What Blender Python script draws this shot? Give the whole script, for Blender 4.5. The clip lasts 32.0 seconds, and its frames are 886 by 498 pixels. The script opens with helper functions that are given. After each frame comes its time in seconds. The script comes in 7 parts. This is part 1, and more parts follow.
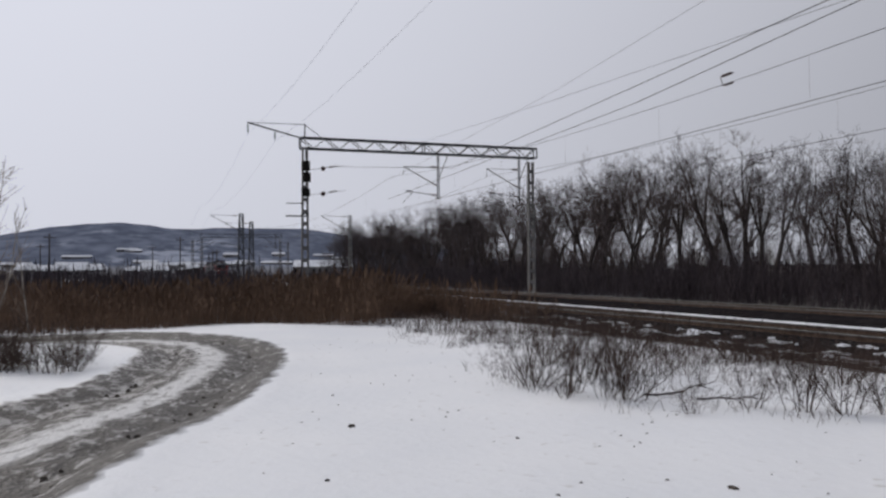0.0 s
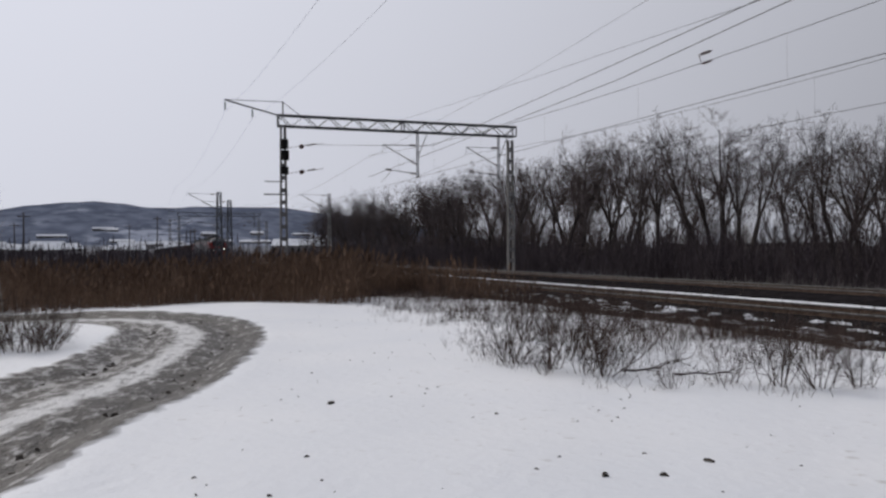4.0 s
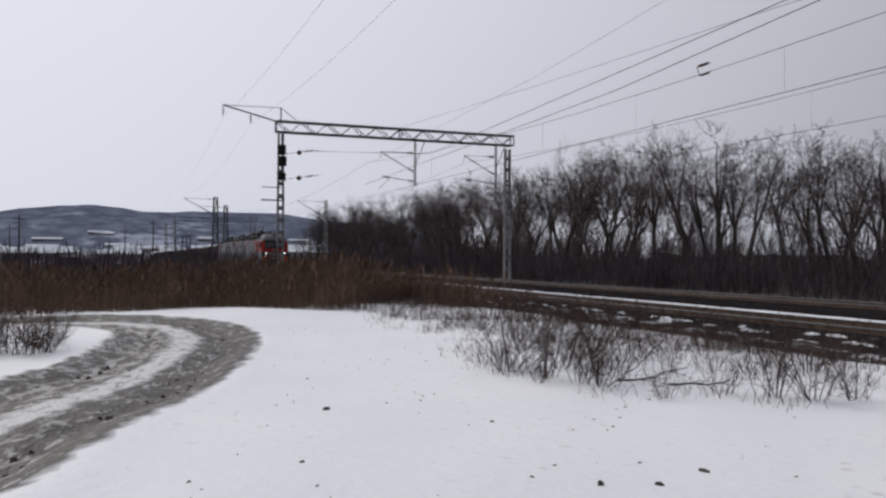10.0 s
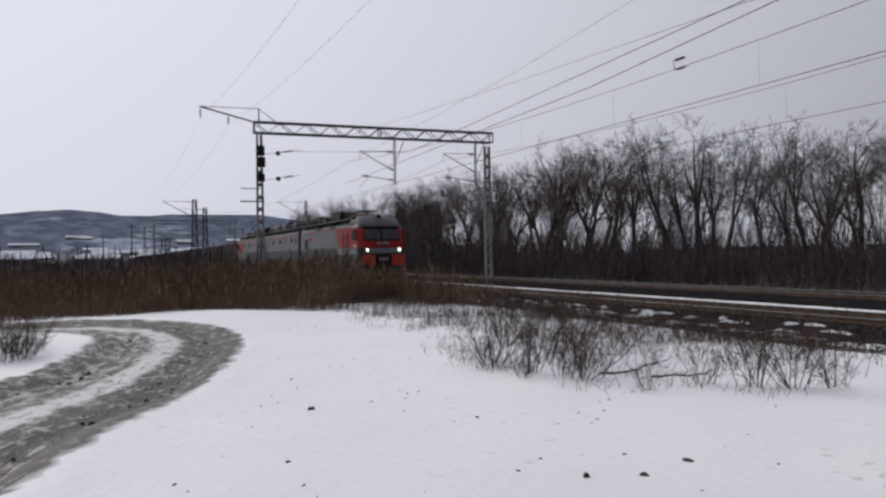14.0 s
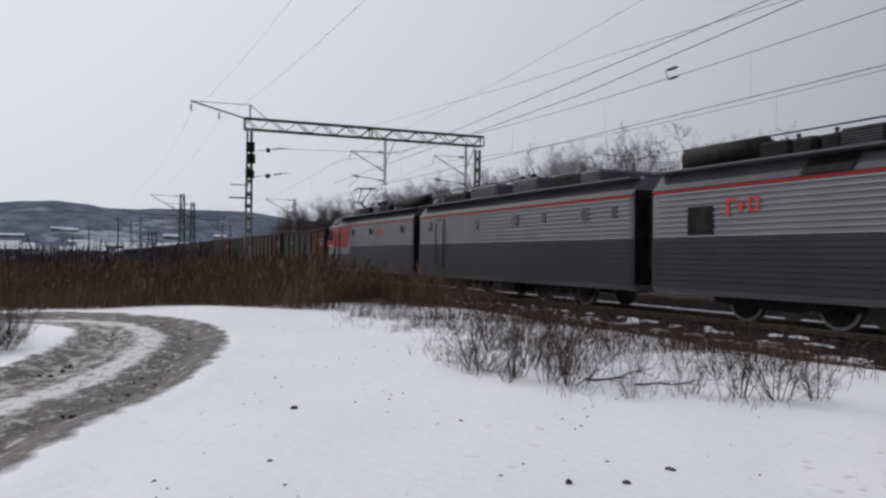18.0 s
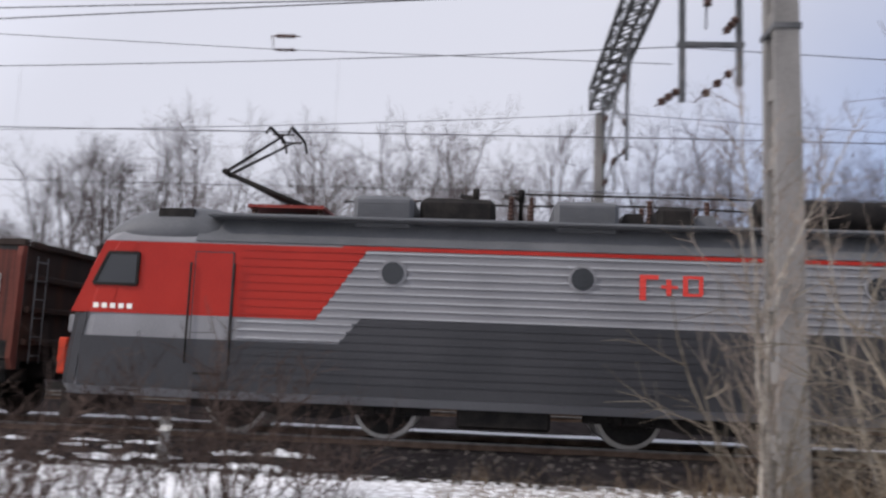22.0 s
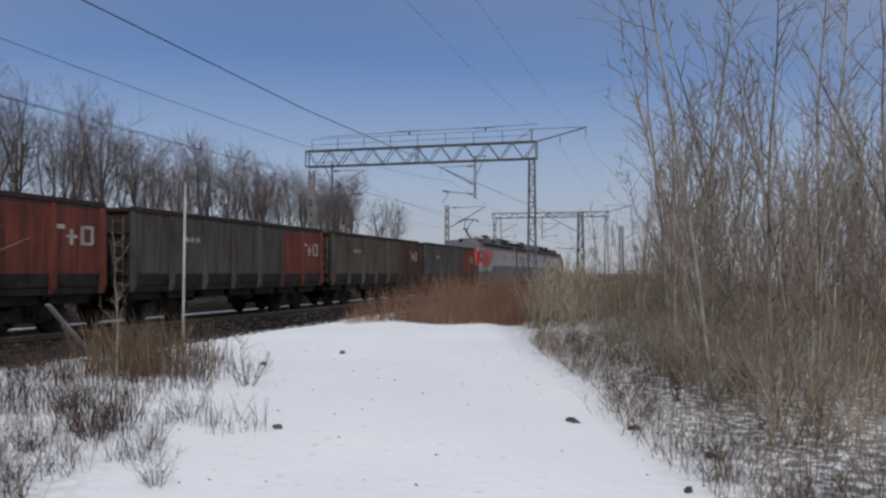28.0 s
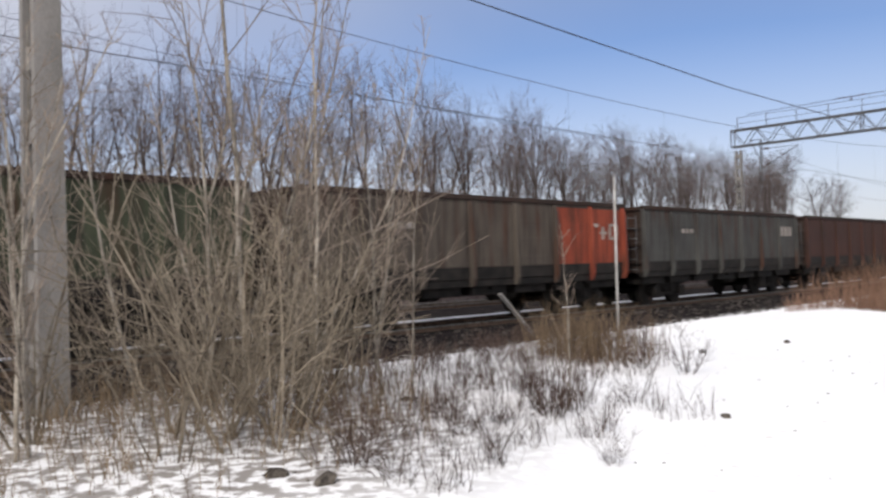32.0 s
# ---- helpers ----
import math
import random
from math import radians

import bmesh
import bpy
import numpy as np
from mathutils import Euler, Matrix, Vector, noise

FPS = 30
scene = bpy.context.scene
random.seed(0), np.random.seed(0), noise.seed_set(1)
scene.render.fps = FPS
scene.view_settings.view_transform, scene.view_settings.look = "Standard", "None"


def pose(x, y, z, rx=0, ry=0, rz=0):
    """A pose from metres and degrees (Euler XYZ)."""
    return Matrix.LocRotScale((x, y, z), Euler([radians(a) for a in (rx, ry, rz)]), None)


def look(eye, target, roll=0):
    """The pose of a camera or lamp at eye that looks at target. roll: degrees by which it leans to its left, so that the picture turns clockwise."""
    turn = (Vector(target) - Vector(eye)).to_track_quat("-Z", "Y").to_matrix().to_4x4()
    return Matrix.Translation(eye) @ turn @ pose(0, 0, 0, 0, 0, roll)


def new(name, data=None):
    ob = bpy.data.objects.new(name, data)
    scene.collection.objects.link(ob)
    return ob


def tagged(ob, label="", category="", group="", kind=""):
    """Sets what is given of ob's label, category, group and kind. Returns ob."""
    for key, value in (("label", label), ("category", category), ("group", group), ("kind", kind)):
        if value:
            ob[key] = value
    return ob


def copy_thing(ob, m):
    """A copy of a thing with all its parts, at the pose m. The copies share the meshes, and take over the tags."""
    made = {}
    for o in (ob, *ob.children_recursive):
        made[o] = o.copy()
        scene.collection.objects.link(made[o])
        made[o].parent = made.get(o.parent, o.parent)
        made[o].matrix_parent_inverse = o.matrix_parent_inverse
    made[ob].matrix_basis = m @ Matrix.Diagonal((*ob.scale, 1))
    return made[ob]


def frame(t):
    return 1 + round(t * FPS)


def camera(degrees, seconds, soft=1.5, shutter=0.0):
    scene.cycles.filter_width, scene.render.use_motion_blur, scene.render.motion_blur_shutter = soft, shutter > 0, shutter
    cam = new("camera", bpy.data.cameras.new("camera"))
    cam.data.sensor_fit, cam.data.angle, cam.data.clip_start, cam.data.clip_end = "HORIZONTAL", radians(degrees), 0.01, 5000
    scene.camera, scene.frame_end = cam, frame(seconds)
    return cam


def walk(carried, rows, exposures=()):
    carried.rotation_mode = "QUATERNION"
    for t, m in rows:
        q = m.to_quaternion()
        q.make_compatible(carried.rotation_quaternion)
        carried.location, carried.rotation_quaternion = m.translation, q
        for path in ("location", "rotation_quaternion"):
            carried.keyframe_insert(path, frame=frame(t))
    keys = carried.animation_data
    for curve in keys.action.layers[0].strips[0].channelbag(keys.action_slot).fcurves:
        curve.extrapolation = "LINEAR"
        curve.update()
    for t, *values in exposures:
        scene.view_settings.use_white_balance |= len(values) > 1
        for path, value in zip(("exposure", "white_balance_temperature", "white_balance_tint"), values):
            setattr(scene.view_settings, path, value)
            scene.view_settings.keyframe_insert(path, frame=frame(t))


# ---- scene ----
# Camera: a phone held at chest height by a standing person who turns with the train.
# World: +y runs along the railway to where the train comes from, +x across it, z = 0 is the snow at the feet.
cam = camera(57.24, 32.0, soft=2.5, shutter=0.2)
PATH = [  # t, x, y, z, yaw, pitch, roll
    (0, 0.09, 0.19, 1.61, -19.55, 1.54, -0.42),
    (0.5, 0.09, 0.19, 1.61, -19.88, 2.19, -1.03),
    (1, 0.08, 0.18, 1.61, -20.21, 2.06, -1.12),
    (1.5, 0.09, 0.18, 1.60, -20.20, 2.07, -1.06),
    (2, 0.09, 0.18, 1.60, -20.11, 1.82, -0.90),
    (2.5, 0.09, 0.18, 1.59, -20.08, 1.45, -0.56),
    (3, 0.09, 0.19, 1.59, -20.56, 0.98, -0.77),
    (3.5, 0.10, 0.20, 1.59, -20.88, 0.22, -0.64),
    (5.5, 0.10, 0.21, 1.58, -20.88, -0.13, -0.21),
    (6, 0.10, 0.21, 1.58, -20.67, -0.37, -0.10),
    (6.5, 0.10, 0.21, 1.58, -20.86, -0.62, -0.11),
    (7, 0.10, 0.21, 1.58, -21.02, -0.64, 0.12),
    (7.5, 0.09, 0.20, 1.58, -21.17, -0.34, 0.14),
    (8, 0.08, 0.20, 1.59, -21.32, -0.02, 0.18),
    (8.5, 0.08, 0.20, 1.58, -21.15, 0.05, 0.23),
    (9, 0.09, 0.20, 1.58, -21.17, 0.18, 0.06),
    (9.5, 0.08, 0.20, 1.58, -21.23, 0.55, 0.17),
    (10, 0.08, 0.20, 1.58, -21.26, 0.60, 0.24),
    (10.5, 0.08, 0.19, 1.58, -21.12, 0.73, 0.15),
    (11, 0.07, 0.19, 1.58, -21.12, 0.78, 0.03),
    (11.5, 0.08, 0.19, 1.58, -21.37, 0.53, -0.04),
    (12, 0.08, 0.20, 1.57, -21.48, 0.13, 0.16),
    (12.5, 0.08, 0.20, 1.57, -22.04, 0.09, 0.16),
    (13, 0.09, 0.20, 1.57, -22.11, -0.23, 0.33),
    (13.5, 0.08, 0.20, 1.58, -22.47, 0.19, -0.43),
    (14, 0.07, 0.19, 1.57, -22.58, 0.46, -0.91),
    (14.5, 0.08, 0.19, 1.57, -22.61, 0.69, -0.62),
    (16.5, 0.07, 0.19, 1.57, -22.94, 0.54, -0.57),
    (17, 0.07, 0.19, 1.57, -23.31, 0.63, 0.13),
    (17.5, 0.07, 0.21, 1.57, -23.52, 0.59, 0.51),
    (18, 0.07, 0.21, 1.57, -23.44, 0.62, 0.74),
    (18.5, 0.07, 0.22, 1.57, -24.77, 0.39, 0.99),
    (19, 0.08, 0.23, 1.57, -28.57, 1.44, 1.23),
    (19.5, 0.09, 0.25, 1.58, -33.72, 2.02, 0.61),
    (20, 0.10, 0.25, 1.59, -40.55, 3.54, 1.35),
    (20.5, 0.09, 0.21, 1.62, -47.40, 4.71, 1.42),
    (21.0, 0.15, 0.09, 1.65, -55.30, 5.42, 1.95),
    (21.1, 0.16, 0.08, 1.66, -57.45, 5.50, 2.03),
    (21.3, 0.18, 0.05, 1.66, -61.14, 5.64, 2.02),
    (21.5, 0.20, 0.03, 1.67, -66.39, 5.05, 1.63),
    (21.8, 0.23, -0.01, 1.66, -78.45, 6.46, 1.84),
    (22, 0.26, -0.03, 1.63, -86.20, 7.37, 2.25),
    (22.3, 0.28, -0.04, 1.59, -100.85, 8.10, 1.59),
    (22.5, 0.28, -0.04, 1.59, -110.07, 8.43, 1.47),
    (22.7, 0.25, -0.04, 1.61, -117.47, 7.06, -0.71),
    (23, 0.17, -0.04, 1.64, -126.03, 4.83, 0.14),
    (23.2, 0.12, -0.05, 1.65, -129.17, 4.97, 0.56),
    (23.5, 0.08, -0.07, 1.65, -136.89, 4.22, 0.54),
    (24, 0.09, -0.14, 1.63, -149.85, 3.57, 0.59),
    (24.5, 0.09, -0.22, 1.61, -159.32, 2.20, -0.33),
    (25, 0.09, -0.27, 1.60, -162.80, -0.04, 0.89),
    (25.5, 0.09, -0.29, 1.60, -164.56, 0.53, 0.82),
    (26, 0.10, -0.29, 1.61, -164.42, 1.32, 0.32),
    (26.5, 0.11, -0.29, 1.60, -164.32, 1.87, 0.52),
    (28.5, 0.09, -0.27, 1.60, -163.84, 1.37, -0.34),
    (29, 0.09, -0.26, 1.60, -163.53, -0.81, -0.97),
    (29.5, 0.09, -0.27, 1.60, -163.57, -1.38, -1.12),
    (30, 0.10, -0.28, 1.60, -163.74, 0.66, -0.27),
    (30.5, 0.11, -0.25, 1.60, -163.19, 0.73, -0.12),
    (31, 0.14, -0.19, 1.61, -160.06, 1.54, -0.34),
    (31.5, 0.16, -0.12, 1.62, -145.13, 1.78, -0.67),
    (32, 0.17, -0.09, 1.61, -134.86, 1.20, -1.62),
]
EXPOSURES = [(0.0, -0.53, 6550, 12), (3.5, -0.53, 6550, 12), (6.0, -0.42, 6550, 12), (18.5, -0.42, 6550, 12), (20.0, -0.12, 6500, 14), (20.5, -0.05, 6450, 16), (22.0, 0.46, 6500, 14), (22.5, 0.58, 6800, 14), (23.0, 0.82, 7300, 16),
             (23.5, 0.6, 7250, 13), (24.0, 0.31, 6900, 12), (25.0, -0.2, 6450, 10), (26.0, -0.2, 6350, 10), (28.5, -0.3, 6350, 10), (30.5, -0.28, 6350, 10), (31.0, -0.18, 6350, 10), (31.6, 0.24, 6700, 11), (32.0, 0.46, 6900, 12)]
walk(cam, [(t, pose(x, y, z, 90 + pitch, 0, yaw) @ pose(0, 0, 0, 0, 0, roll)) for t, x, y, z, yaw, pitch, roll in PATH], EXPOSURES)

# ---- sky and sun: thin bright veil on the sun's side, clear blue on the other ----
SUN_AZ, SUN_EL = 25.0, 37.0        # degrees; azimuth from +y towards -x
world = bpy.data.worlds.new("winter_sky")
scene.world = world
world.use_nodes = True
wn, wl = world.node_tree.nodes, world.node_tree.links
wn.clear()
sky = wn.new("ShaderNodeTexSky")
sky.sky_type = "NISHITA"
sky.sun_disc = False
sky.sun_elevation = radians(SUN_EL)
sky.sun_rotation = radians(-SUN_AZ)
sky.altitude, sky.air_density, sky.dust_density, sky.ozone_density = 100, 1.0, 0.5, 3.0
sun_dir = Vector((-math.sin(radians(SUN_AZ)) * math.cos(radians(SUN_EL)), math.cos(radians(SUN_AZ)) * math.cos(radians(SUN_EL)), math.sin(radians(SUN_EL))))
tc = wn.new("ShaderNodeTexCoord")
dot = wn.new("ShaderNodeVectorMath")
dot.operation = "DOT_PRODUCT"
dot.inputs[1].default_value = sun_dir
wl.new(tc.outputs["Generated"], dot.inputs[0])
cloud = wn.new("ShaderNodeTexNoise")
cloud.inputs["Scale"].default_value, cloud.inputs["Detail"].default_value = 1.6, 5.0
wl.new(tc.outputs["Generated"], cloud.inputs["Vector"])
mix_c = wn.new("ShaderNodeMath")
mix_c.operation = "MULTIPLY_ADD"
mix_c.inputs[1].default_value = 0.22
wl.new(cloud.outputs["Fac"], mix_c.inputs[0])
wl.new(dot.outputs["Value"], mix_c.inputs[2])
veil = wn.new("ShaderNodeMapRange")
veil.interpolation_type = "SMOOTHSTEP"
veil.inputs["From Min"].default_value, veil.inputs["From Max"].default_value = -0.56, 0.0
veil.inputs["To Min"].default_value, veil.inputs["To Max"].default_value = 0.0, 1.0
wl.new(mix_c.outputs[0], veil.inputs["Value"])
veil_bg, sky_bg, mixs = wn.new("ShaderNodeBackground"), wn.new("ShaderNodeBackground"), wn.new("ShaderNodeMixShader")
glow = wn.new("ShaderNodeMapRange")
glow.inputs["From Min"].default_value, glow.inputs["From Max"].default_value = -0.45, 0.42
glow.inputs["To Min"].default_value, glow.inputs["To Max"].default_value = 0.42, 0.68
glow.clamp = False
wl.new(dot.outputs["Value"], glow.inputs["Value"])
bright = wn.new("ShaderNodeMapRange")
bright.inputs["From Min"].default_value, bright.inputs["From Max"].default_value = 0.24, 0.9
bright.inputs["To Min"].default_value, bright.inputs["To Max"].default_value = 0.62, 1.2
wl.new(dot.outputs["Value"], bright.inputs["Value"])
strength = wn.new("ShaderNodeMath")
strength.operation = "MAXIMUM"
wl.new(glow.outputs[0], strength.inputs[0])
wl.new(bright.outputs[0], strength.inputs[1])
veil_bg.inputs["Color"].default_value = (0.83, 0.865, 0.965, 1)
wl.new(strength.outputs[0], veil_bg.inputs["Strength"])
tint = wn.new("ShaderNodeMix")
tint.data_type, tint.blend_type = "RGBA", "MULTIPLY"
tint.inputs["Factor"].default_value = 1.0
tint.inputs["B"].default_value = (0.89, 0.985, 1.22, 1)
wl.new(sky.outputs[0], tint.inputs["A"])
wl.new(tint.outputs["Result"], sky_bg.inputs["Color"])
# pale haze along the horizon
zsep = wn.new("ShaderNodeSeparateXYZ")
wl.new(tc.outputs["Generated"], zsep.inputs[0])
low = wn.new("ShaderNodeMapRange")
low.interpolation_type = "SMOOTHSTEP"
low.inputs["From Min"].default_value, low.inputs["From Max"].default_value = 0.0, 0.3
low.inputs["To Min"].default_value, low.inputs["To Max"].default_value = 0.8, 0.0
wl.new(zsep.outputs["Z"], low.inputs["Value"])
most = wn.new("ShaderNodeMath")
most.operation = "MAXIMUM"
wl.new(low.outputs[0], most.inputs[0])
wl.new(veil.outputs[0], most.inputs[1])
sky_bg.inputs["Strength"].default_value = 0.075
wl.new(most.outputs[0], mixs.inputs[0])
wl.new(sky_bg.outputs[0], mixs.inputs[1])
wl.new(veil_bg.outputs[0], mixs.inputs[2])
wout = wn.new("ShaderNodeOutputWorld")
wl.new(mixs.outputs[0], wout.inputs[0])
sun = new("sun", bpy.data.lights.new("sun", "SUN"))
sun.data.energy, sun.data.angle, sun.data.color = 1.75, radians(3.0), (1.0, 0.95, 0.87)
sun.matrix_world = look((0, 0, 60), Vector((0, 0, 60)) - sun_dir)


# ---- materials ----
def mat(name, a, b, rough=0.8, metal=0.0, scale=4.0, fine=60.0, bump=0.15, spread=0.5, vary=0.0, coat=0.0, stretch=(1, 1, 1), spec=0.12):
    """Two tones mixed by a coarse and a fine noise, with relief; vary: change of value from object to object."""
    m = bpy.data.materials.new(name)
    m.use_nodes = True
    n, l = m.node_tree.nodes, m.node_tree.links
    bs = n["Principled BSDF"]
    co = n.new("ShaderNodeTexCoord")
    mp = n.new("ShaderNodeMapping")
    mp.inputs["Scale"].default_value = stretch
    l.new(co.outputs["Object"], mp.inputs["Vector"])
    big, small = n.new("ShaderNodeTexNoise"), n.new("ShaderNodeTexNoise")
    big.inputs["Scale"].default_value, small.inputs["Scale"].default_value = scale, fine
    big.inputs["Detail"].default_value, small.inputs["Detail"].default_value = 5.0, 3.0
    l.new(mp.outputs[0], big.inputs["Vector"])
    l.new(mp.outputs[0], small.inputs["Vector"])
    add = n.new("ShaderNodeMath")
    add.operation = "MULTIPLY_ADD"
    add.inputs[1].default_value = 0.45
    l.new(small.outputs["Fac"], add.inputs[0])
    l.new(big.outputs["Fac"], add.inputs[2])
    rng = n.new("ShaderNodeMapRange")
    rng.inputs["From Min"].default_value, rng.inputs["From Max"].default_value = 0.725 - 0.3 * spread, 0.725 + 0.3 * spread
    l.new(add.outputs[0], rng.inputs["Value"])
    mx = n.new("ShaderNodeMix")
    mx.data_type = "RGBA"
    mx.inputs["A"].default_value, mx.inputs["B"].default_value = (*a, 1), (*b, 1)
    l.new(rng.outputs[0], mx.inputs["Factor"])
    col = mx.outputs["Result"]
    if vary:
        oi = n.new("ShaderNodeObjectInfo")
        vr = n.new("ShaderNodeMapRange")
        vr.inputs["To Min"].default_value, vr.inputs["To Max"].default_value = 1 - vary, 1 + vary
        l.new(oi.outputs["Random"], vr.inputs["Value"])
        hs = n.new("ShaderNodeHueSaturation")
        l.new(vr.outputs[0], hs.inputs["Value"])
        l.new(col, hs.inputs["Color"])
        col = hs.outputs[0]
    l.new(col, bs.inputs["Base Color"])
    rr = n.new("ShaderNodeMapRange")
    rr.inputs["To Min"].default_value, rr.inputs["To Max"].default_value = max(0.03, rough - 0.12), min(1.0, rough + 0.12)
    l.new(big.outputs["Fac"], rr.inputs["Value"])
    l.new(rr.outputs[0], bs.inputs["Roughness"])
    bs.inputs["Metallic"].default_value = metal
    bs.inputs["Specular IOR Level"].default_value = spec
    bs.inputs["Coat Weight"].default_value = coat
    if bump:
        bp = n.new("ShaderNodeBump")
        bp.inputs["Strength"].default_value, bp.inputs["Distance"].default_value = bump, 0.02
        l.new(add.outputs[0], bp.inputs["Height"])
        l.new(bp.outputs[0], bs.inputs["Normal"])
    return m


def plain(name, rgb, rough=0.5, metal=0.0, emit=0.0):
    m = bpy.data.materials.new(name)
    m.use_nodes = True
    bs = m.node_tree.nodes["Principled BSDF"]
    bs.inputs["Base Color"].default_value = (*rgb, 1)
    bs.inputs["Roughness"].default_value, bs.inputs["Metallic"].default_value = rough, metal
    if emit:
        bs.inputs["Emission Color"].default_value, bs.inputs["Emission Strength"].default_value = (*rgb, 1), emit
    return m


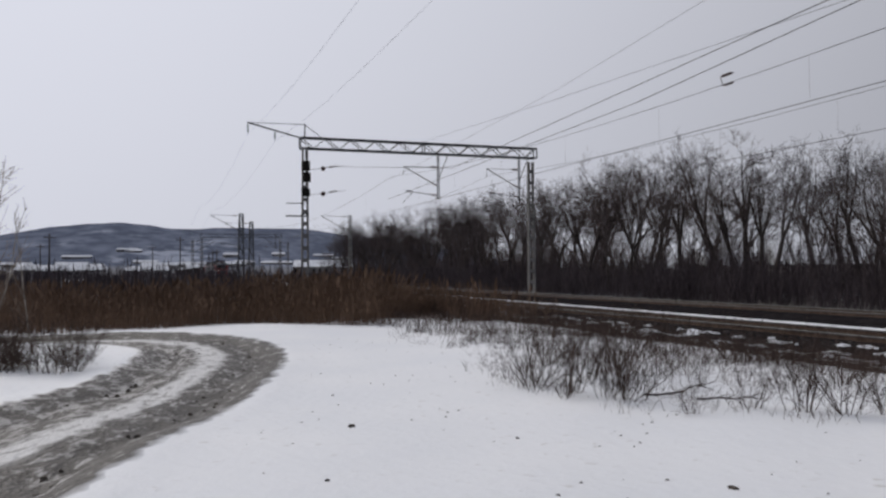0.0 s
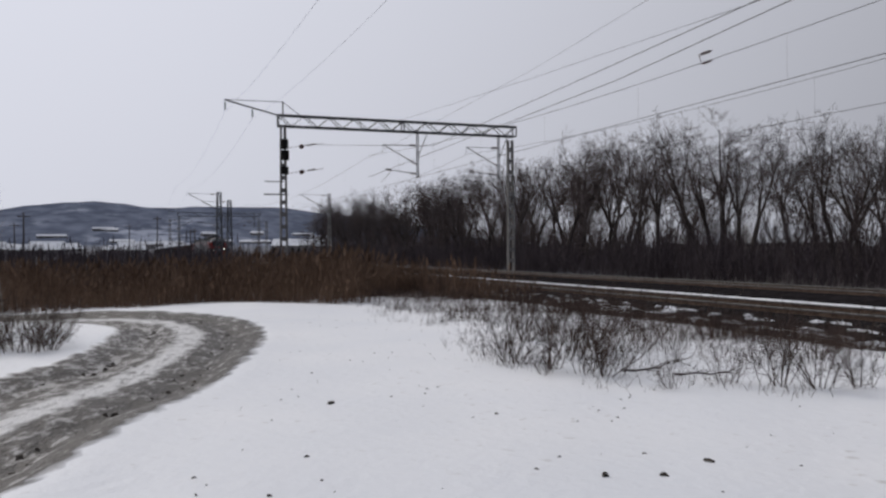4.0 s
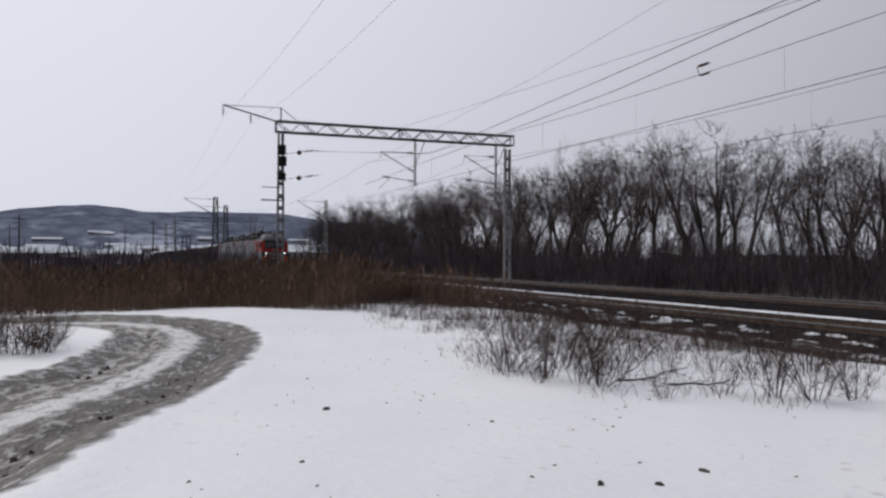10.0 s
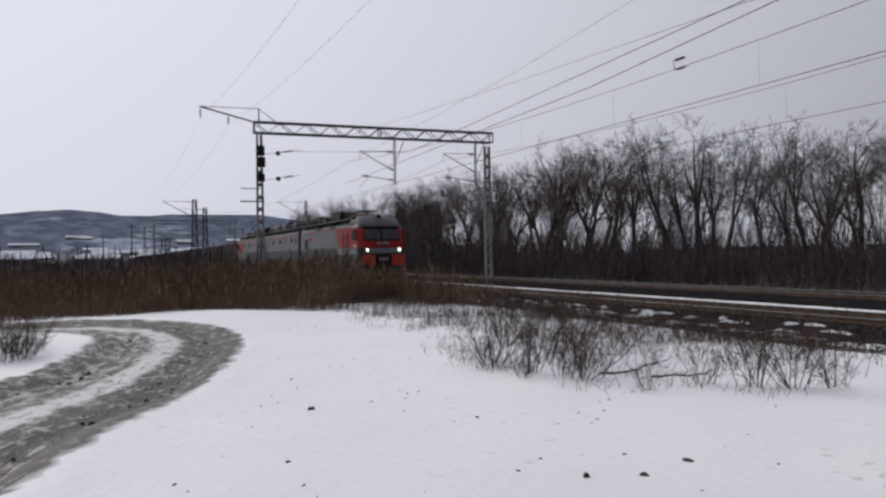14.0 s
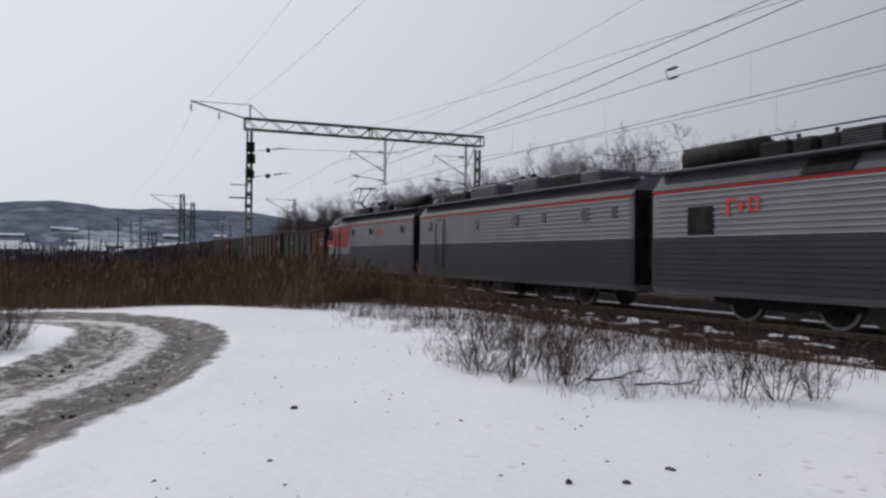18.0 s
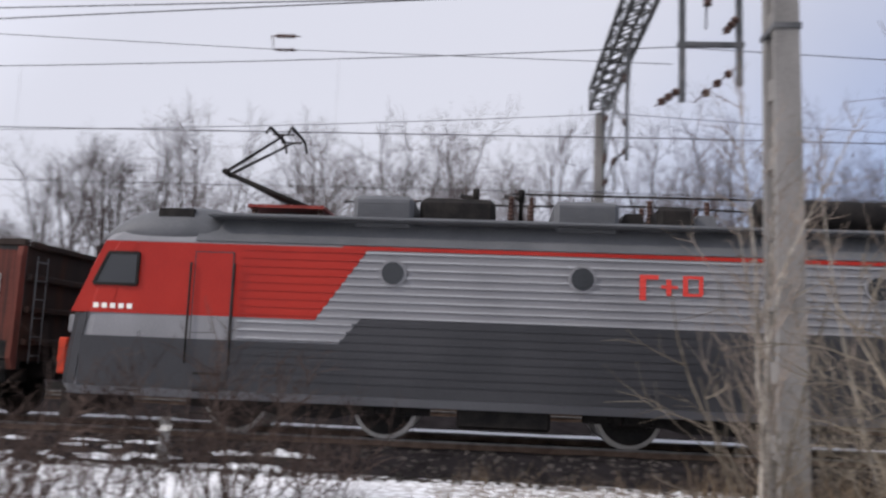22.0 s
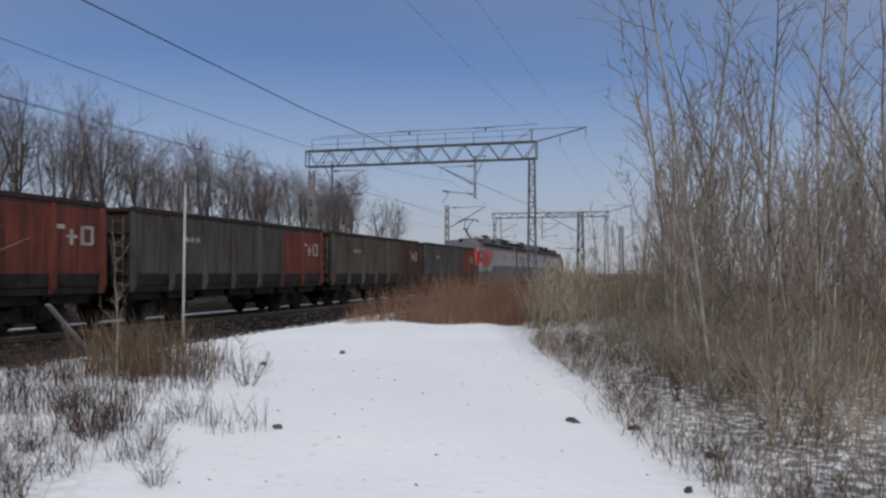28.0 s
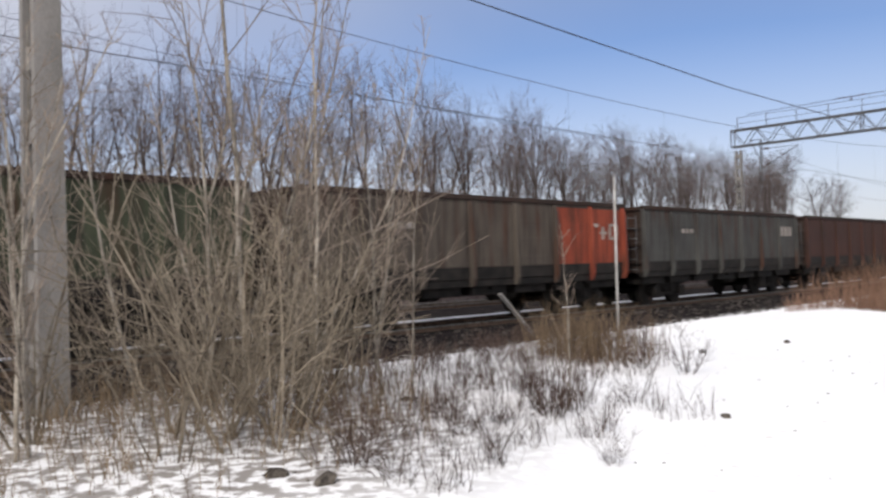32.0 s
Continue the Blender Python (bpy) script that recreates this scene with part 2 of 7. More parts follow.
M = {
    "loco_grey": mat("dark_grey_paint", (0.024, 0.025, 0.028), (0.042, 0.042, 0.046), 0.42, 0, 0.8, 25, 0.03, 0.9, spec=0.22),
    "loco_silver": mat("light_grey_paint", (0.148, 0.148, 0.156), (0.212, 0.212, 0.222), 0.42, 0.0, 0.7, 25, 0.03, 0.9, spec=0.2),
    # upper ribs paler than the sheets: their bright reflection is put into the colour
    "rib_glint": mat("rib_glint_paint", (0.24, 0.24, 0.25), (0.33, 0.33, 0.34), 0.24, 0.15, 0.5, 12, 0.02, 0.9, spec=0.5),
    "loco_red": mat("red_paint", (0.25, 0.013, 0.009), (0.33, 0.022, 0.013), 0.36, 0, 0.7, 25, 0.03, 0.9, spec=0.18),
    "loco_roof": mat("roof_paint", (0.075, 0.078, 0.084), (0.125, 0.127, 0.135), 0.5, 0.0, 1.1, 30, 0.05, 0.9),
    "steel_dark": mat("sooty_steel", (0.009, 0.0085, 0.0085), (0.026, 0.023, 0.021), 0.7, 0.2, 3, 40, 0.2),
    "steel": mat("galvanised_steel", (0.2, 0.205, 0.21), (0.3, 0.3, 0.31), 0.5, 0.5, 3, 60, 0.08),
    "truss": mat("weathered_truss_steel", (0.06, 0.063, 0.067), (0.12, 0.12, 0.124), 0.6, 0.3, 2.5, 40, 0.1),
    "tread": plain("polished_wheel_tread", (0.26, 0.25, 0.24), 0.4, 0.8),
    "rail": mat("rail_steel", (0.09, 0.06, 0.045), (0.17, 0.12, 0.09), 0.6, 0.5, 5, 60, 0.1),
    "railhead": mat("worn_rail_head", (0.13, 0.125, 0.12), (0.22, 0.21, 0.2), 0.45, 0.7, 5, 60, 0.02),
    "concrete": mat("weathered_concrete", (0.13, 0.125, 0.12), (0.24, 0.23, 0.22), 0.88, 0, 1.6, 45, 0.25, 0.8, stretch=(1, 1, 0.5)),
    "sleeper": mat("oiled_sleeper_wood", (0.014, 0.012, 0.01), (0.042, 0.036, 0.032), 0.95, 0, 5, 60, 0.4, vary=0.25, spec=0.0),
    "ballast": mat("sooty_ballast", (0.009, 0.008, 0.0085), (0.03, 0.0265, 0.0275), 1.0, 0, 3, 26, 1.0, 1.1, spec=0.0),
    "stone": mat("ballast_stone", (0.02, 0.018, 0.017), (0.075, 0.066, 0.06), 0.95, 0, 3, 50, 0.4),
    "glass": plain("cab_glass", (0.012, 0.014, 0.016), 0.06),
    "white": plain("white_marking_paint", (0.72, 0.7, 0.64), 0.6),
    "mark_red": plain("red_marking_paint", (0.5, 0.03, 0.02), 0.5),
    "lamp": plain("headlamp_glow", (1.0, 0.93, 0.78), 0.3, 0, 6.0),
    "insulator": mat("glazed_insulator", (0.05, 0.03, 0.025), (0.1, 0.06, 0.05), 0.3, 0, 5, 40, 0.02),
    "glass_disc": plain("grey_glass_insulator", (0.2, 0.26, 0.26), 0.2),
    "wire": plain("oxidised_wire", (0.035, 0.035, 0.038), 0.6, 0.4),
    "panto": mat("pantograph_red_oxide", (0.16, 0.03, 0.025), (0.24, 0.05, 0.04), 0.5, 0.2, 3, 40, 0.05),
    "bark": mat("dark_bark", (0.04, 0.033, 0.031), (0.1, 0.083, 0.076), 0.95, 0, 6, 50, 0.5, vary=0.2),
    "twig_mid": mat("grey_brown_twigs", (0.078, 0.065, 0.064), (0.155, 0.132, 0.13), 0.95, 0, 3, 30, 0, vary=0.2),
    "twig": mat("bare_twigs", (0.06, 0.047, 0.046), (0.125, 0.099, 0.094), 0.95, 0, 3, 30, 0, vary=0.2),
    "bark_pale": mat("pale_sapling_bark", (0.11, 0.095, 0.078), (0.33, 0.3, 0.26), 0.9, 0, 4, 40, 0.3, vary=0.25),
    "twig_pale": mat("pale_twigs", (0.13, 0.104, 0.085), (0.27, 0.222, 0.185), 0.95, 0, 3, 30, 0, vary=0.25),
    "shrub": mat("brown_shrub_stems", (0.034, 0.023, 0.019), (0.085, 0.06, 0.05), 0.95, 0, 4, 30, 0, vary=0.25),
    "reed": mat("dry_reeds", (0.1, 0.062, 0.042), (0.19, 0.125, 0.086), 0.95, 0, 0.5, 8, 0, 0.8),
    "tan_twig": mat("tan_twigs", (0.105, 0.086, 0.066), (0.235, 0.2, 0.156), 0.95, 0, 3, 30, 0, vary=0.25),
    "signal_red": mat("orange_red_paint", (0.4, 0.042, 0.02), (0.48, 0.055, 0.026), 0.45, 0, 2, 25, 0.03),
    "brushwood": mat("brown_brushwood", (0.17, 0.142, 0.104), (0.33, 0.285, 0.215), 0.95, 0, 0.6, 6, 0, 0.8),
    "old_white": mat("worn_white_paint", (0.13, 0.11, 0.1), (0.36, 0.33, 0.3), 0.8, 0, 2.0, 20, 0.0, 0.7),
    "reed_pale": mat("faded_reeds", (0.135, 0.078, 0.054), (0.245, 0.15, 0.106), 0.95, 0, 0.5, 8, 0, 0.8),
    "straw": mat("dry_grass", (0.12, 0.085, 0.055), (0.22, 0.165, 0.11), 0.95, 0, 0.6, 9, 0, 0.8),
    "brush": mat("dark_undergrowth", (0.048, 0.038, 0.042), (0.098, 0.079, 0.082), 0.95, 0, 0.3, 4, 0, 0.8),
    "clod": mat("frozen_mud_clod", (0.035, 0.03, 0.026), (0.1, 0.088, 0.075), 0.95, 0, 14, 60, 0.5, vary=0.2),
    "roof_snow": mat("snowy_roof", (0.62, 0.64, 0.68), (0.8, 0.81, 0.83), 0.85, 0, 0.2, 2, 0.05),
    "house_wall": mat("far_house_wall", (0.13, 0.12, 0.12), (0.26, 0.24, 0.23), 0.9, 0, 0.1, 2, 0.05, vary=0.4),
    "signal": mat("white_stake_paint", (0.26, 0.25, 0.24), (0.46, 0.45, 0.43), 0.7, 0, 3.0, 30, 0.1, 0.8),
}


def by_island(m, lo, hi):
    """Random value for each loose piece of one joined mesh."""
    n, l = m.node_tree.nodes, m.node_tree.links
    bs = n["Principled BSDF"]
    src = bs.inputs["Base Color"].links[0].from_socket
    geo, vr, hs = n.new("ShaderNodeNewGeometry"), n.new("ShaderNodeMapRange"), n.new("ShaderNodeHueSaturation")
    vr.inputs["To Min"].default_value, vr.inputs["To Max"].default_value = lo, hi
    l.new(geo.outputs["Random Per Island"], vr.inputs["Value"])
    l.new(vr.outputs[0], hs.inputs["Value"])
    l.new(src, hs.inputs["Color"])
    l.new(hs.outputs[0], bs.inputs["Base Color"])


for key in ("straw", "brush", "stone", "brushwood"):
    by_island(M[key], 0.55, 1.35)
by_island(M["reed"], 0.7, 1.2)
by_island(M["reed_pale"], 0.7, 1.25)
by_island(M["shrub"], 0.65, 1.35)


def wagon_paint(name, a, b):
    """Old wagon paint with rust that spreads up from the sill and streaks down the side."""
    m = mat(name, a, b, 0.72, 0, 0.9, 30, 0.08, 0.9)
    n, l = m.node_tree.nodes, m.node_tree.links
    bs = n["Principled BSDF"]
    src = bs.inputs["Base Color"].links[0].from_socket
    co, mp, ns, rg, mx = n.new("ShaderNodeTexCoord"), n.new("ShaderNodeMapping"), n.new("ShaderNodeTexNoise"), n.new("ShaderNodeMapRange"), n.new("ShaderNodeMix")
    mp.inputs["Scale"].default_value = (2.0, 2.2, 0.35)
    ns.inputs["Scale"].default_value, ns.inputs["Detail"].default_value = 1.3, 6.0
    l.new(co.outputs["Object"], mp.inputs["Vector"])
    l.new(mp.outputs[0], ns.inputs["Vector"])
    rg.inputs["From Min"].default_value, rg.inputs["From Max"].default_value = 0.52, 0.72
    l.new(ns.outputs["Fac"], rg.inputs["Value"])
    mx.data_type = "RGBA"
    mx.inputs["B"].default_value = (0.05, 0.023, 0.015, 1)
    l.new(rg.outputs[0], mx.inputs["Factor"])
    l.new(src, mx.inputs["A"])
    # sooty runs, narrow along the side and long downwards
    mp2, ns2, rg2, mx2 = n.new("ShaderNodeMapping"), n.new("ShaderNodeTexNoise"), n.new("ShaderNodeMapRange"), n.new("ShaderNodeMix")
    mp2.inputs["Scale"].default_value = (1.0, 5.0, 0.28)
    ns2.inputs["Scale"].default_value, ns2.inputs["Detail"].default_value = 2.2, 5.0
    l.new(co.outputs["Object"], mp2.inputs["Vector"])
    l.new(mp2.outputs[0], ns2.inputs["Vector"])
    rg2.inputs["From Min"].default_value, rg2.inputs["From Max"].default_value = 0.46, 0.7
    rg2.inputs["To Max"].default_value = 0.75
    l.new(ns2.outputs["Fac"], rg2.inputs["Value"])
    mx2.data_type = "RGBA"
    mx2.inputs["B"].default_value = (0.018, 0.015, 0.014, 1)
    l.new(rg2.outputs[0], mx2.inputs["Factor"])
    l.new(mx.outputs["Result"], mx2.inputs["A"])
    l.new(mx2.outputs["Result"], bs.inputs["Base Color"])
    return m


WPAINT = {
    "grey": wagon_paint("grey_wagon_paint", (0.04, 0.041, 0.04), (0.07, 0.07, 0.066)),
    "brown": wagon_paint("brown_wagon_paint", (0.034, 0.017, 0.014), (0.06, 0.029, 0.024)),
    "rust": wagon_paint("orange_red_wagon_paint", (0.17, 0.035, 0.02), (0.25, 0.058, 0.033)),
    "red": wagon_paint("faded_red_wagon_paint", (0.085, 0.026, 0.02), (0.145, 0.04, 0.029)),
    "green": wagon_paint("green_wagon_paint", (0.03, 0.038, 0.024), (0.055, 0.064, 0.042)),
    "olive": wagon_paint("grey_brown_wagon_paint", (0.052, 0.043, 0.036), (0.088, 0.074, 0.061)),
    "dark": wagon_paint("dark_brown_wagon_paint", (0.022, 0.015, 0.013), (0.042, 0.029, 0.024)),
}


# ---- mesh helpers ----
def obj(name, bm, material, parent=None, label=""):
    me = bpy.data.meshes.new(name)
    bm.to_mesh(me)
    bm.free()
    for m in material if isinstance(material, (list, tuple)) else [material]:
        me.materials.append(m)
    ob = new(name, me)
    if parent:
        ob.parent = parent
    if label:
        ob["label"] = label
    return ob


part = obj


def raw(name, verts, faces, material, parent=None, smooth=False):
    me = bpy.data.meshes.new(name)
    me.from_pydata(verts, [], faces)
    me.materials.append(material)
    if smooth:
        me.polygons.foreach_set("use_smooth", [True] * len(me.polygons))
    ob = new(name, me)
    if parent:
        ob.parent = parent
    return ob


def empty(name, m=None):
    ob = new(name)
    ob.empty_display_size = 0.2
    if m is not None:
        ob.matrix_basis = m
    return ob


def box(bm, x0, x1, y0, y1, z0, z1, bevel=0.0, mi=0):
    vs = [bm.verts.new(p) for p in ((x0, y0, z0), (x1, y0, z0), (x1, y1, z0), (x0, y1, z0), (x0, y0, z1), (x1, y0, z1), (x1, y1, z1), (x0, y1, z1))]
    fs = [bm.faces.new([vs[i] for i in q]) for q in ((3, 2, 1, 0), (4, 5, 6, 7), (0, 1, 5, 4), (1, 2, 6, 5), (2, 3, 7, 6), (3, 0, 4, 7))]
    for f in fs:
        f.material_index = mi
    if bevel:
        es = list({e for f in fs for e in f.edges})
        bmesh.ops.bevel(bm, geom=es, offset=bevel, segments=1, affect="EDGES")
    return bm


def beam(bm, p, q, w, h=None, mi=0):
    """A bar with a rectangular section from p to q."""
    p, q = Vector(p), Vector(q)
    d = (q - p).normalized()
    up = Vector((0, 0, 1)) if abs(d.z) < 0.95 else Vector((0, 1, 0))
    s = d.cross(up).normalized()
    u = s.cross(d)
    h = w if h is None else h
    a = [bm.verts.new(c + s * i * w / 2 + u * j * h / 2) for c in (p, q) for i, j in ((-1, -1), (1, -1), (1, 1), (-1, 1))]
    for f in ((0, 1, 2, 3), (7, 6, 5, 4), (4, 5, 1, 0), (5, 6, 2, 1), (6, 7, 3, 2), (7, 4, 0, 3)):
        bm.faces.new([a[i] for i in f]).material_index = mi
    return bm


def tube(bm, pts, radii, n=8, mi=0, cap=True):
    pts = [Vector(p) for p in pts]
    if not isinstance(radii, (list, tuple)):
        radii = [radii] * len(pts)
    rings = []
    for i, p in enumerate(pts):
        d = (pts[min(i + 1, len(pts) - 1)] - pts[max(i - 1, 0)]).normalized()
        a = d.orthogonal().normalized() if abs(d.z) > 0.9 else d.cross(Vector((0, 0, 1))).normalized()
        b = d.cross(a)
        rings.append([bm.verts.new(p + (a * math.cos(2 * math.pi * k / n) + b * math.sin(2 * math.pi * k / n)) * radii[i]) for k in range(n)])
    for r, s in zip(rings, rings[1:]):
        for k in range(n):
            f = bm.faces.new((r[k], r[(k + 1) % n], s[(k + 1) % n], s[k]))
            f.material_index, f.smooth = mi, True
    if cap and n > 2:
        bm.faces.new(rings[0][::-1]).material_index = mi
        bm.faces.new(rings[-1]).material_index = mi
    return bm


def disc(bm, c, axis, r, thick, n=20, mi=0):
    c, a = Vector(c), Vector(axis).normalized()
    return tube(bm, [c - a * thick / 2, c + a * thick / 2], r, n, mi)


def loft(bm, rings, mi=0, cap=True, smooth=False):
    rs = [[bm.verts.new(p) for p in ring] for ring in rings]
    n = len(rs[0])
    for r, s in zip(rs, rs[1:]):
        for k in range(n):
            f = bm.faces.new((r[k], r[(k + 1) % n], s[(k + 1) % n], s[k]))
            f.material_index, f.smooth = mi, smooth
    if cap:
        bm.faces.new(rs[0][::-1]).material_index = mi
        bm.faces.new(rs[-1]).material_index = mi
    return bm


def B():
    return bmesh.new()


def lerp(a, b, t):
    return a + (b - a) * t


# ---- ground: one snowy sheet to the horizon, with a rutted dirt road pressed into it ----
XC, ZR = 16.25, 0.05               # middle of the near track, height of its rail heads
XC2 = 24.1                         # middle of the far track
ROAD = [(-9.0, -9.0), (-6.4, -3.0), (-4.3, 1.5), (-2.6, 5.2), (-1.35, 8.2), (-0.3, 11.0), (0.55, 13.6), (1.05, 16.0), (1.15, 18.0), (0.55, 20.0), (-1.0, 21.6), (-3.5, 22.6), (-8.0, 23.6), (-16.0, 25.0), (-40.0, 30.0)]


def curve_points(pts, step):
    out = []
    for i in range(len(pts) - 1):
        p0, p1, p2, p3 = (Vector((*pts[min(max(k, 0), len(pts) - 1)], 0)) for k in (i - 1, i, i + 1, i + 2))
        n = max(2, int((p2 - p1).length / step))
        for k in range(n):
            t = k / n
            out.append(0.5 * (2 * p1 + (p2 - p0) * t + (2 * p0 - 5 * p1 + 4 * p2 - p3) * t * t + (3 * p1 - p0 - 3 * p2 + p3) * t ** 3))
    return np.array([(p.x, p.y) for p in out])


ROADLINE = curve_points(ROAD, 0.25)


def road_offset(x, y):
    """Signed distance from the middle of the road, arrays; positive on its right, walking away."""
    seg = np.diff(ROADLINE, axis=0)
    seg = np.vstack([seg, seg[-1]])
    seg = seg / np.linalg.norm(seg, axis=1)[:, None]
    out, along = np.full(x.shape, 99.0), np.zeros(x.shape)
    near = np.where((np.abs(x) < 45) & (np.abs(y) < 45))[0]
    for chunk in np.array_split(near, max(1, len(near) // 4000)):
        d = np.stack([x[chunk], y[chunk]], 1)[:, None] - ROADLINE[None]
        k = (d ** 2).sum(-1).argmin(1)
        v = d[np.arange(len(chunk)), k]
        out[chunk] = np.linalg.norm(v, axis=1) * np.sign(v[:, 0] * seg[k, 1] - v[:, 1] * seg[k, 0])
        along[chunk] = 0.25 * k + (v * seg[k]).sum(1)
    return out, along


def axis_steps(lo, hi, step, far, growth=1.16):
    mid = list(np.arange(lo, hi + 1e-6, step))
    up, s = [], step
    while (up[-1] if up else hi) < far:
        s *= growth
        up.append((up[-1] if up else hi) + s)
    dn, s = [], step
    while (dn[-1] if dn else lo) > -far:
        s *= growth
        dn.append((dn[-1] if dn else lo) - s)
    return np.array(dn[::-1] + mid + up)


def hills(x, y):
    """Height of the distant wooded hills beyond the town."""
    r = np.hypot(x, y)
    az = np.degrees(np.arctan2(-x, y))
    ridge = 138 * np.exp(-((az - 3.6) / 6.5) ** 2) + 118 * np.exp(-((az + 6.5) / 7.0) ** 2) + 100 * np.exp(-((az - 16.0) / 8.0) ** 2) + 86 * np.exp(-((az + 16) / 8.0) ** 2) + 70 * np.exp(-((az - 34) / 14.0) ** 2)
    ridge = 0.92 * ridge + 2.2 * np.sin(az * 1.1) + 0.9 * np.sin(az * 3.1 + 1)
    return ridge * np.clip((r - 900) / 1500, 0, 1) ** 1.5 * (y > 0)


def height(x, y):
    x, y = np.asarray(x, float), np.asarray(y, float)
    z = 0.05 * np.sin(x * 0.5 + 1.1) * np.sin(y * 0.37) + 0.022 * np.sin(x * 1.3 + y * 0.9) + 0.004 * np.sin(x * 3.1 - y * 2.3)
    z = z * np.clip(np.hypot(x, y) / 6, 0.2, 1)
    flat = np.clip((x - 10.5) / 2.0, 0, 1)
    z = z * (1 - flat) - 0.32 * flat * flat * (3 - 2 * flat)          # shallow side ditch of the railway
    return z + hills(x, y)


def build_ground():
    xs, ys = axis_steps(-7.0, 13.0, 0.14, 3600), axis_steps(-16.0, 27.0, 0.16, 3600)
    gx, gy = np.meshgrid(xs, ys)
    fx, fy = gx.ravel(), gy.ravel()
    off, along = road_offset(fx, fy)
    z = height(fx, fy)
    a = np.abs(off)
    half = 1.38 + 0.12 * np.sin(fy * 1.3)
    inside = np.clip((half - a) / 0.45, 0, 1)
    rut = np.exp(-((a - 0.78) / 0.3) ** 2)
    rough = 0.022 * np.sin(off * 9.0 + 1.7 * np.sin(along * 1.9)) * np.sin(along * 4.3 + 2.0 * np.sin(off * 3.0)) + 0.012 * np.sin(along * 11.0 + off * 13.0)
    z = z - inside * (0.05 + 0.05 * rut - rough * (0.3 + rut)) + 0.03 * np.exp(-((a - half - 0.1) / 0.3) ** 2)
    nx, ny = len(xs), len(ys)
    i = np.arange(nx * ny).reshape(ny, nx)
    quads = np.stack([i[:-1, :-1], i[:-1, 1:], i[1:, 1:], i[1:, :-1]], -1).reshape(-1, 4)
    me = bpy.data.meshes.new("ground")
    me.from_pydata(np.stack([fx, fy, z], 1).tolist(), [], quads.tolist())
    me.polygons.foreach_set("use_smooth", [True] * len(me.polygons))
    at = me.attributes.new("road", "FLOAT", "POINT")
    at.data.foreach_set("value", np.where(a < 3, off, 99.0).astype(np.float32))
    at = me.attributes.new("along", "FLOAT", "POINT")
    at.data.foreach_set("value", np.where(a < 3, along, 0.0).astype(np.float32))
    ob = new("ground", me)
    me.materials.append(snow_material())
    return tagged(ob, "snow-covered open ground with a rutted muddy track", "ground", kind="structure")


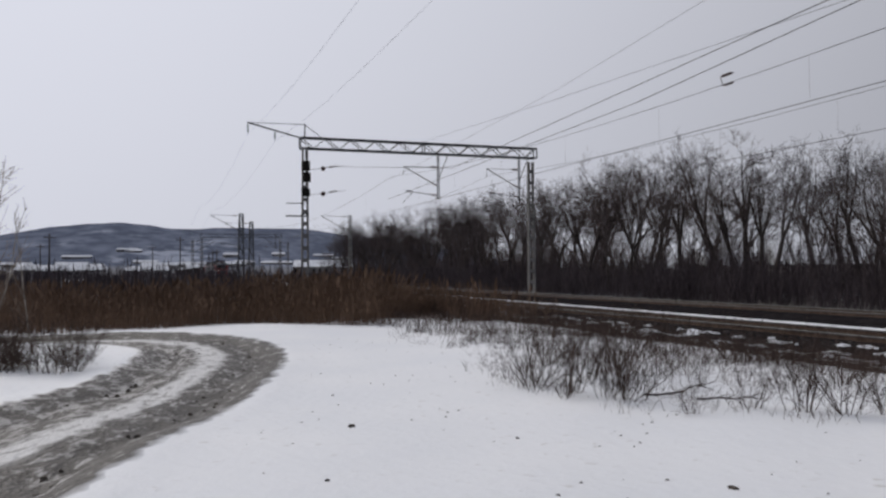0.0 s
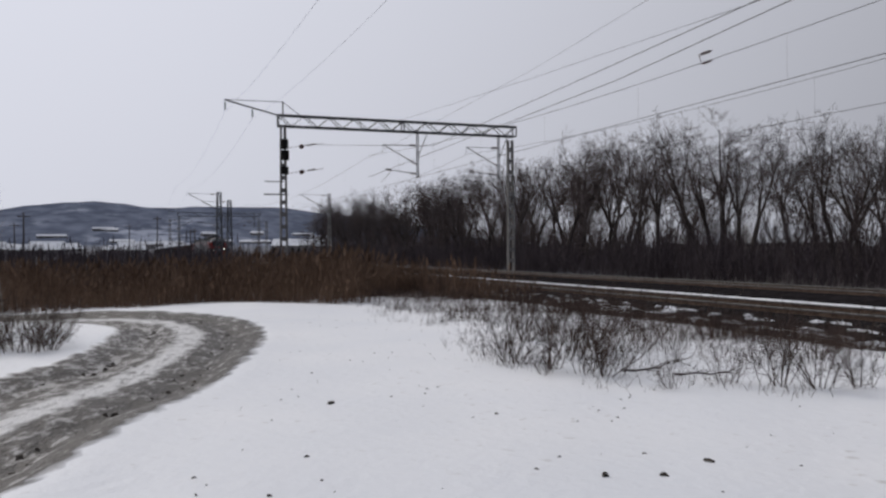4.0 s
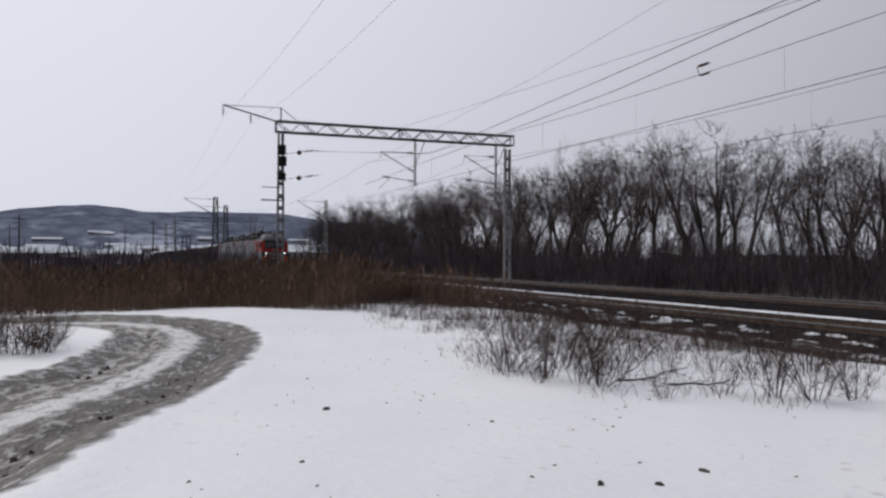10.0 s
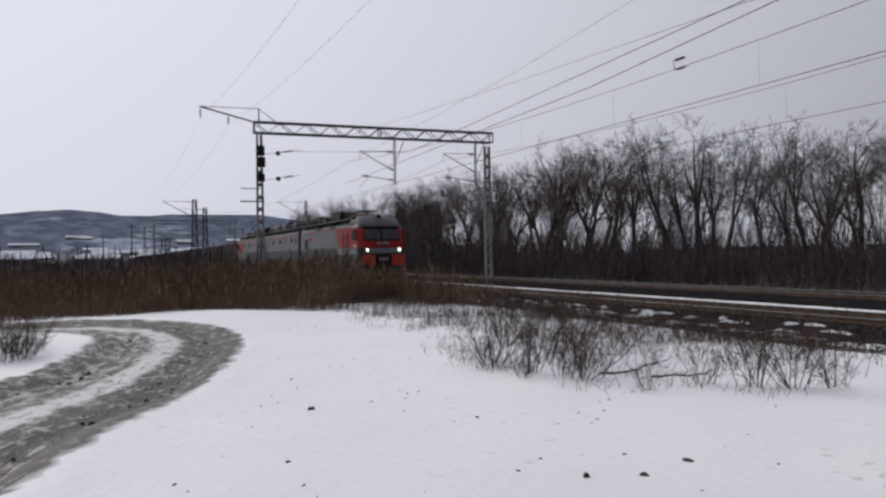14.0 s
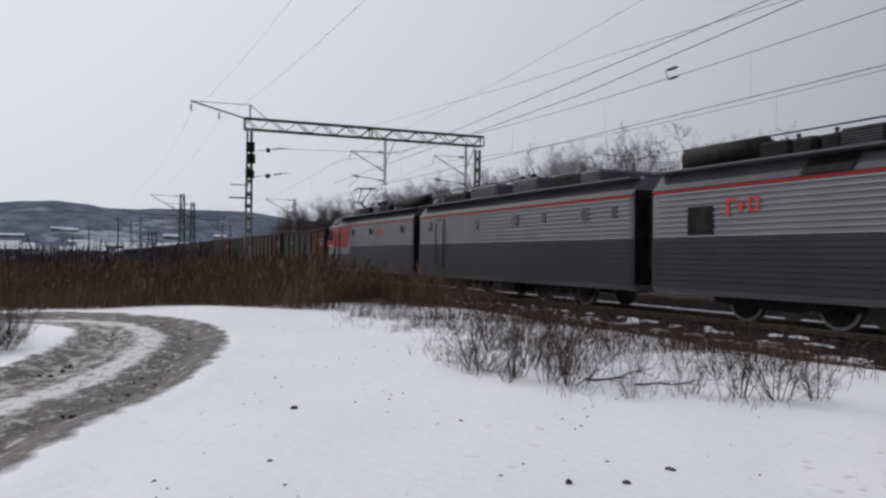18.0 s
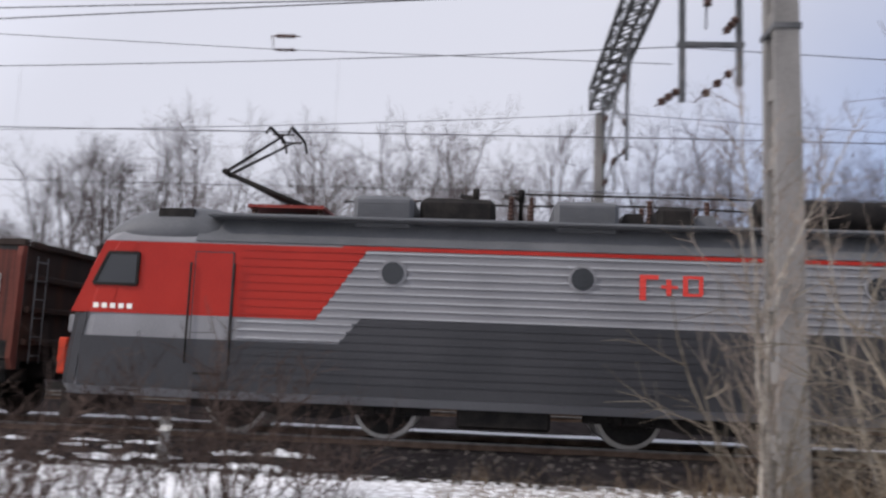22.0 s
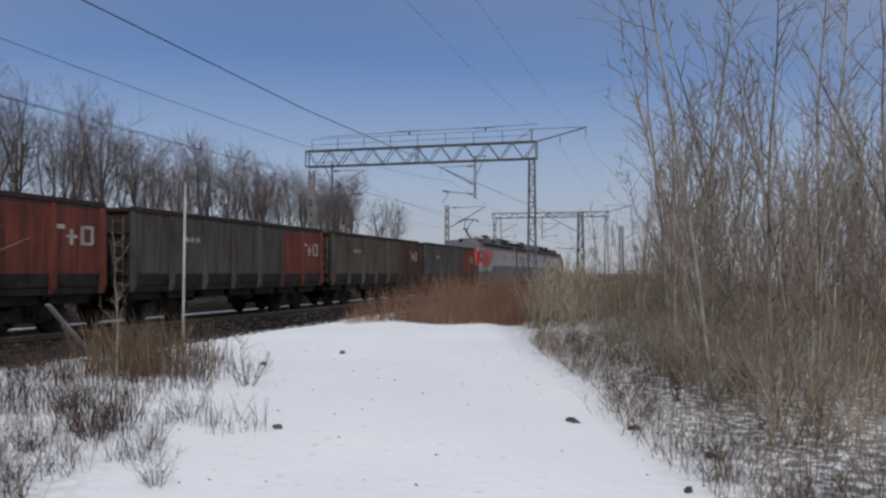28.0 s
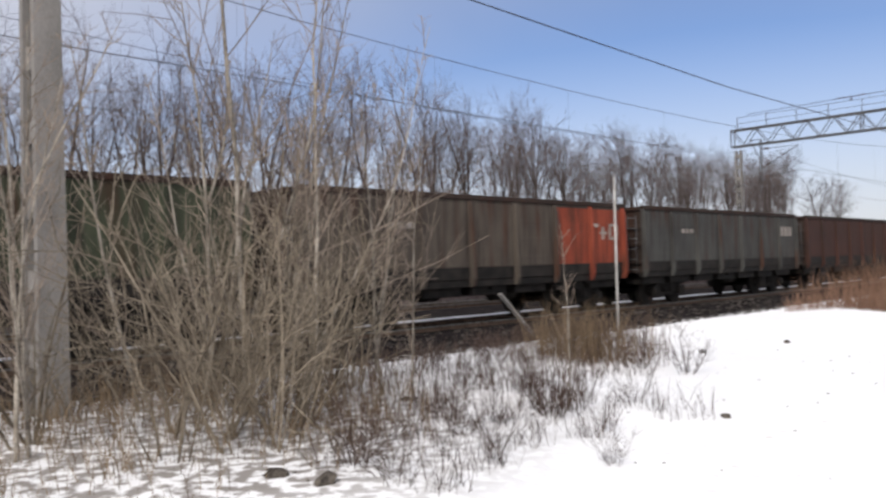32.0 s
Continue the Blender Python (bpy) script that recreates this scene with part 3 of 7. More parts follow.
def snow_material():
    m = bpy.data.materials.new("snow_and_mud")
    m.use_nodes = True
    n, l = m.node_tree.nodes, m.node_tree.links
    bs = n["Principled BSDF"]

    def node(kind, **kw):
        o = n.new("ShaderNode" + kind)
        for k, v in kw.items():
            o.inputs[k].default_value = v
        return o

    def mathn(op, a, b):
        o = n.new("ShaderNodeMath")
        o.operation = op
        for s, v in zip(o.inputs, (a, b)):
            if isinstance(v, (int, float)):
                s.default_value = v
            else:
                l.new(v, s)
        return o.outputs[0]

    def ranged(v, lo, hi, a=0.0, b=1.0):
        o = node("MapRange", **{"From Min": lo, "From Max": hi, "To Min": a, "To Max": b})
        l.new(v, o.inputs["Value"])
        return o.outputs[0]

    def mixc(f, a, b):
        o = n.new("ShaderNodeMix")
        o.data_type = "RGBA"
        l.new(f, o.inputs["Factor"])
        for k, v in (("A", a), ("B", b)):
            if isinstance(v, tuple):
                o.inputs[k].default_value = (*v, 1)
            else:
                l.new(v, o.inputs[k])
        return o.outputs["Result"]

    co = n.new("ShaderNodeTexCoord").outputs["Object"]
    n1, n2, n3, n4 = (node("TexNoise", Scale=s, Detail=d) for s, d in ((0.35, 4.0), (2.2, 5.0), (7.0, 6.0), (24.0, 4.0)))
    n5 = node("TexNoise", Scale=3.6, Detail=5.0)
    l.new(co, n5.inputs["Vector"])
    for o in (n1, n2, n3, n4):
        l.new(co, o.inputs["Vector"])
    at = n.new("ShaderNodeAttribute")
    at.attribute_name = "road"
    off = at.outputs["Fac"]
    a = mathn("ABSOLUTE", off, 0)
    a = mathn("ADD", a, mathn("MULTIPLY", mathn("SUBTRACT", n2.outputs["Fac"], 0.5), 0.5))
    road_in = ranged(a, 1.45, 1.3)
    strip = ranged(mathn("ABSOLUTE", mathn("ADD", mathn("ADD", off, 0.0), mathn("MULTIPLY", mathn("SUBTRACT", n2.outputs["Fac"], 0.5), 0.45)), 0), 0.3, 0.16)
    at2 = n.new("ShaderNodeAttribute")
    at2.attribute_name = "along"
    lane_co = n.new("ShaderNodeCombineXYZ")
    l.new(off, lane_co.inputs[0])
    l.new(mathn("MULTIPLY", at2.outputs["Fac"], 0.42), lane_co.inputs[1])
    lump, crumb, broad = (node("TexNoise", Scale=sc, Detail=d, Roughness=0.62) for sc, d in ((5.5, 4.0), (15.0, 3.0), (1.1, 3.0)))
    for o in (lump, crumb, broad):
        l.new(lane_co.outputs[0], o.inputs["Vector"])
    mixed = mathn("ADD", mathn("MULTIPLY", lump.outputs["Fac"], 0.62), mathn("MULTIPLY", crumb.outputs["Fac"], 0.38))
    mud = mixc(ranged(n4.outputs["Fac"], 0.35, 0.65), (0.03, 0.026, 0.023), (0.085, 0.075, 0.066))
    # trampled slush: more bare mud in the right-hand rut, more snow left of the ridge
    bare_edge = ranged(mathn("ADD", off, mathn("MULTIPLY", mathn("SUBTRACT", broad.outputs["Fac"], 0.5), 1.4)), 0.0, 0.75, 0.51, 0.565)
    patches = ranged(mathn("SUBTRACT", mixed, bare_edge), -0.035, 0.05)
    slush = mixc(patches, mud, mixc(broad.outputs["Fac"], (0.26, 0.25, 0.24), (0.46, 0.45, 0.44)))
    dark_edge = ranged(mathn("ABSOLUTE", mathn("ADD", mathn("ADD", off, 1.12), mathn("MULTIPLY", mathn("SUBTRACT", n2.outputs["Fac"], 0.5), 0.4)), 0), 0.24, 0.1)
    slush = mixc(mathn("MULTIPLY", dark_edge, ranged(mixed, 0.56, 0.46, 0.1, 0.9)), slush, mud)
    slush = mixc(mathn("MULTIPLY", strip, ranged(lump.outputs["Fac"], 0.36, 0.48, 0.35, 1.0)), slush, (0.62, 0.615, 0.61))
    snow = mixc(ranged(n1.outputs["Fac"], 0.3, 0.7), (0.76, 0.775, 0.80), (0.83, 0.835, 0.845))
    dirt = mathn("MULTIPLY", ranged(n3.outputs["Fac"], 0.63, 0.74), ranged(n1.outputs["Fac"], 0.4, 0.6, 0.05, 0.6))
    snow = mixc(dirt, snow, (0.42, 0.39, 0.35))
    # beside the rails: soot and bare ballast breaks the snow
    pos = n.new("ShaderNodeSeparateXYZ")
    l.new(co, pos.inputs[0])
    edge = mathn("ADD", pos.outputs["X"], mathn("MULTIPLY", mathn("SUBTRACT", n2.outputs["Fac"], 0.5), 2.4))
    weedy = mathn("MULTIPLY", ranged(pos.outputs["X"], 6.4, 11.0), ranged(mathn("SUBTRACT", pos.outputs["Y"], mathn("MULTIPLY", pos.outputs["X"], 0.6)), 2.4, 4.5))
    weedy = mathn("MULTIPLY", weedy, ranged(n3.outputs["Fac"], 0.48, 0.57))
    snow = mixc(mathn("MULTIPLY", weedy, 0.85), snow, (0.055, 0.042, 0.034))
    sooty = ranged(mathn("ADD", edge, mathn("MULTIPLY", mathn("SUBTRACT", n3.outputs["Fac"], 0.5), 3.2)), 12.8, 13.3)
    sooty = mathn("MULTIPLY", sooty, ranged(pos.outputs["X"], 44.0, 36.0))
    far_snow = ranged(pos.outputs["X"], 34.0, 38.0)
    wood_floor = mathn("MULTIPLY", ranged(n2.outputs["Fac"], 0.28, 0.4), far_snow)
    bare = mixc(ranged(n4.outputs["Fac"], 0.35, 0.65), (0.018, 0.015, 0.013), (0.06, 0.05, 0.044))
    snow = mixc(sooty, snow, bare)
    snow = mixc(mathn("MULTIPLY", wood_floor, 0.85), snow, bare)
    # twigs and litter under the thicket
    lane = mathn("ADD", mathn("ADD", pos.outputs["X"], mathn("MULTIPLY", pos.outputs["Y"], 0.308)), 2.4)
    litter = mathn("MULTIPLY", ranged(lane, 0.5, -1.0), ranged(pos.outputs["Y"], -4.6, -5.8))
    litter = mathn("MULTIPLY", litter, ranged(n3.outputs["Fac"], 0.4, 0.54))
    snow = mixc(mathn("MULTIPLY", litter, 0.82), snow, (0.085, 0.066, 0.05))
    near_post = n.new("ShaderNodeVectorMath")
    near_post.operation = "DISTANCE"
    near_post.inputs[1].default_value = (9.0, -3.2, 0.0)
    l.new(co, near_post.inputs[0])
    litter = mathn("MULTIPLY", ranged(near_post.outputs["Value"], 5.4, 3.6), ranged(n3.outputs["Fac"], 0.45, 0.55))
    snow = mixc(mathn("MULTIPLY", litter, 0.78), snow, (0.11, 0.086, 0.066))
    bed_line = mathn("ADD", pos.outputs["Y"], mathn("MULTIPLY", mathn("MINIMUM", mathn("ADD", pos.outputs["X"], 3.0), 0.0), 0.35))
    bed_line = mathn("ADD", bed_line, mathn("MULTIPLY", mathn("SUBTRACT", n2.outputs["Fac"], 0.5), 2.0))
    bed = mathn("MULTIPLY", ranged(bed_line, 25.6, 26.6), ranged(pos.outputs["Y"], 60.0, 46.0))
    snow = mixc(mathn("MULTIPLY", mathn("MULTIPLY", bed, ranged(pos.outputs["X"], 12.0, 10.0)), 0.92), snow, (0.06, 0.036, 0.026))
    # wooded hillsides with clearings, far off; blue-grey air haze is mixed into their colours
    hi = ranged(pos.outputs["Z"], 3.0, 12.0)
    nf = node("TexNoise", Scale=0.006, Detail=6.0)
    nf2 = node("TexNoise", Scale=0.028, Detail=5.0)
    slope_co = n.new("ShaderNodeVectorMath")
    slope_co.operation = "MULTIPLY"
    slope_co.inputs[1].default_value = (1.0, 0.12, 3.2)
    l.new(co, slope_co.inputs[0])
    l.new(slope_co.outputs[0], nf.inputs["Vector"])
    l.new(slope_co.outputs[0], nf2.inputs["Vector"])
    hazy_woods = mixc(ranged(nf2.outputs["Fac"], 0.4, 0.65), (0.095, 0.11, 0.15), (0.16, 0.18, 0.235))
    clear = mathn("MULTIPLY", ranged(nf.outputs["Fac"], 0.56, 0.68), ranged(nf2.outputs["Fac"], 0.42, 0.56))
    hazy_woods = mixc(clear, hazy_woods, (0.36, 0.39, 0.46))
    plainf = ranged(pos.outputs["Y"], 42.0, 60.0)
    fields = mathn("MULTIPLY", plainf, ranged(nf2.outputs["Fac"], 0.68, 0.6))
    ground = mixc(mathn("MULTIPLY", fields, 0.97), snow, (0.06, 0.062, 0.078))
    ground = mixc(road_in, ground, slush)
    ground = mixc(hi, ground, hazy_woods)
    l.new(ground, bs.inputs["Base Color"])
    l.new(mixc(road_in, (0.62, 0.62, 0.62), (0.55, 0.55, 0.55)), bs.inputs["Roughness"])
    l.new(ranged(hi, 0, 1, 0.2, 0.0), bs.inputs["Specular IOR Level"])
    bp = node("Bump", Strength=0.75, Distance=0.06)
    l.new(mathn("ADD", mathn("MULTIPLY", n3.outputs["Fac"], 0.4), mathn("ADD", mathn("MULTIPLY", n4.outputs["Fac"], ranged(road_in, 0, 1, 0.05, 0.5)), mathn("MULTIPLY", mixed, ranged(road_in, 0, 1, 0.0, 1.3)))), bp.inputs["Height"])
    l.new(bp.outputs[0], bs.inputs["Normal"])
    return m


build_ground()


def gz(x, y):
    return float(height(x, y))


# ---- railway: ballast, sleepers, rails ----
def build_track(xc, label, sleepers):
    bed = []
    ys = [-900 + 4.0 * i for i in range(211)] + [-56 + 0.5 * i for i in range(260)] + [74 + 4.0 * i for i in range(220)]
    prof = ((-2.9, -0.36), (-1.75, -0.14), (-1.3, -0.13), (0.0, -0.15), (1.3, -0.13), (1.75, -0.14), (2.9, -0.36))
    verts, faces = [], []
    for y in ys:
        for k, (dx, dz) in enumerate(prof):
            j = noise.noise(Vector((dx * 2.1 + xc, y * 1.7, 0)))
            verts.append((xc + dx + 0.12 * j * (k in (0, 6)), y, ZR + dz + 0.03 * j))
    for i in range(len(ys) - 1):
        for k in range(6):
            q = i * 7 + k
            faces.append((q, q + 1, q + 8, q + 7))
    ob = raw("ballast", verts, faces, M["ballast"], smooth=True)
    tagged(ob, "dark sooty crushed-stone ballast bed under the rails", "ballast", kind="structure")
    track = tagged(empty("railway_track", pose(xc, 0, ZR)), label, "railway track", kind="structure")
    for side in (-1, 1):
        bm = B()
        x = side * 0.797
        box(bm, x - 0.066, x + 0.066, -900, 900, -0.172, -0.155)
        box(bm, x - 0.01, x + 0.01, -900, 900, -0.155, -0.04)
        part("rail", bm, M["rail"], track)
        bm = B()
        box(bm, x - 0.036, x + 0.036, -900, 900, -0.04, 0.0, 0.006)
        part("rail_head", bm, M["railhead"], track, "polished running surface of the rail")
    bm = B()
    box(bm, -1.35, 1.35, -0.12, 0.12, -0.24, -0.165, 0.012)
    first = part("sleeper", bm, M["sleeper"], track)
    first.location.y = sleepers[0]
    for y in sleepers[1:]:
        s = new("sleeper", first.data)
        s.parent, s.location = track, (0, y, 0)
    return track


build_track(XC, "near railway track with steel rails on dark wooden sleepers", [-50 + 0.55 * i for i in range(240)])
build_track(XC2, "far railway track with steel rails on dark wooden sleepers", [-40 + 0.6 * i for i in range(160)])


def snow_strip(x0, x1, seed, top, gaps, label):
    """A long bank of snow beside a track; gaps: how much of it is worn through."""
    rng = random.Random(seed)
    verts, faces = [], []
    ys = [-700 + 8 * i for i in range(80)] + [-60 + 0.6 * i for i in range(240)] + [84 + 8 * i for i in range(90)]
    for i, y in enumerate(ys):
        a = x0 + 0.1 * noise.noise(Vector((y * 0.5, seed - 4, 0)))
        b = x1 + 0.2 * noise.noise(Vector((y * 0.35, seed - 1, 0)))
        low = 0.3 * min(1.0, max(0.0, gaps - 0.5 - noise.noise(Vector((y * 0.22, seed, 5)))) * 5)
        for x, z in ((a - 0.1, -0.36), (a, top - 0.09), (lerp(a, b, 0.35), top), (lerp(a, b, 0.7), top - 0.03), (b, top - 0.14), (b + 0.15, -0.36)):
            verts.append((x, y, max(-0.4, z - low) + 0.02 * rng.random()))
        if i:
            q = (i - 1) * 6
            faces += [(q + k, q + k + 1, q + k + 7, q + k + 6) for k in range(5)]
    ob = raw("snow_bank", verts, faces, M["roof_snow"], smooth=True)
    tagged(ob, label, "snow bank", kind="structure")


snow_strip(17.85, 18.95, 4, -0.02, 0.0, "long low bank of clean snow between two railway tracks")
snow_strip(27.0, 28.6, 7, -0.14, 0.55, "broken low bank of snow beyond the far track")


def ballast_stones():
    """Loose stones along the shoulder of the near track, joined."""
    rng = random.Random(9)
    verts, faces = [], []
    for _ in range(5200):
        x, y = XC - 1.2 - rng.random() ** 0.8 * 2.6, rng.uniform(-34, 46)
        r = rng.uniform(0.02, 0.06)
        dx = XC - x
        z = ZR - 0.13 if dx < 1.8 else max(gz(x, y), ZR - 0.14 - 0.19 * (dx - 1.75))
        b = len(verts)
        c = [(x + r * rng.uniform(0.6, 1.3) * i, y + r * rng.uniform(0.6, 1.3) * j, z + r * rng.uniform(0.3, 0.9) * k) for i, j, k in ((-1, -1, -1), (1, -1, -1), (1, 1, -1), (-1, 1, -1), (-.6, -.6, 1), (.6, -.6, 1), (.6, .6, 1), (-.6, .6, 1))]
        verts += c
        faces += [tuple(b + i for i in q) for q in ((4, 5, 6, 7), (0, 1, 5, 4), (1, 2, 6, 5), (2, 3, 7, 6), (3, 0, 4, 7))]
    tagged(raw("ballast_stones", verts, faces, M["stone"]), "loose dark crushed stones along the track shoulder", "stones", kind="stuff")


ballast_stones()


def shoulder_snow():
    """Thin leftover patches of snow on the shoulder of the near track, each a low uneven disc, joined."""
    rng = random.Random(91)
    verts, faces = [], []
    for _ in range(230):
        y = rng.uniform(3, 44)
        dx = 1.75 + rng.random() ** 0.7 * 1.35
        x = XC - dx
        base = ZR - 0.14 - 0.19 * (dx - 1.75) + 0.03
        rx, ry = rng.uniform(0.04, 0.15), rng.uniform(0.1, 0.6)
        b, n = len(verts), 9
        for k in range(n):
            a = 2 * math.pi * k / n
            q = rng.uniform(0.6, 1.2)
            px = x + rx * q * math.cos(a)
            verts.append((px, y + ry * q * math.sin(a), ZR - 0.14 - 0.19 * max(0.0, XC - px - 1.75) + 0.0))
        verts.append((x, y, base + 0.02))
        faces += [(b + k, b + (k + 1) % n, b + n) for k in range(n)]
    tagged(raw("snow_patches", verts, faces, M["roof_snow"], smooth=True), "thin leftover patches of snow on the dark ballast shoulder", "snow", kind="stuff")


shoulder_snow()

# ---- train: three locomotive sections and a long rake of open wagons ----
def wheelset(parent, y, r, zc, rim, name="wheelset"):
    """Axle with two flanged wheels; turns about its own axle."""
    bm = B()
    for s in (-1, 1):
        x = s * 0.8
        disc(bm, (x, 0, 0), (1, 0, 0), r, 0.125, 28, 1)
        disc(bm, (x - s * 0.07, 0, 0), (1, 0, 0), r + 0.028, 0.03, 28, 1)
        disc(bm, (x + s * 0.02, 0, 0), (1, 0, 0), r - 0.075, 0.135, 28, 0)
        disc(bm, (x + s * 0.06, 0, 0), (1, 0, 0), r * 0.32, 0.16, 14, 0)
        for k in range(6):
            a = k * math.pi / 3
            box(bm, x + s * 0.085 - 0.012, x + s * 0.085 + 0.012, math.cos(a) * r * 0.6 - 0.03, math.cos(a) * r * 0.6 + 0.03, math.sin(a) * r * 0.6 - 0.03, math.sin(a) * r * 0.6 + 0.03)
    tube(bm, [(-0.78, 0, 0), (0.78, 0, 0)], 0.09, 10)
    ob = part(name, bm, [M["steel_dark"], M[rim]], parent)
    ob.location = (0, y, zc)
    ob["wheel_r"] = r
    return ob


def nose_back(z):
    """How far the rounded cab front leans back at a height."""
    return 0.13 * max(0.0, z - 1.0) + 0.12 * max(0.0, z - 2.0) ** 2 + 0.5 * max(0.0, z - 3.15) ** 2


def loco_profile(cab):
    """Half width and height of the body shell at each level: (x, z)."""
    return [(1.45, 0.62), (1.56, 0.78), (1.56, 3.44), (1.5, 3.52), (1.12, 3.98), (0.0, 4.04)]


def ring(y, prof, dz=0.0, sx=1.0):
    pts = [(x * sx, y, z + dz) for x, z in prof] + [(-x * sx, y, z + dz) for x, z in prof[-2::-1]]
    return pts


def side_panel(bm, y0, y1, z0, z1, x, mi=0, skew0=0.0, skew1=0.0, th=0.012):
    """A thin plate on a side wall from y0 to y1; skew moves its top edge along y."""
    s = 1 if x > 0 else -1
    c = [(y0, z0), (y1, z0), (y1 + skew1, z1), (y0 + skew0, z1)]
    a = [bm.verts.new((x, p, q)) for p, q in c] + [bm.verts.new((x + s * th, p, q)) for p, q in c]
    for f in ((4, 5, 6, 7), (0, 1, 5, 4), (1, 2, 6, 5), (2, 3, 7, 6), (3, 0, 4, 7)):
        bm.faces.new([a[i] for i in f]).material_index = mi
    return bm


def insulator(bm, x, y, z, h, r=0.07, mi=0):
    n = max(2, int(h / 0.07))
    zs, rs = [z], [r * 0.55]
    for k in range(n):
        c = z + h * (k + 0.5) / n
        zs += [c - 0.016, c - 0.008, c + 0.012]
        rs += [r * 0.55, r, r * 0.6]
    tube(bm, [(x, y, q) for q in zs + [z + h]], rs + [r * 0.55], 9, mi)


def logo(parent, name, x, y, z, w, h, material, label, d=1):
    """Plain bars in place of an operator's mark, each a part."""
    for a, b, lo, hi in ((0.0, 0.1, -0.25, 1.0), (0.1, 0.3, 0.78, 1.0), (0.42, 0.5, 0.0, 0.8), (0.34, 0.6, 0.35, 0.5), (0.68, 0.76, 0.0, 1.0), (0.76, 1.0, 0.85, 1.0), (0.93, 1.0, 0.1, 0.9), (0.7, 0.98, 0.0, 0.14)):
        y0, y1 = sorted((y + d * a * w, y + d * b * w))
        part(name, side_panel(B(), y0, y1, z + lo * h, z + hi * h, x, th=0.006), material, parent, label)


def pantograph(parent, y, up, d):
    """Single-arm pantograph; d: which way along y its knee points."""
    p = part("pantograph_base", box(B(), -0.75, 0.75, y - 0.75, y + 0.75, 4.26, 4.32), M["panto"], parent, "red-oxide pantograph frame")
    for sx in (-0.6, 0.6):
        for sy in (-0.65, 0.65):
            bm = B()
            insulator(bm, sx, y + sy, 4.02, 0.25, 0.09)
            part("insulator", bm, M["insulator"], p)
    top = 5.93 if up else 4.62
    knee = (y + d * (1.45 if up else 1.35), 5.08 if up else 4.52)
    bm = B()
    base = (0, y - d * 0.35, 4.36)
    tube(bm, [base, (0, *knee)], [0.07, 0.05], 8)
    tube(bm, [(0.25, y - d * 0.1, 4.36), (0, *knee)], 0.025, 6)
    head_y = y + d * 0.25
    for sx in (-0.32, 0.32):
        tube(bm, [(sx * 0.4, *knee), (sx, head_y, top - 0.12)], [0.035, 0.025], 6)
    tube(bm, [(-0.2, *knee), (0.2, *knee)], 0.06, 8)
    part("arm", bm, M["steel_dark"], p)
    bm = B()
    for sy in (-0.22, 0.22):
        tube(bm, [(-0.78, head_y + sy, top - 0.2), (-0.58, head_y + sy, top - 0.03), (0.58, head_y + sy, top - 0.03), (0.78, head_y + sy, top - 0.2)], 0.025, 6)
    box(bm, -0.55, 0.55, head_y - 0.25, head_y - 0.19, top - 0.03, top)
    box(bm, -0.55, 0.55, head_y + 0.19, head_y + 0.25, top - 0.03, top)
    beam(bm, (-0.32, head_y - 0.22, top - 0.1), (-0.32, head_y + 0.22, top - 0.1), 0.03)
    beam(bm, (0.32, head_y - 0.22, top - 0.1), (0.32, head_y + 0.22, top - 0.1), 0.03)
    part("contact_strip", bm, M["steel_dark"], p)


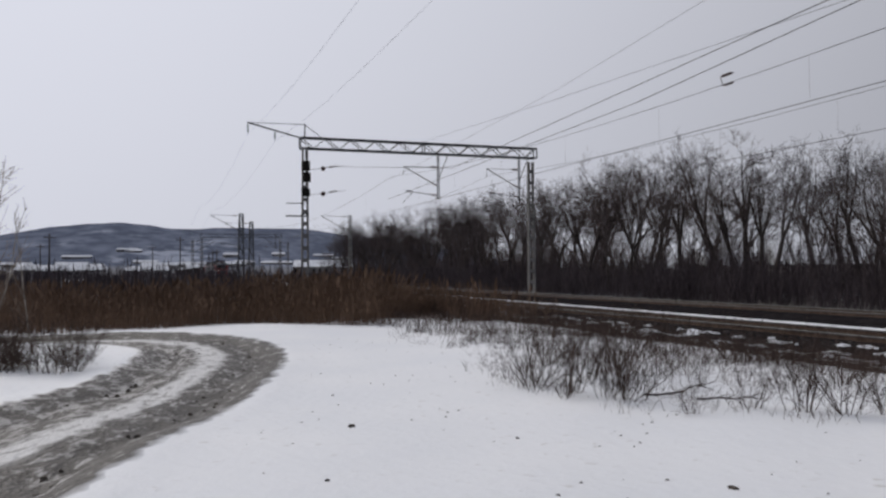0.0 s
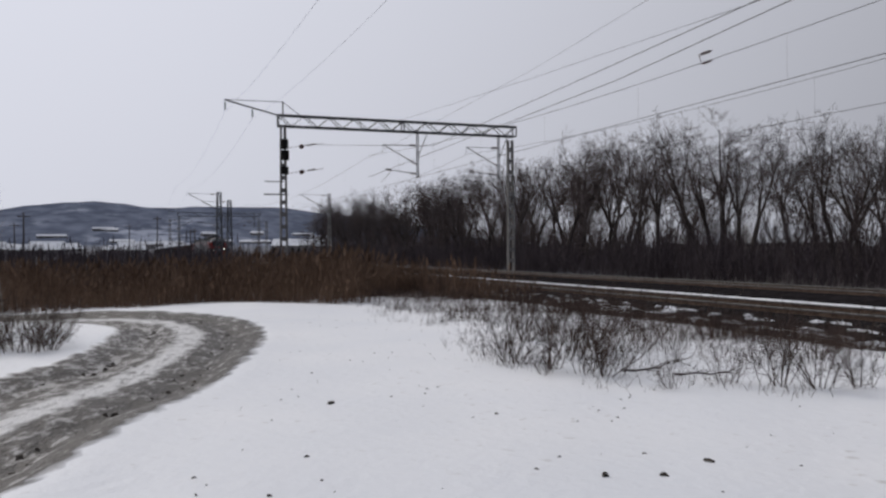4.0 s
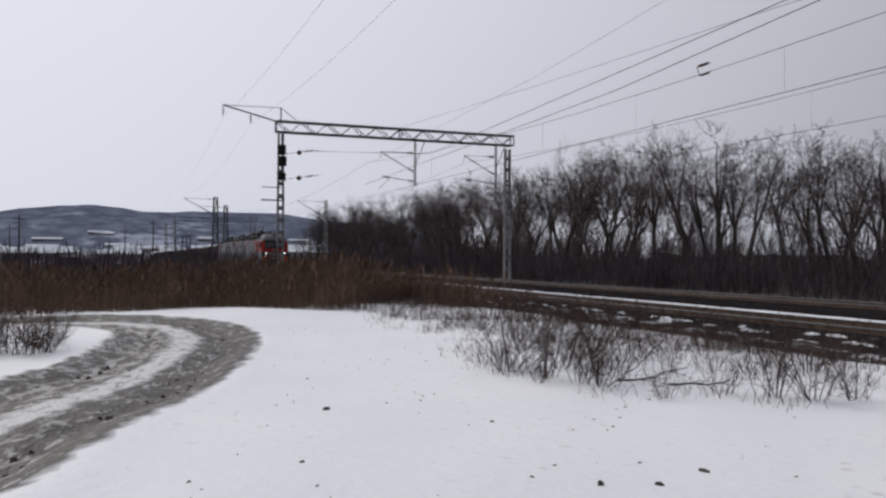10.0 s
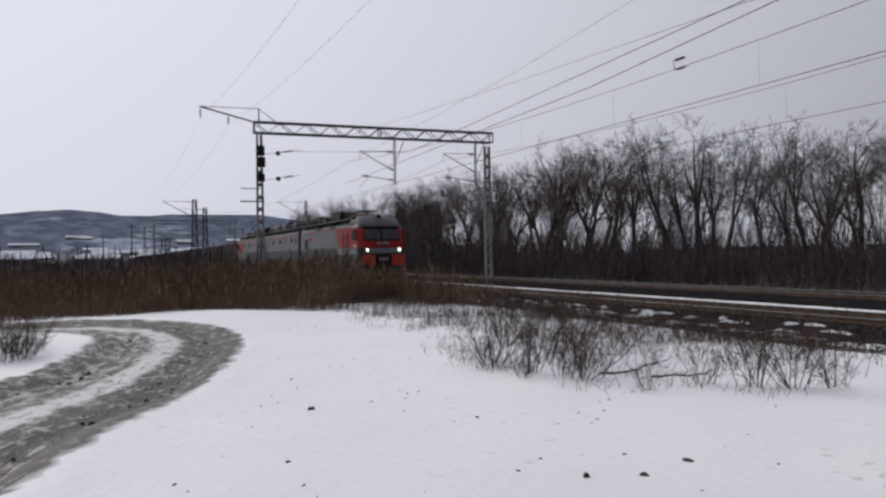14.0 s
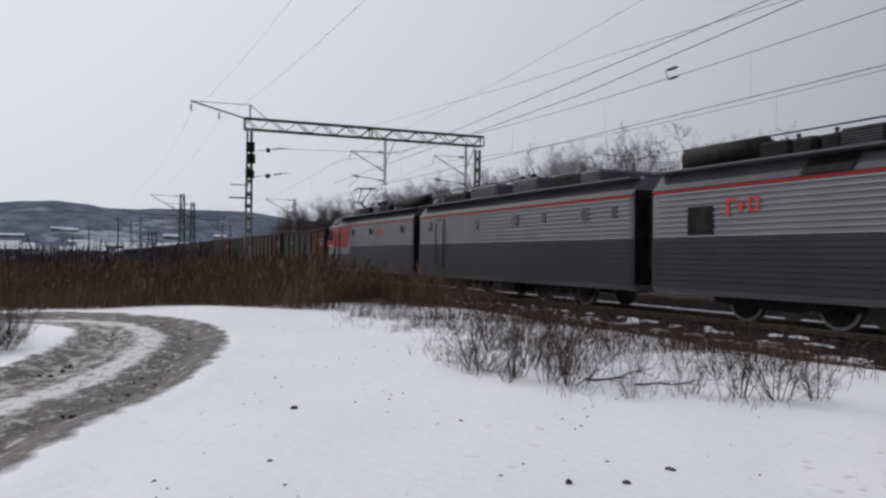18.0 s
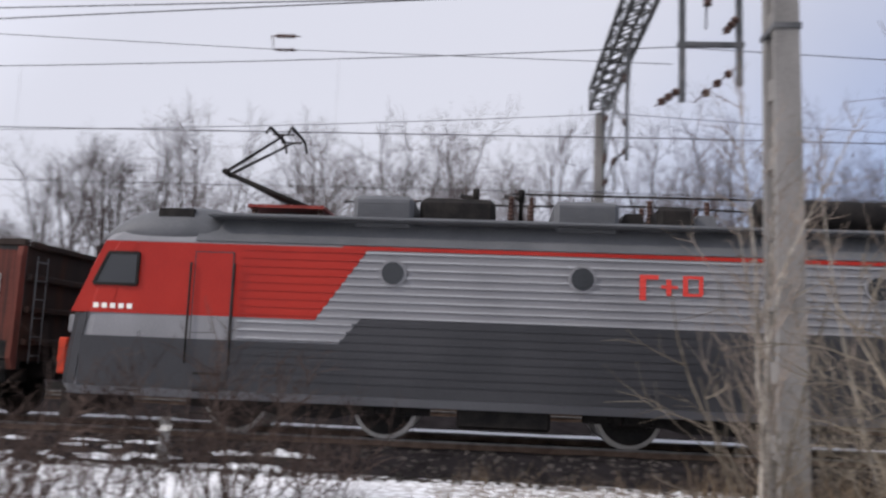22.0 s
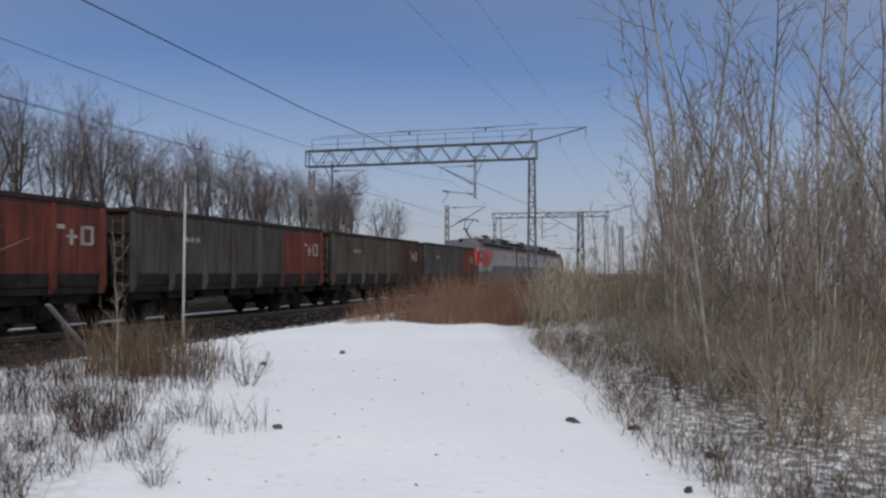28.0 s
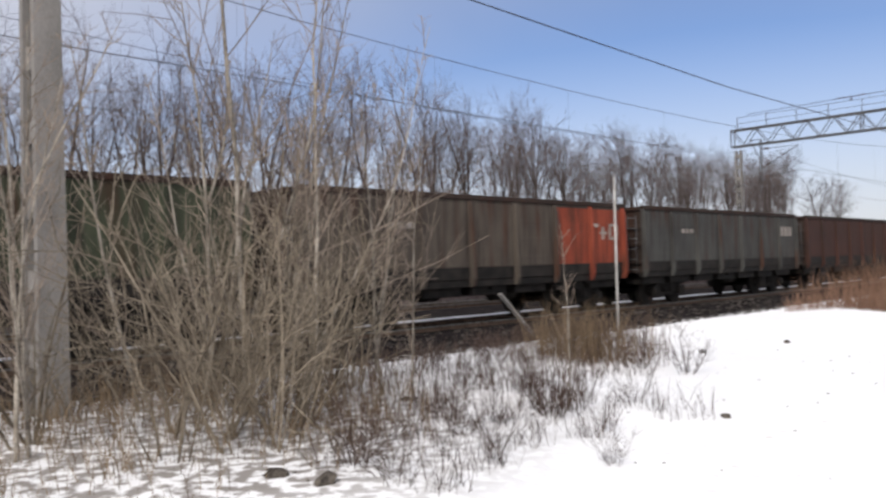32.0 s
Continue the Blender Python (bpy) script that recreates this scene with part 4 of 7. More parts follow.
def roof_gear(sec, kind, Y):
    """Equipment on the roof; Y maps metres from the cab end to the section's own y."""
    def bx(name, a, b, x0, x1, z0, z1, m, bevel=0.03):
        a, b = sorted((Y(a), Y(b)))
        return part(name, box(B(), x0, x1, a, b, z0, z1, bevel), m, sec)
    for k, (a, b, z1) in enumerate(((5.9, 7.05, 4.42), (9.7, 10.9, 4.4)) if kind != "booster" else ((2.4, 3.6, 4.4), (6.4, 8.3, 4.5), (9.7, 12.1, 4.5))):
        body = bx("roof_box", a, b, -1.3, 1.3, 3.8, z1 + 0.04, M["steel_dark"] if kind == "lead" else M["loco_roof"], 0.08)
        for s in (-1, 1):
            for i in range(5):
                z = 4.06 + i * 0.06
                y0, y1 = sorted((Y(a + 0.1), Y(b - 0.1)))
                part("louvre", box(B(), s * 1.3 - 0.012, s * 1.3 + 0.012, y0, y1, z, z + 0.02), M["loco_roof"], body)
    bx("dark_hatch", 7.15, 8.6, -1.22, 1.22, 3.9, 4.46, M["steel_dark"], 0.1)
    bx("dark_hatch", 11.6, 12.3, -1.22, 1.22, 3.9, 4.42, M["steel_dark"], 0.1)
    if kind == "lead":
        for a, b, z in ((8.65, 9.6, 4.36), (10.95, 11.5, 4.4), (12.4, 13.35, 4.44), (3.6, 5.3, 4.2)):
            bx("dark_hatch", a, b, -1.15, 1.15, 3.9, z, M["steel_dark"], 0.06)
    if kind == "booster":
        for a, b, z in ((3.75, 5.7, 4.5), (12.9, 15.4, 4.46)):
            bx("dark_hatch", a, b, -1.1, 1.1, 3.9, z, M["steel_dark"], 0.1)
    for k, a in enumerate((10.95, 12.3)):
        bm = B()
        y0, y1 = sorted((Y(a), Y(a + 0.5)))
        loft(bm, [[(-1.0, y0, 4.0), (1.0, y0, 4.0), (0.95, y0 + 0.1, 4.3), (-0.95, y0 + 0.1, 4.3)], [(-1.0, y1, 4.0), (1.0, y1, 4.0), (0.95, y1 - 0.1, 4.3), (-0.95, y1 - 0.1, 4.3)]])
        bmesh.ops.recalc_face_normals(bm, faces=bm.faces)
        part("vent_cowl", bm, M["loco_roof"] if k else M["steel_dark"], sec)
    for a in (8.9, 9.3, 11.6, 12.7, 14.2, 15.9):
        for x in (-0.5, 0.35):
            bm = B()
            insulator(bm, x, Y(a), 4.02, 0.62, 0.08)
            part("insulator", bm, M["insulator"], sec)
    bm = B()
    pts = [(0.35, Y(a), 4.62 + 0.06 * (i % 2)) for i, a in enumerate((5.4, 7.0, 8.9, 11.6, 14.2, 16.9))]
    tube(bm, pts, 0.022, 6)
    pts = [(-0.5, Y(a), 4.7) for a in (8.9, 11.6, 14.2, 16.9)]
    tube(bm, pts, 0.022, 6)
    part("busbar", bm, M["steel_dark"], sec)
    y0, y1 = sorted((Y(13.5), Y(16.6)))
    if kind != "booster":
        part("air_tank", tube(B(), [(-0.6, y0, 4.4), (-0.6, y0 + 0.12, 4.4), (-0.6, y1 - 0.12, 4.4), (-0.6, y1, 4.4)], [0.14, 0.31, 0.31, 0.14], 14), M["steel_dark"], sec)
    bm = B()
    insulator(bm, 0.1, Y(6.9), 4.05, 0.6, 0.1)
    part("tall_insulator", bm, M["insulator"], sec)
    for a in (8.2, 9.1):
        bm = B()
        tube(bm, [(-0.4, Y(a), 4.1), (-0.4, Y(a), 4.62), (-0.1, Y(a) + 0.3, 4.72)], 0.05, 7)
        disc(bm, (-0.4, Y(a), 4.68), (0, 1, 0), 0.14, 0.12, 12)
        part("disconnector", bm, M["steel_dark"], sec)
    for s in (-1, 1):
        y0, y1 = sorted((Y(3.4), Y(16.4)))
        part("walkway", box(B(), s * 1.02 - 0.2, s * 1.02 + 0.2, y0, y1, 4.04, 4.06), M["loco_roof"], sec)


def bogie(sec, yc, base, r, zc, loco=True):
    bg = empty("bogie", pose(0, yc, 0))
    bg.parent = sec
    bm = B()
    for s in (-1, 1):
        x = s * (1.08 if loco else 1.0)
        h = base / 2
        if loco:
            pts = [(-h - 0.85, 0.46, 0.95), (-h + 0.6, 0.42, 0.95), (-0.5, 0.34, 0.9), (0.5, 0.34, 0.9), (h - 0.6, 0.42, 0.95), (h + 0.85, 0.46, 0.95)]
        else:
            pts = [(-h - 0.2, 0.4, 0.62), (-h + 0.25, 0.38, 0.66), (-0.45, 0.3, 0.86), (0.45, 0.3, 0.86), (h - 0.25, 0.38, 0.66), (h + 0.2, 0.4, 0.62)]
        loft(bm, [[(x - 0.06, y, lo), (x + 0.06, y, lo), (x + 0.06, y, hi), (x - 0.06, y, hi)] for y, lo, hi in pts])
    box(bm, -1.0, 1.0, -0.22, 0.22, 0.5, 0.78)
    part("bogie_frame", bm, M["steel_dark"], bg)
    for s in (-1, 1):
        x = s * 1.1
        for y in (-0.2, 0.0, 0.2) if not loco else (-base / 2 - 0.35, -base / 2 + 0.35, base / 2 - 0.35, base / 2 + 0.35):
            bm = B()
            tube(bm, [(x, y, 0.40), (x, y, 0.7)], 0.05, 6)
            for k in range(5):
                disc(bm, (x, y, 0.42 + k * 0.065), (0, 0, 1), 0.075, 0.035, 10)
            part("spring", bm, M["steel_dark"], bg)
        for y in (-base / 2, base / 2):
            bm = B()
            box(bm, x - 0.1, x + 0.12, y - 0.17, y + 0.17, zc - 0.16, zc + 0.16, 0.03)
            disc(bm, (x + s * 0.13, y, zc), (1, 0, 0), 0.11, 0.06, 12)
            part("axle_box", bm, M["steel_dark"], bg)
    for y in (-base / 2, base / 2):
        wheelset(bg, y, r, zc, "tread" if loco else "steel_dark")
    return bg


def coupler(sec, y, d):
    bm = B()
    box(bm, -0.13, 0.13, min(y, y + d * 1.1), max(y, y + d * 1.1), 0.94, 1.18, 0.02)
    box(bm, -0.24, 0.18, min(y, y - d * 0.28), max(y, y - d * 0.28), 0.86, 1.26, 0.05)
    part("coupler", bm, M["steel_dark"], sec)


def loco_section(kind):
    """One section, 17.5 m between coupling planes; y = 0 is the front plane. kind: lead, booster, tail."""
    labels = {"lead": "leading grey and red electric locomotive section, headlights lit", "booster": "cabless grey middle section of an electric locomotive",
              "tail": "trailing grey and red electric locomotive section, pantograph raised"}
    sec = tagged(empty("electric_locomotive"), labels[kind], "locomotive", "locomotive sections")
    flip = kind == "tail"
    Y = (lambda a: 17.1 - a * 0.9763) if flip else (lambda a: a)
    e0, e1 = (0.32, 17.22) if kind == "booster" else (0.62, 16.88)
    prof = loco_profile(True)
    # shell: cab end is rounded and leans back
    bm = B()
    if kind == "booster":
        stations = [(e0, 0.0, 0.97), (e0 + 0.08, 0.0, 1.0), (e1 - 0.08, 0.0, 1.0), (e1, 0.0, 0.97)]
        rings = [ring(y, prof, 0, sx) for y, _, sx in stations]
    else:
        rings = []
        for u, (lean, sx) in enumerate(((0.0, 0.78), (0.06, 0.9), (0.2, 0.97), (0.45, 1.0))):
            pts = []
            for x, z in prof:
                back = nose_back(z)
                pts.append((x * sx * (1 - 0.05 * max(0, z - 2.2) * (3 - u) / 3), 0.55 + lean + back * (1 - u * 0.1), z))
            pts += [(-x, y, z) for x, y, z in pts[-2::-1]]
            rings.append(pts)
        rings.append(ring(3.0, prof))
        rings.append(ring(16.88, prof))
        rings = [[(x, Y(y), z) for x, y, z in r] for r in rings]
    if flip:
        rings = rings[::-1]
    loft(bm, rings)
    shell = part("body_shell", bm, M["loco_silver"], sec, "light grey ribbed upper body side")
    # lower band, cab paint, stripes
    bm = B()
    if kind == "booster":
        outline = [(e0, 0.78), (e1, 0.78), (e1, 2.15), (e0, 2.15)]
    else:
        outline = [(0.95, 0.78), (16.88, 0.78), (16.88, 2.15), (6.2, 2.15), (5.8, 1.68), (0.95, 1.68)]
    for s in (-1, 1):
        bm = B()
        a = [bm.verts.new((s * 1.562, Y(p), q)) for p, q in outline]
        b = [bm.verts.new((s * 1.574, Y(p), q)) for p, q in outline]
        bm.faces.new(b)
        for k in range(len(a)):
            bm.faces.new((a[k], a[(k + 1) % len(a)], b[(k + 1) % len(a)], b[k]))
        bmesh.ops.recalc_face_normals(bm, faces=bm.faces)
        part("lower_band", bm, M["loco_grey"], sec, "dark grey lower body side")
    for s in (-1, 1):
        x = s * 1.56
        a, b = sorted((Y(e0 if kind == "booster" else 5.8), Y(e1)))
        part("top_stripe", side_panel(B(), a, b, 3.38, 3.45, x, th=0.016), M["loco_red"], sec, "thin red stripe under the roof")
    # ribs of the side sheets, painted with the zone that they cross; light grey ones in a painted-in glint tone
    bm = B()
    for s in (-1, 1):
        for k in range(17):
            z = 1.0 + k * 0.145
            a0, z1 = (0.45, e1 - 0.13) if kind == "booster" else (3.9, 16.7)
            cut = 5.35 + (z - 2.1) * 0.72
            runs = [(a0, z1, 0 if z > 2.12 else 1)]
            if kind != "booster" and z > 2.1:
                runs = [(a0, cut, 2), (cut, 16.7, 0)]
            elif kind != "booster" and z > 1.66:
                runs = [(a0, cut + 0.75, 0), (cut + 0.75, 16.7, 1)]
            for p, q, mi in runs:
                a, b = sorted((Y(p), Y(q)))
                box(bm, s * 1.58 - 0.01, s * 1.58 + 0.012, a, b, z, z + 0.035, mi=mi)
    ribs = part("side_ribs", bm, [M["rib_glint"], M["loco_grey"], M["loco_red"]], sec)
    bm = B()
    for s in (-1, 1):
        box(bm, s * 1.2 - 0.42, s * 1.2 + 0.3, *sorted((Y(0.4 if kind == "booster" else 3.2), Y(e1))), 3.93, 3.99, 0.02)
    part("roof_edge", bm, M["loco_roof"], sec)
    bm = B()
    loft(bm, [ring(y, [(1.575, 3.47), (1.5, 3.56), (1.14, 4.02), (0.0, 4.075)]) for y in sorted((Y(e0 + 0.02 if kind == "booster" else 3.0), Y(e1 + 0.02)))])
    part("roof", bm, M["loco_roof"], sec, "mid-grey sloping roof")
    # portholes, panels and doors
    holes = {"lead": (), "booster": (2.8, 7.5, 10.9, 15.9), "tail": (6.75, 10.2, 15.4)}[kind]
    for s in (-1, 1):
        for a in holes:
            bm = B()
            disc(bm, (s * 1.585, Y(a), 2.98), (1, 0, 0), 0.25, 0.05, 20, 0)
            disc(bm, (s * 1.6, Y(a), 2.98), (1, 0, 0), 0.2, 0.05, 20, 1)
            part("porthole", bm, [M["loco_silver"], M["glass"]], sec, "round dark side window")
        if kind == "booster":
            for a in (1.2, 5.4):
                part("side_window", box(B(), s * 1.58 - 0.02, s * 1.58 + 0.02, a - 0.14, a + 0.14, 2.8, 3.15, 0.02), M["glass"], sec)
        if kind == "lead":
            for a in (6.4, 10.3):
                bm = B()
                side_panel(bm, a, a + 1.35, 3.5, 3.9, s * 1.585, th=0.03)
                for v in bm.verts:
                    v.co.x -= s * max(0, v.co.z - 3.5) * 0.85
                part("air_intake", bm, M["steel_dark"], sec, "dark louvred intake in the roof slope")
            part("intake_grille", box(B(), s * 1.58 - 0.02, s * 1.58 + 0.02, 14.4, 15.4, 2.2, 2.95, 0.02), M["steel_dark"], sec)
        da = 14.2 if kind == "booster" else 3.05
        y0, y1 = sorted((Y(da), Y(da + 0.7)))
        bands = ((0.85, 2.15, 1), (2.15, 3.2, 0)) if kind == "booster" else ((0.85, 1.68, 1), (1.68, 2.1, 0), (2.1, 3.25, 2))
        door = part("door", box(B(), s * 1.583 - 0.012, s * 1.583 + 0.008, y0 - 0.02, y1 + 0.02, 0.83, 3.27), M["loco_grey"], sec, "side door in the colours of the body")
        for z0, z1, mi in bands:
            part("door_panel", box(B(), s * 1.585 - 0.012, s * 1.585 + 0.014, y0, y1, z0, z1), M[("loco_silver", "loco_grey", "loco_red")[mi]], door)
        bm = B()
        for y in (y0 - 0.06, y1 + 0.06):
            tube(bm, [(s * 1.64, y, 1.25), (s * 1.66, y, 1.3), (s * 1.66, y, 3.0), (s * 1.64, y, 3.05)], 0.02, 6)
        part("handrail", bm, M["steel_dark"], door)
        for z in (0.35, 0.75, 1.05):
            part("step", box(B(), s * 1.5 - 0.12, s * 1.5 + 0.1, y0 + 0.1, y1 - 0.1, z, z + 0.04), M["steel_dark"], door)
    # operator's mark as plain bars
    for s in (-1, 1):
        a = {"lead": 12.7, "booster": 9.6, "tail": 12.5}[kind]
        if kind != "booster":
            logo(sec, "side_mark", s * 1.595, Y(a) + (0 if s > 0 else 1.25), 2.74, 1.1, 0.36, M["mark_red"], "red painted bar on the body side", s)
    # cab
    if kind != "booster":
        for s in (-1, 1):
            bm = B()
            x = s * 1.562
            c = [(0.72, 2.1), (5.35, 2.1), (6.3, 3.42), (1.28, 3.42)]
            pts = [(Y(a), z) for a, z in c]
            if flip:
                pts = pts[::-1]
            v = [bm.verts.new((x, p, q)) for p, q in pts] + [bm.verts.new((x + s * 0.012, p, q)) for p, q in pts]
            for f in ((4, 5, 6, 7), (0, 1, 5, 4), (1, 2, 6, 5), (2, 3, 7, 6), (3, 0, 4, 7)):
                bm.faces.new([v[i] for i in f])
            part("cab_side", bm, M["loco_red"], sec, "red cab side with slanted edge")
        # nose skin in red, slightly proud of the shell
        bm = B()
        rr = []
        for lean, sx in ((0.0, 0.79), (0.06, 0.91), (0.2, 0.978), (0.45, 1.008), (0.8, 1.008)):
            row = []
            for z in (2.1, 2.45, 2.8, 3.15, 3.42):
                back = nose_back(z)
                row.append((1.56 * sx * (1 - 0.05 * max(0, z - 2.2) * max(0, 0.45 - lean) / 0.45) + 0.012, Y(0.54 + lean + back), z))
            rr.append(row)
        for s in (-1, 1):
            vs = [[bm.verts.new((s * x, y, z)) for x, y, z in row] for row in rr]
            for r, q in zip(vs, vs[1:]):
                for k in range(4):
                    bm.faces.new((r[k], q[k], q[k + 1], r[k + 1]))
        front = [[(x, Y(0.53 + nose_back(z)), z) for x in (-1.24, 1.24)] for z in (2.1, 2.45, 2.8, 3.15, 3.42)]
        front = [[(x * (1 - 0.05 * max(0, z - 2.2)), y, z) for x, y, z in row] for row in front]
        fv = [[bm.verts.new(p) for p in row] for row in front]
        for r, q in zip(fv, fv[1:]):
            bm.faces.new((r[0], r[1], q[1], q[0]))
        bmesh.ops.recalc_face_normals(bm, faces=bm.faces)
        part("cab_front", bm, M["loco_red"], sec, "red sloping cab front")
        bm = B()
        for s in (-1, 1):
            vs = []
            for lean, sx in ((0.0, 0.79), (0.06, 0.91), (0.2, 0.978), (0.36, 1.0)):
                vs.append([bm.verts.new((s * (1.56 * sx + 0.008), Y(0.535 + lean + nose_back(z)), z)) for z in (0.8, 1.4, 2.09)])
            for r, q in zip(vs, vs[1:]):
                for k in range(2):
                    bm.faces.new((r[k], q[k], q[k + 1], r[k + 1]))
        fv = [[bm.verts.new((x, Y(0.52 + nose_back(z)), z)) for x in (-1.24, 1.24)] for z in (0.7, 1.4, 2.09)]
        for r, q in zip(fv, fv[1:]):
            bm.faces.new((r[0], r[1], q[1], q[0]))
        bmesh.ops.recalc_face_normals(bm, faces=bm.faces)
        part("nose_skirt", bm, M["loco_grey"], sec, "dark grey lower cab front")
        bm = B()
        hump = []
        for a, w, z in ((0.98, 1.2, 3.47), (1.1, 1.32, 3.66), (1.35, 1.42, 3.9), (1.7, 1.48, 4.1), (2.1, 1.5, 4.2), (2.7, 1.5, 4.24), (3.15, 1.48, 4.2), (3.5, 1.4, 4.02)):
            half = [(w, 3.44), (w * 0.97, lerp(3.44, z, 0.4)), (w * 0.86, lerp(3.44, z, 0.78)), (w * 0.6, lerp(3.44, z, 0.96)), (0.0, z)]
            hump.append([(px, Y(a), pz) for px, pz in half] + [(-px, Y(a), pz) for px, pz in half[-2::-1]])
        loft(bm, hump if not flip else hump[::-1], smooth=True)
        bmesh.ops.recalc_face_normals(bm, faces=bm.faces)
        h = part("roof_fairing", bm, M["loco_roof"], sec, "grey rounded fairing over the cab")
        for s in (-1, 1):
            part("fairing_grille", box(B(), s * 1.3 - 0.06, s * 1.3 + 0.06, *sorted((Y(2.15), Y(2.85))), 3.92, 4.1, 0.015), M["steel_dark"], h)
        for s in (-1, 1):
            bm = B()
            pts = [(Y(a), z) for a, z in ((1.12, 2.62), (1.95, 2.62), (1.95, 3.2), (1.38, 3.2))]
            v = [bm.verts.new((s * 1.585, p, q)) for p, q in pts] + [bm.verts.new((s * 1.6, p, q)) for p, q in pts]
            for f in ((4, 5, 6, 7), (0, 1, 5, 4), (1, 2, 6, 5), (2, 3, 7, 6), (3, 0, 4, 7)):
                bm.faces.new([v[i] for i in f])
            bmesh.ops.recalc_face_normals(bm, faces=bm.faces)
            w = part("cab_window", bm, M["glass"], sec, "dark cab side window")
            bm = B()
            for (p0, q0), (p1, q1) in zip(pts, pts[1:] + pts[:1]):
                beam(bm, (s * 1.595, p0, q0), (s * 1.595, p1, q1), 0.05)
            part("window_frame", bm, M["steel_dark"], w)
        bm = B()
        rows = [[bm.verts.new((x * (1 - 0.05 * max(0, z - 2.2)), Y(0.515 + nose_back(z)), z)) for x in (-1.22, 1.22)] for z in (2.52, 2.8, 3.1, 3.4)]
        for r, q in zip(rows, rows[1:]):
            bm.faces.new((r[0], r[1], q[1], q[0]))
        part("windscreen_surround", bm, M["steel_dark"], sec, "black surround of the windscreens")
        for x0, x1 in ((-1.12, -0.08), (0.08, 1.12)):
            bm = B()
            pts = []
            for x, z in ((x0, 2.62), (x1, 2.62), (x1, 3.25), (x0, 3.25)):
                pts.append(bm.verts.new((x, Y(0.5 + nose_back(z)), z)))
            f = bm.faces.new(pts)
            g = bmesh.ops.extrude_face_region(bm, geom=[f])
            for v in g["geom"]:
                if isinstance(v, bmesh.types.BMVert):
                    v.co.y = v.co.y + (0.03 if not flip else -0.03)
            bmesh.ops.recalc_face_normals(bm, faces=bm.faces)
            w = part("windscreen", bm, M["glass"], sec, "dark windscreen pane")
            bm = B()
            zc = (x0 + x1) / 2
            beam(bm, (zc, Y(0.46 + nose_back(2.63)), 2.63), (zc + 0.25, Y(0.46 + nose_back(3.1)), 3.1), 0.02)
            part("wiper", bm, M["steel_dark"], w)
        for x in (-1.06, 1.06):
            part("headlight", disc(B(), (x, Y(0.6), 1.95), (0, 1, 0), 0.065, 0.3, 16), M["lamp"] if kind == "lead" else M["glass"], sec, "round headlight" + (" lit white" if kind == "lead" else ""))
        part("top_light", disc(B(), (0, Y(1.45), 4.1), (0, 1, 0), 0.13, 0.2, 16), M["glass"], sec)
        part("front_band", box(B(), -1.2, 1.2, *sorted((Y(0.49), Y(0.62))), 1.72, 2.05, 0.02), M["loco_silver"], sec, "light grey band across the cab front")
        for x in (-0.95, 0.95):
            part("buffer_panel", box(B(), x - 0.42, x + 0.42, *sorted((Y(0.42), Y(0.6))), 0.95, 1.62, 0.03), M["signal_red"], sec, "orange-red square panel beside the coupler")
        part("coupler_recess", box(B(), -0.52, 0.52, *sorted((Y(0.46), Y(0.6))), 0.75, 1.7, 0.02), M["steel_dark"], sec)
        part("number_bars", box(B(), -0.32, 0.32, *sorted((Y(0.43), Y(0.47))), 1.28, 1.46), M["old_white"], sec, "white painted bars on the cab front")
        for k in range(4):
            x = -0.35 + k * 0.2
            part("front_mark", box(B(), x, x + 0.12, *sorted((Y(0.50), Y(0.66))), 2.28, 2.46), M["old_white"], sec, "pale painted bar on the cab front")
        bm = B()
        loft(bm, [[(-1.35, Y(0.75), 0.18), (1.35, Y(0.75), 0.18), (1.4, Y(0.75), 0.72), (-1.4, Y(0.75), 0.72)], [(-1.1, Y(0.42), 0.15), (1.1, Y(0.42), 0.15), (1.2, Y(0.5), 0.72), (-1.2, Y(0.5), 0.72)]])
        bmesh.ops.recalc_face_normals(bm, faces=bm.faces)
        part("snow_plough", bm, M["steel_dark"], sec)
        pantograph(sec, Y(4.45), kind == "tail", -1 if not flip else 1)
        for s in (-1, 1):
            for k in range(5):
                bm = B()
                y0, y1 = sorted((Y(1.15 + k * 0.16), Y(1.25 + k * 0.16)))
                side_panel(bm, y0, y1, 2.18, 2.27, s * 1.58, th=0.006)
                part("side_number_bar", bm, M["white"], sec, "white painted bar on the cab side")
    roof_gear(sec, kind, Y)
    # dark plates cover the light grey body ends, so section gaps come out dark
    for a in ((e0 - 0.02, e1 + 0.02) if kind == "booster" else (16.9,)):
        part("end_wall", box(B(), -1.5, 1.5, *sorted((Y(a), Y(a + (0.03 if a > 5 else -0.03)))), 0.8, 3.6, 0.0), M["steel_dark"], sec, "dark plate over the end wall")
    # gangway ends and underframe
    ends = ((e0, 1), (e1, -1)) if kind == "booster" else ((16.88, -1),)
    for a, d in ends:
        y0, y1 = sorted((Y(a), Y(a + (-0.3 if a < 5 else 0.3 if kind == "booster" else 0.58))))
        part("gangway", box(B(), -1.05, 1.05, y0, y1, 1.25, 3.45, 0.08), M["steel_dark"], sec, "black rubber gangway bellows")
    bm = B()
    box(bm, -1.4, 1.4, 0.7, 16.8, 0.66, 0.8)
    for a, b in ((8.0, 9.7),):
        box(bm, -1.35, 1.35, *sorted((Y(a), Y(b))), 0.28, 0.7, 0.05)
    part("underframe", bm, M["steel_dark"], sec)
    for a in (5.2, 12.6):
        bogie(sec, Y(a), 2.8, 0.6, 0.6)
    coupler(sec, 0.02, 1)
    coupler(sec, 17.48, -1)
    return sec


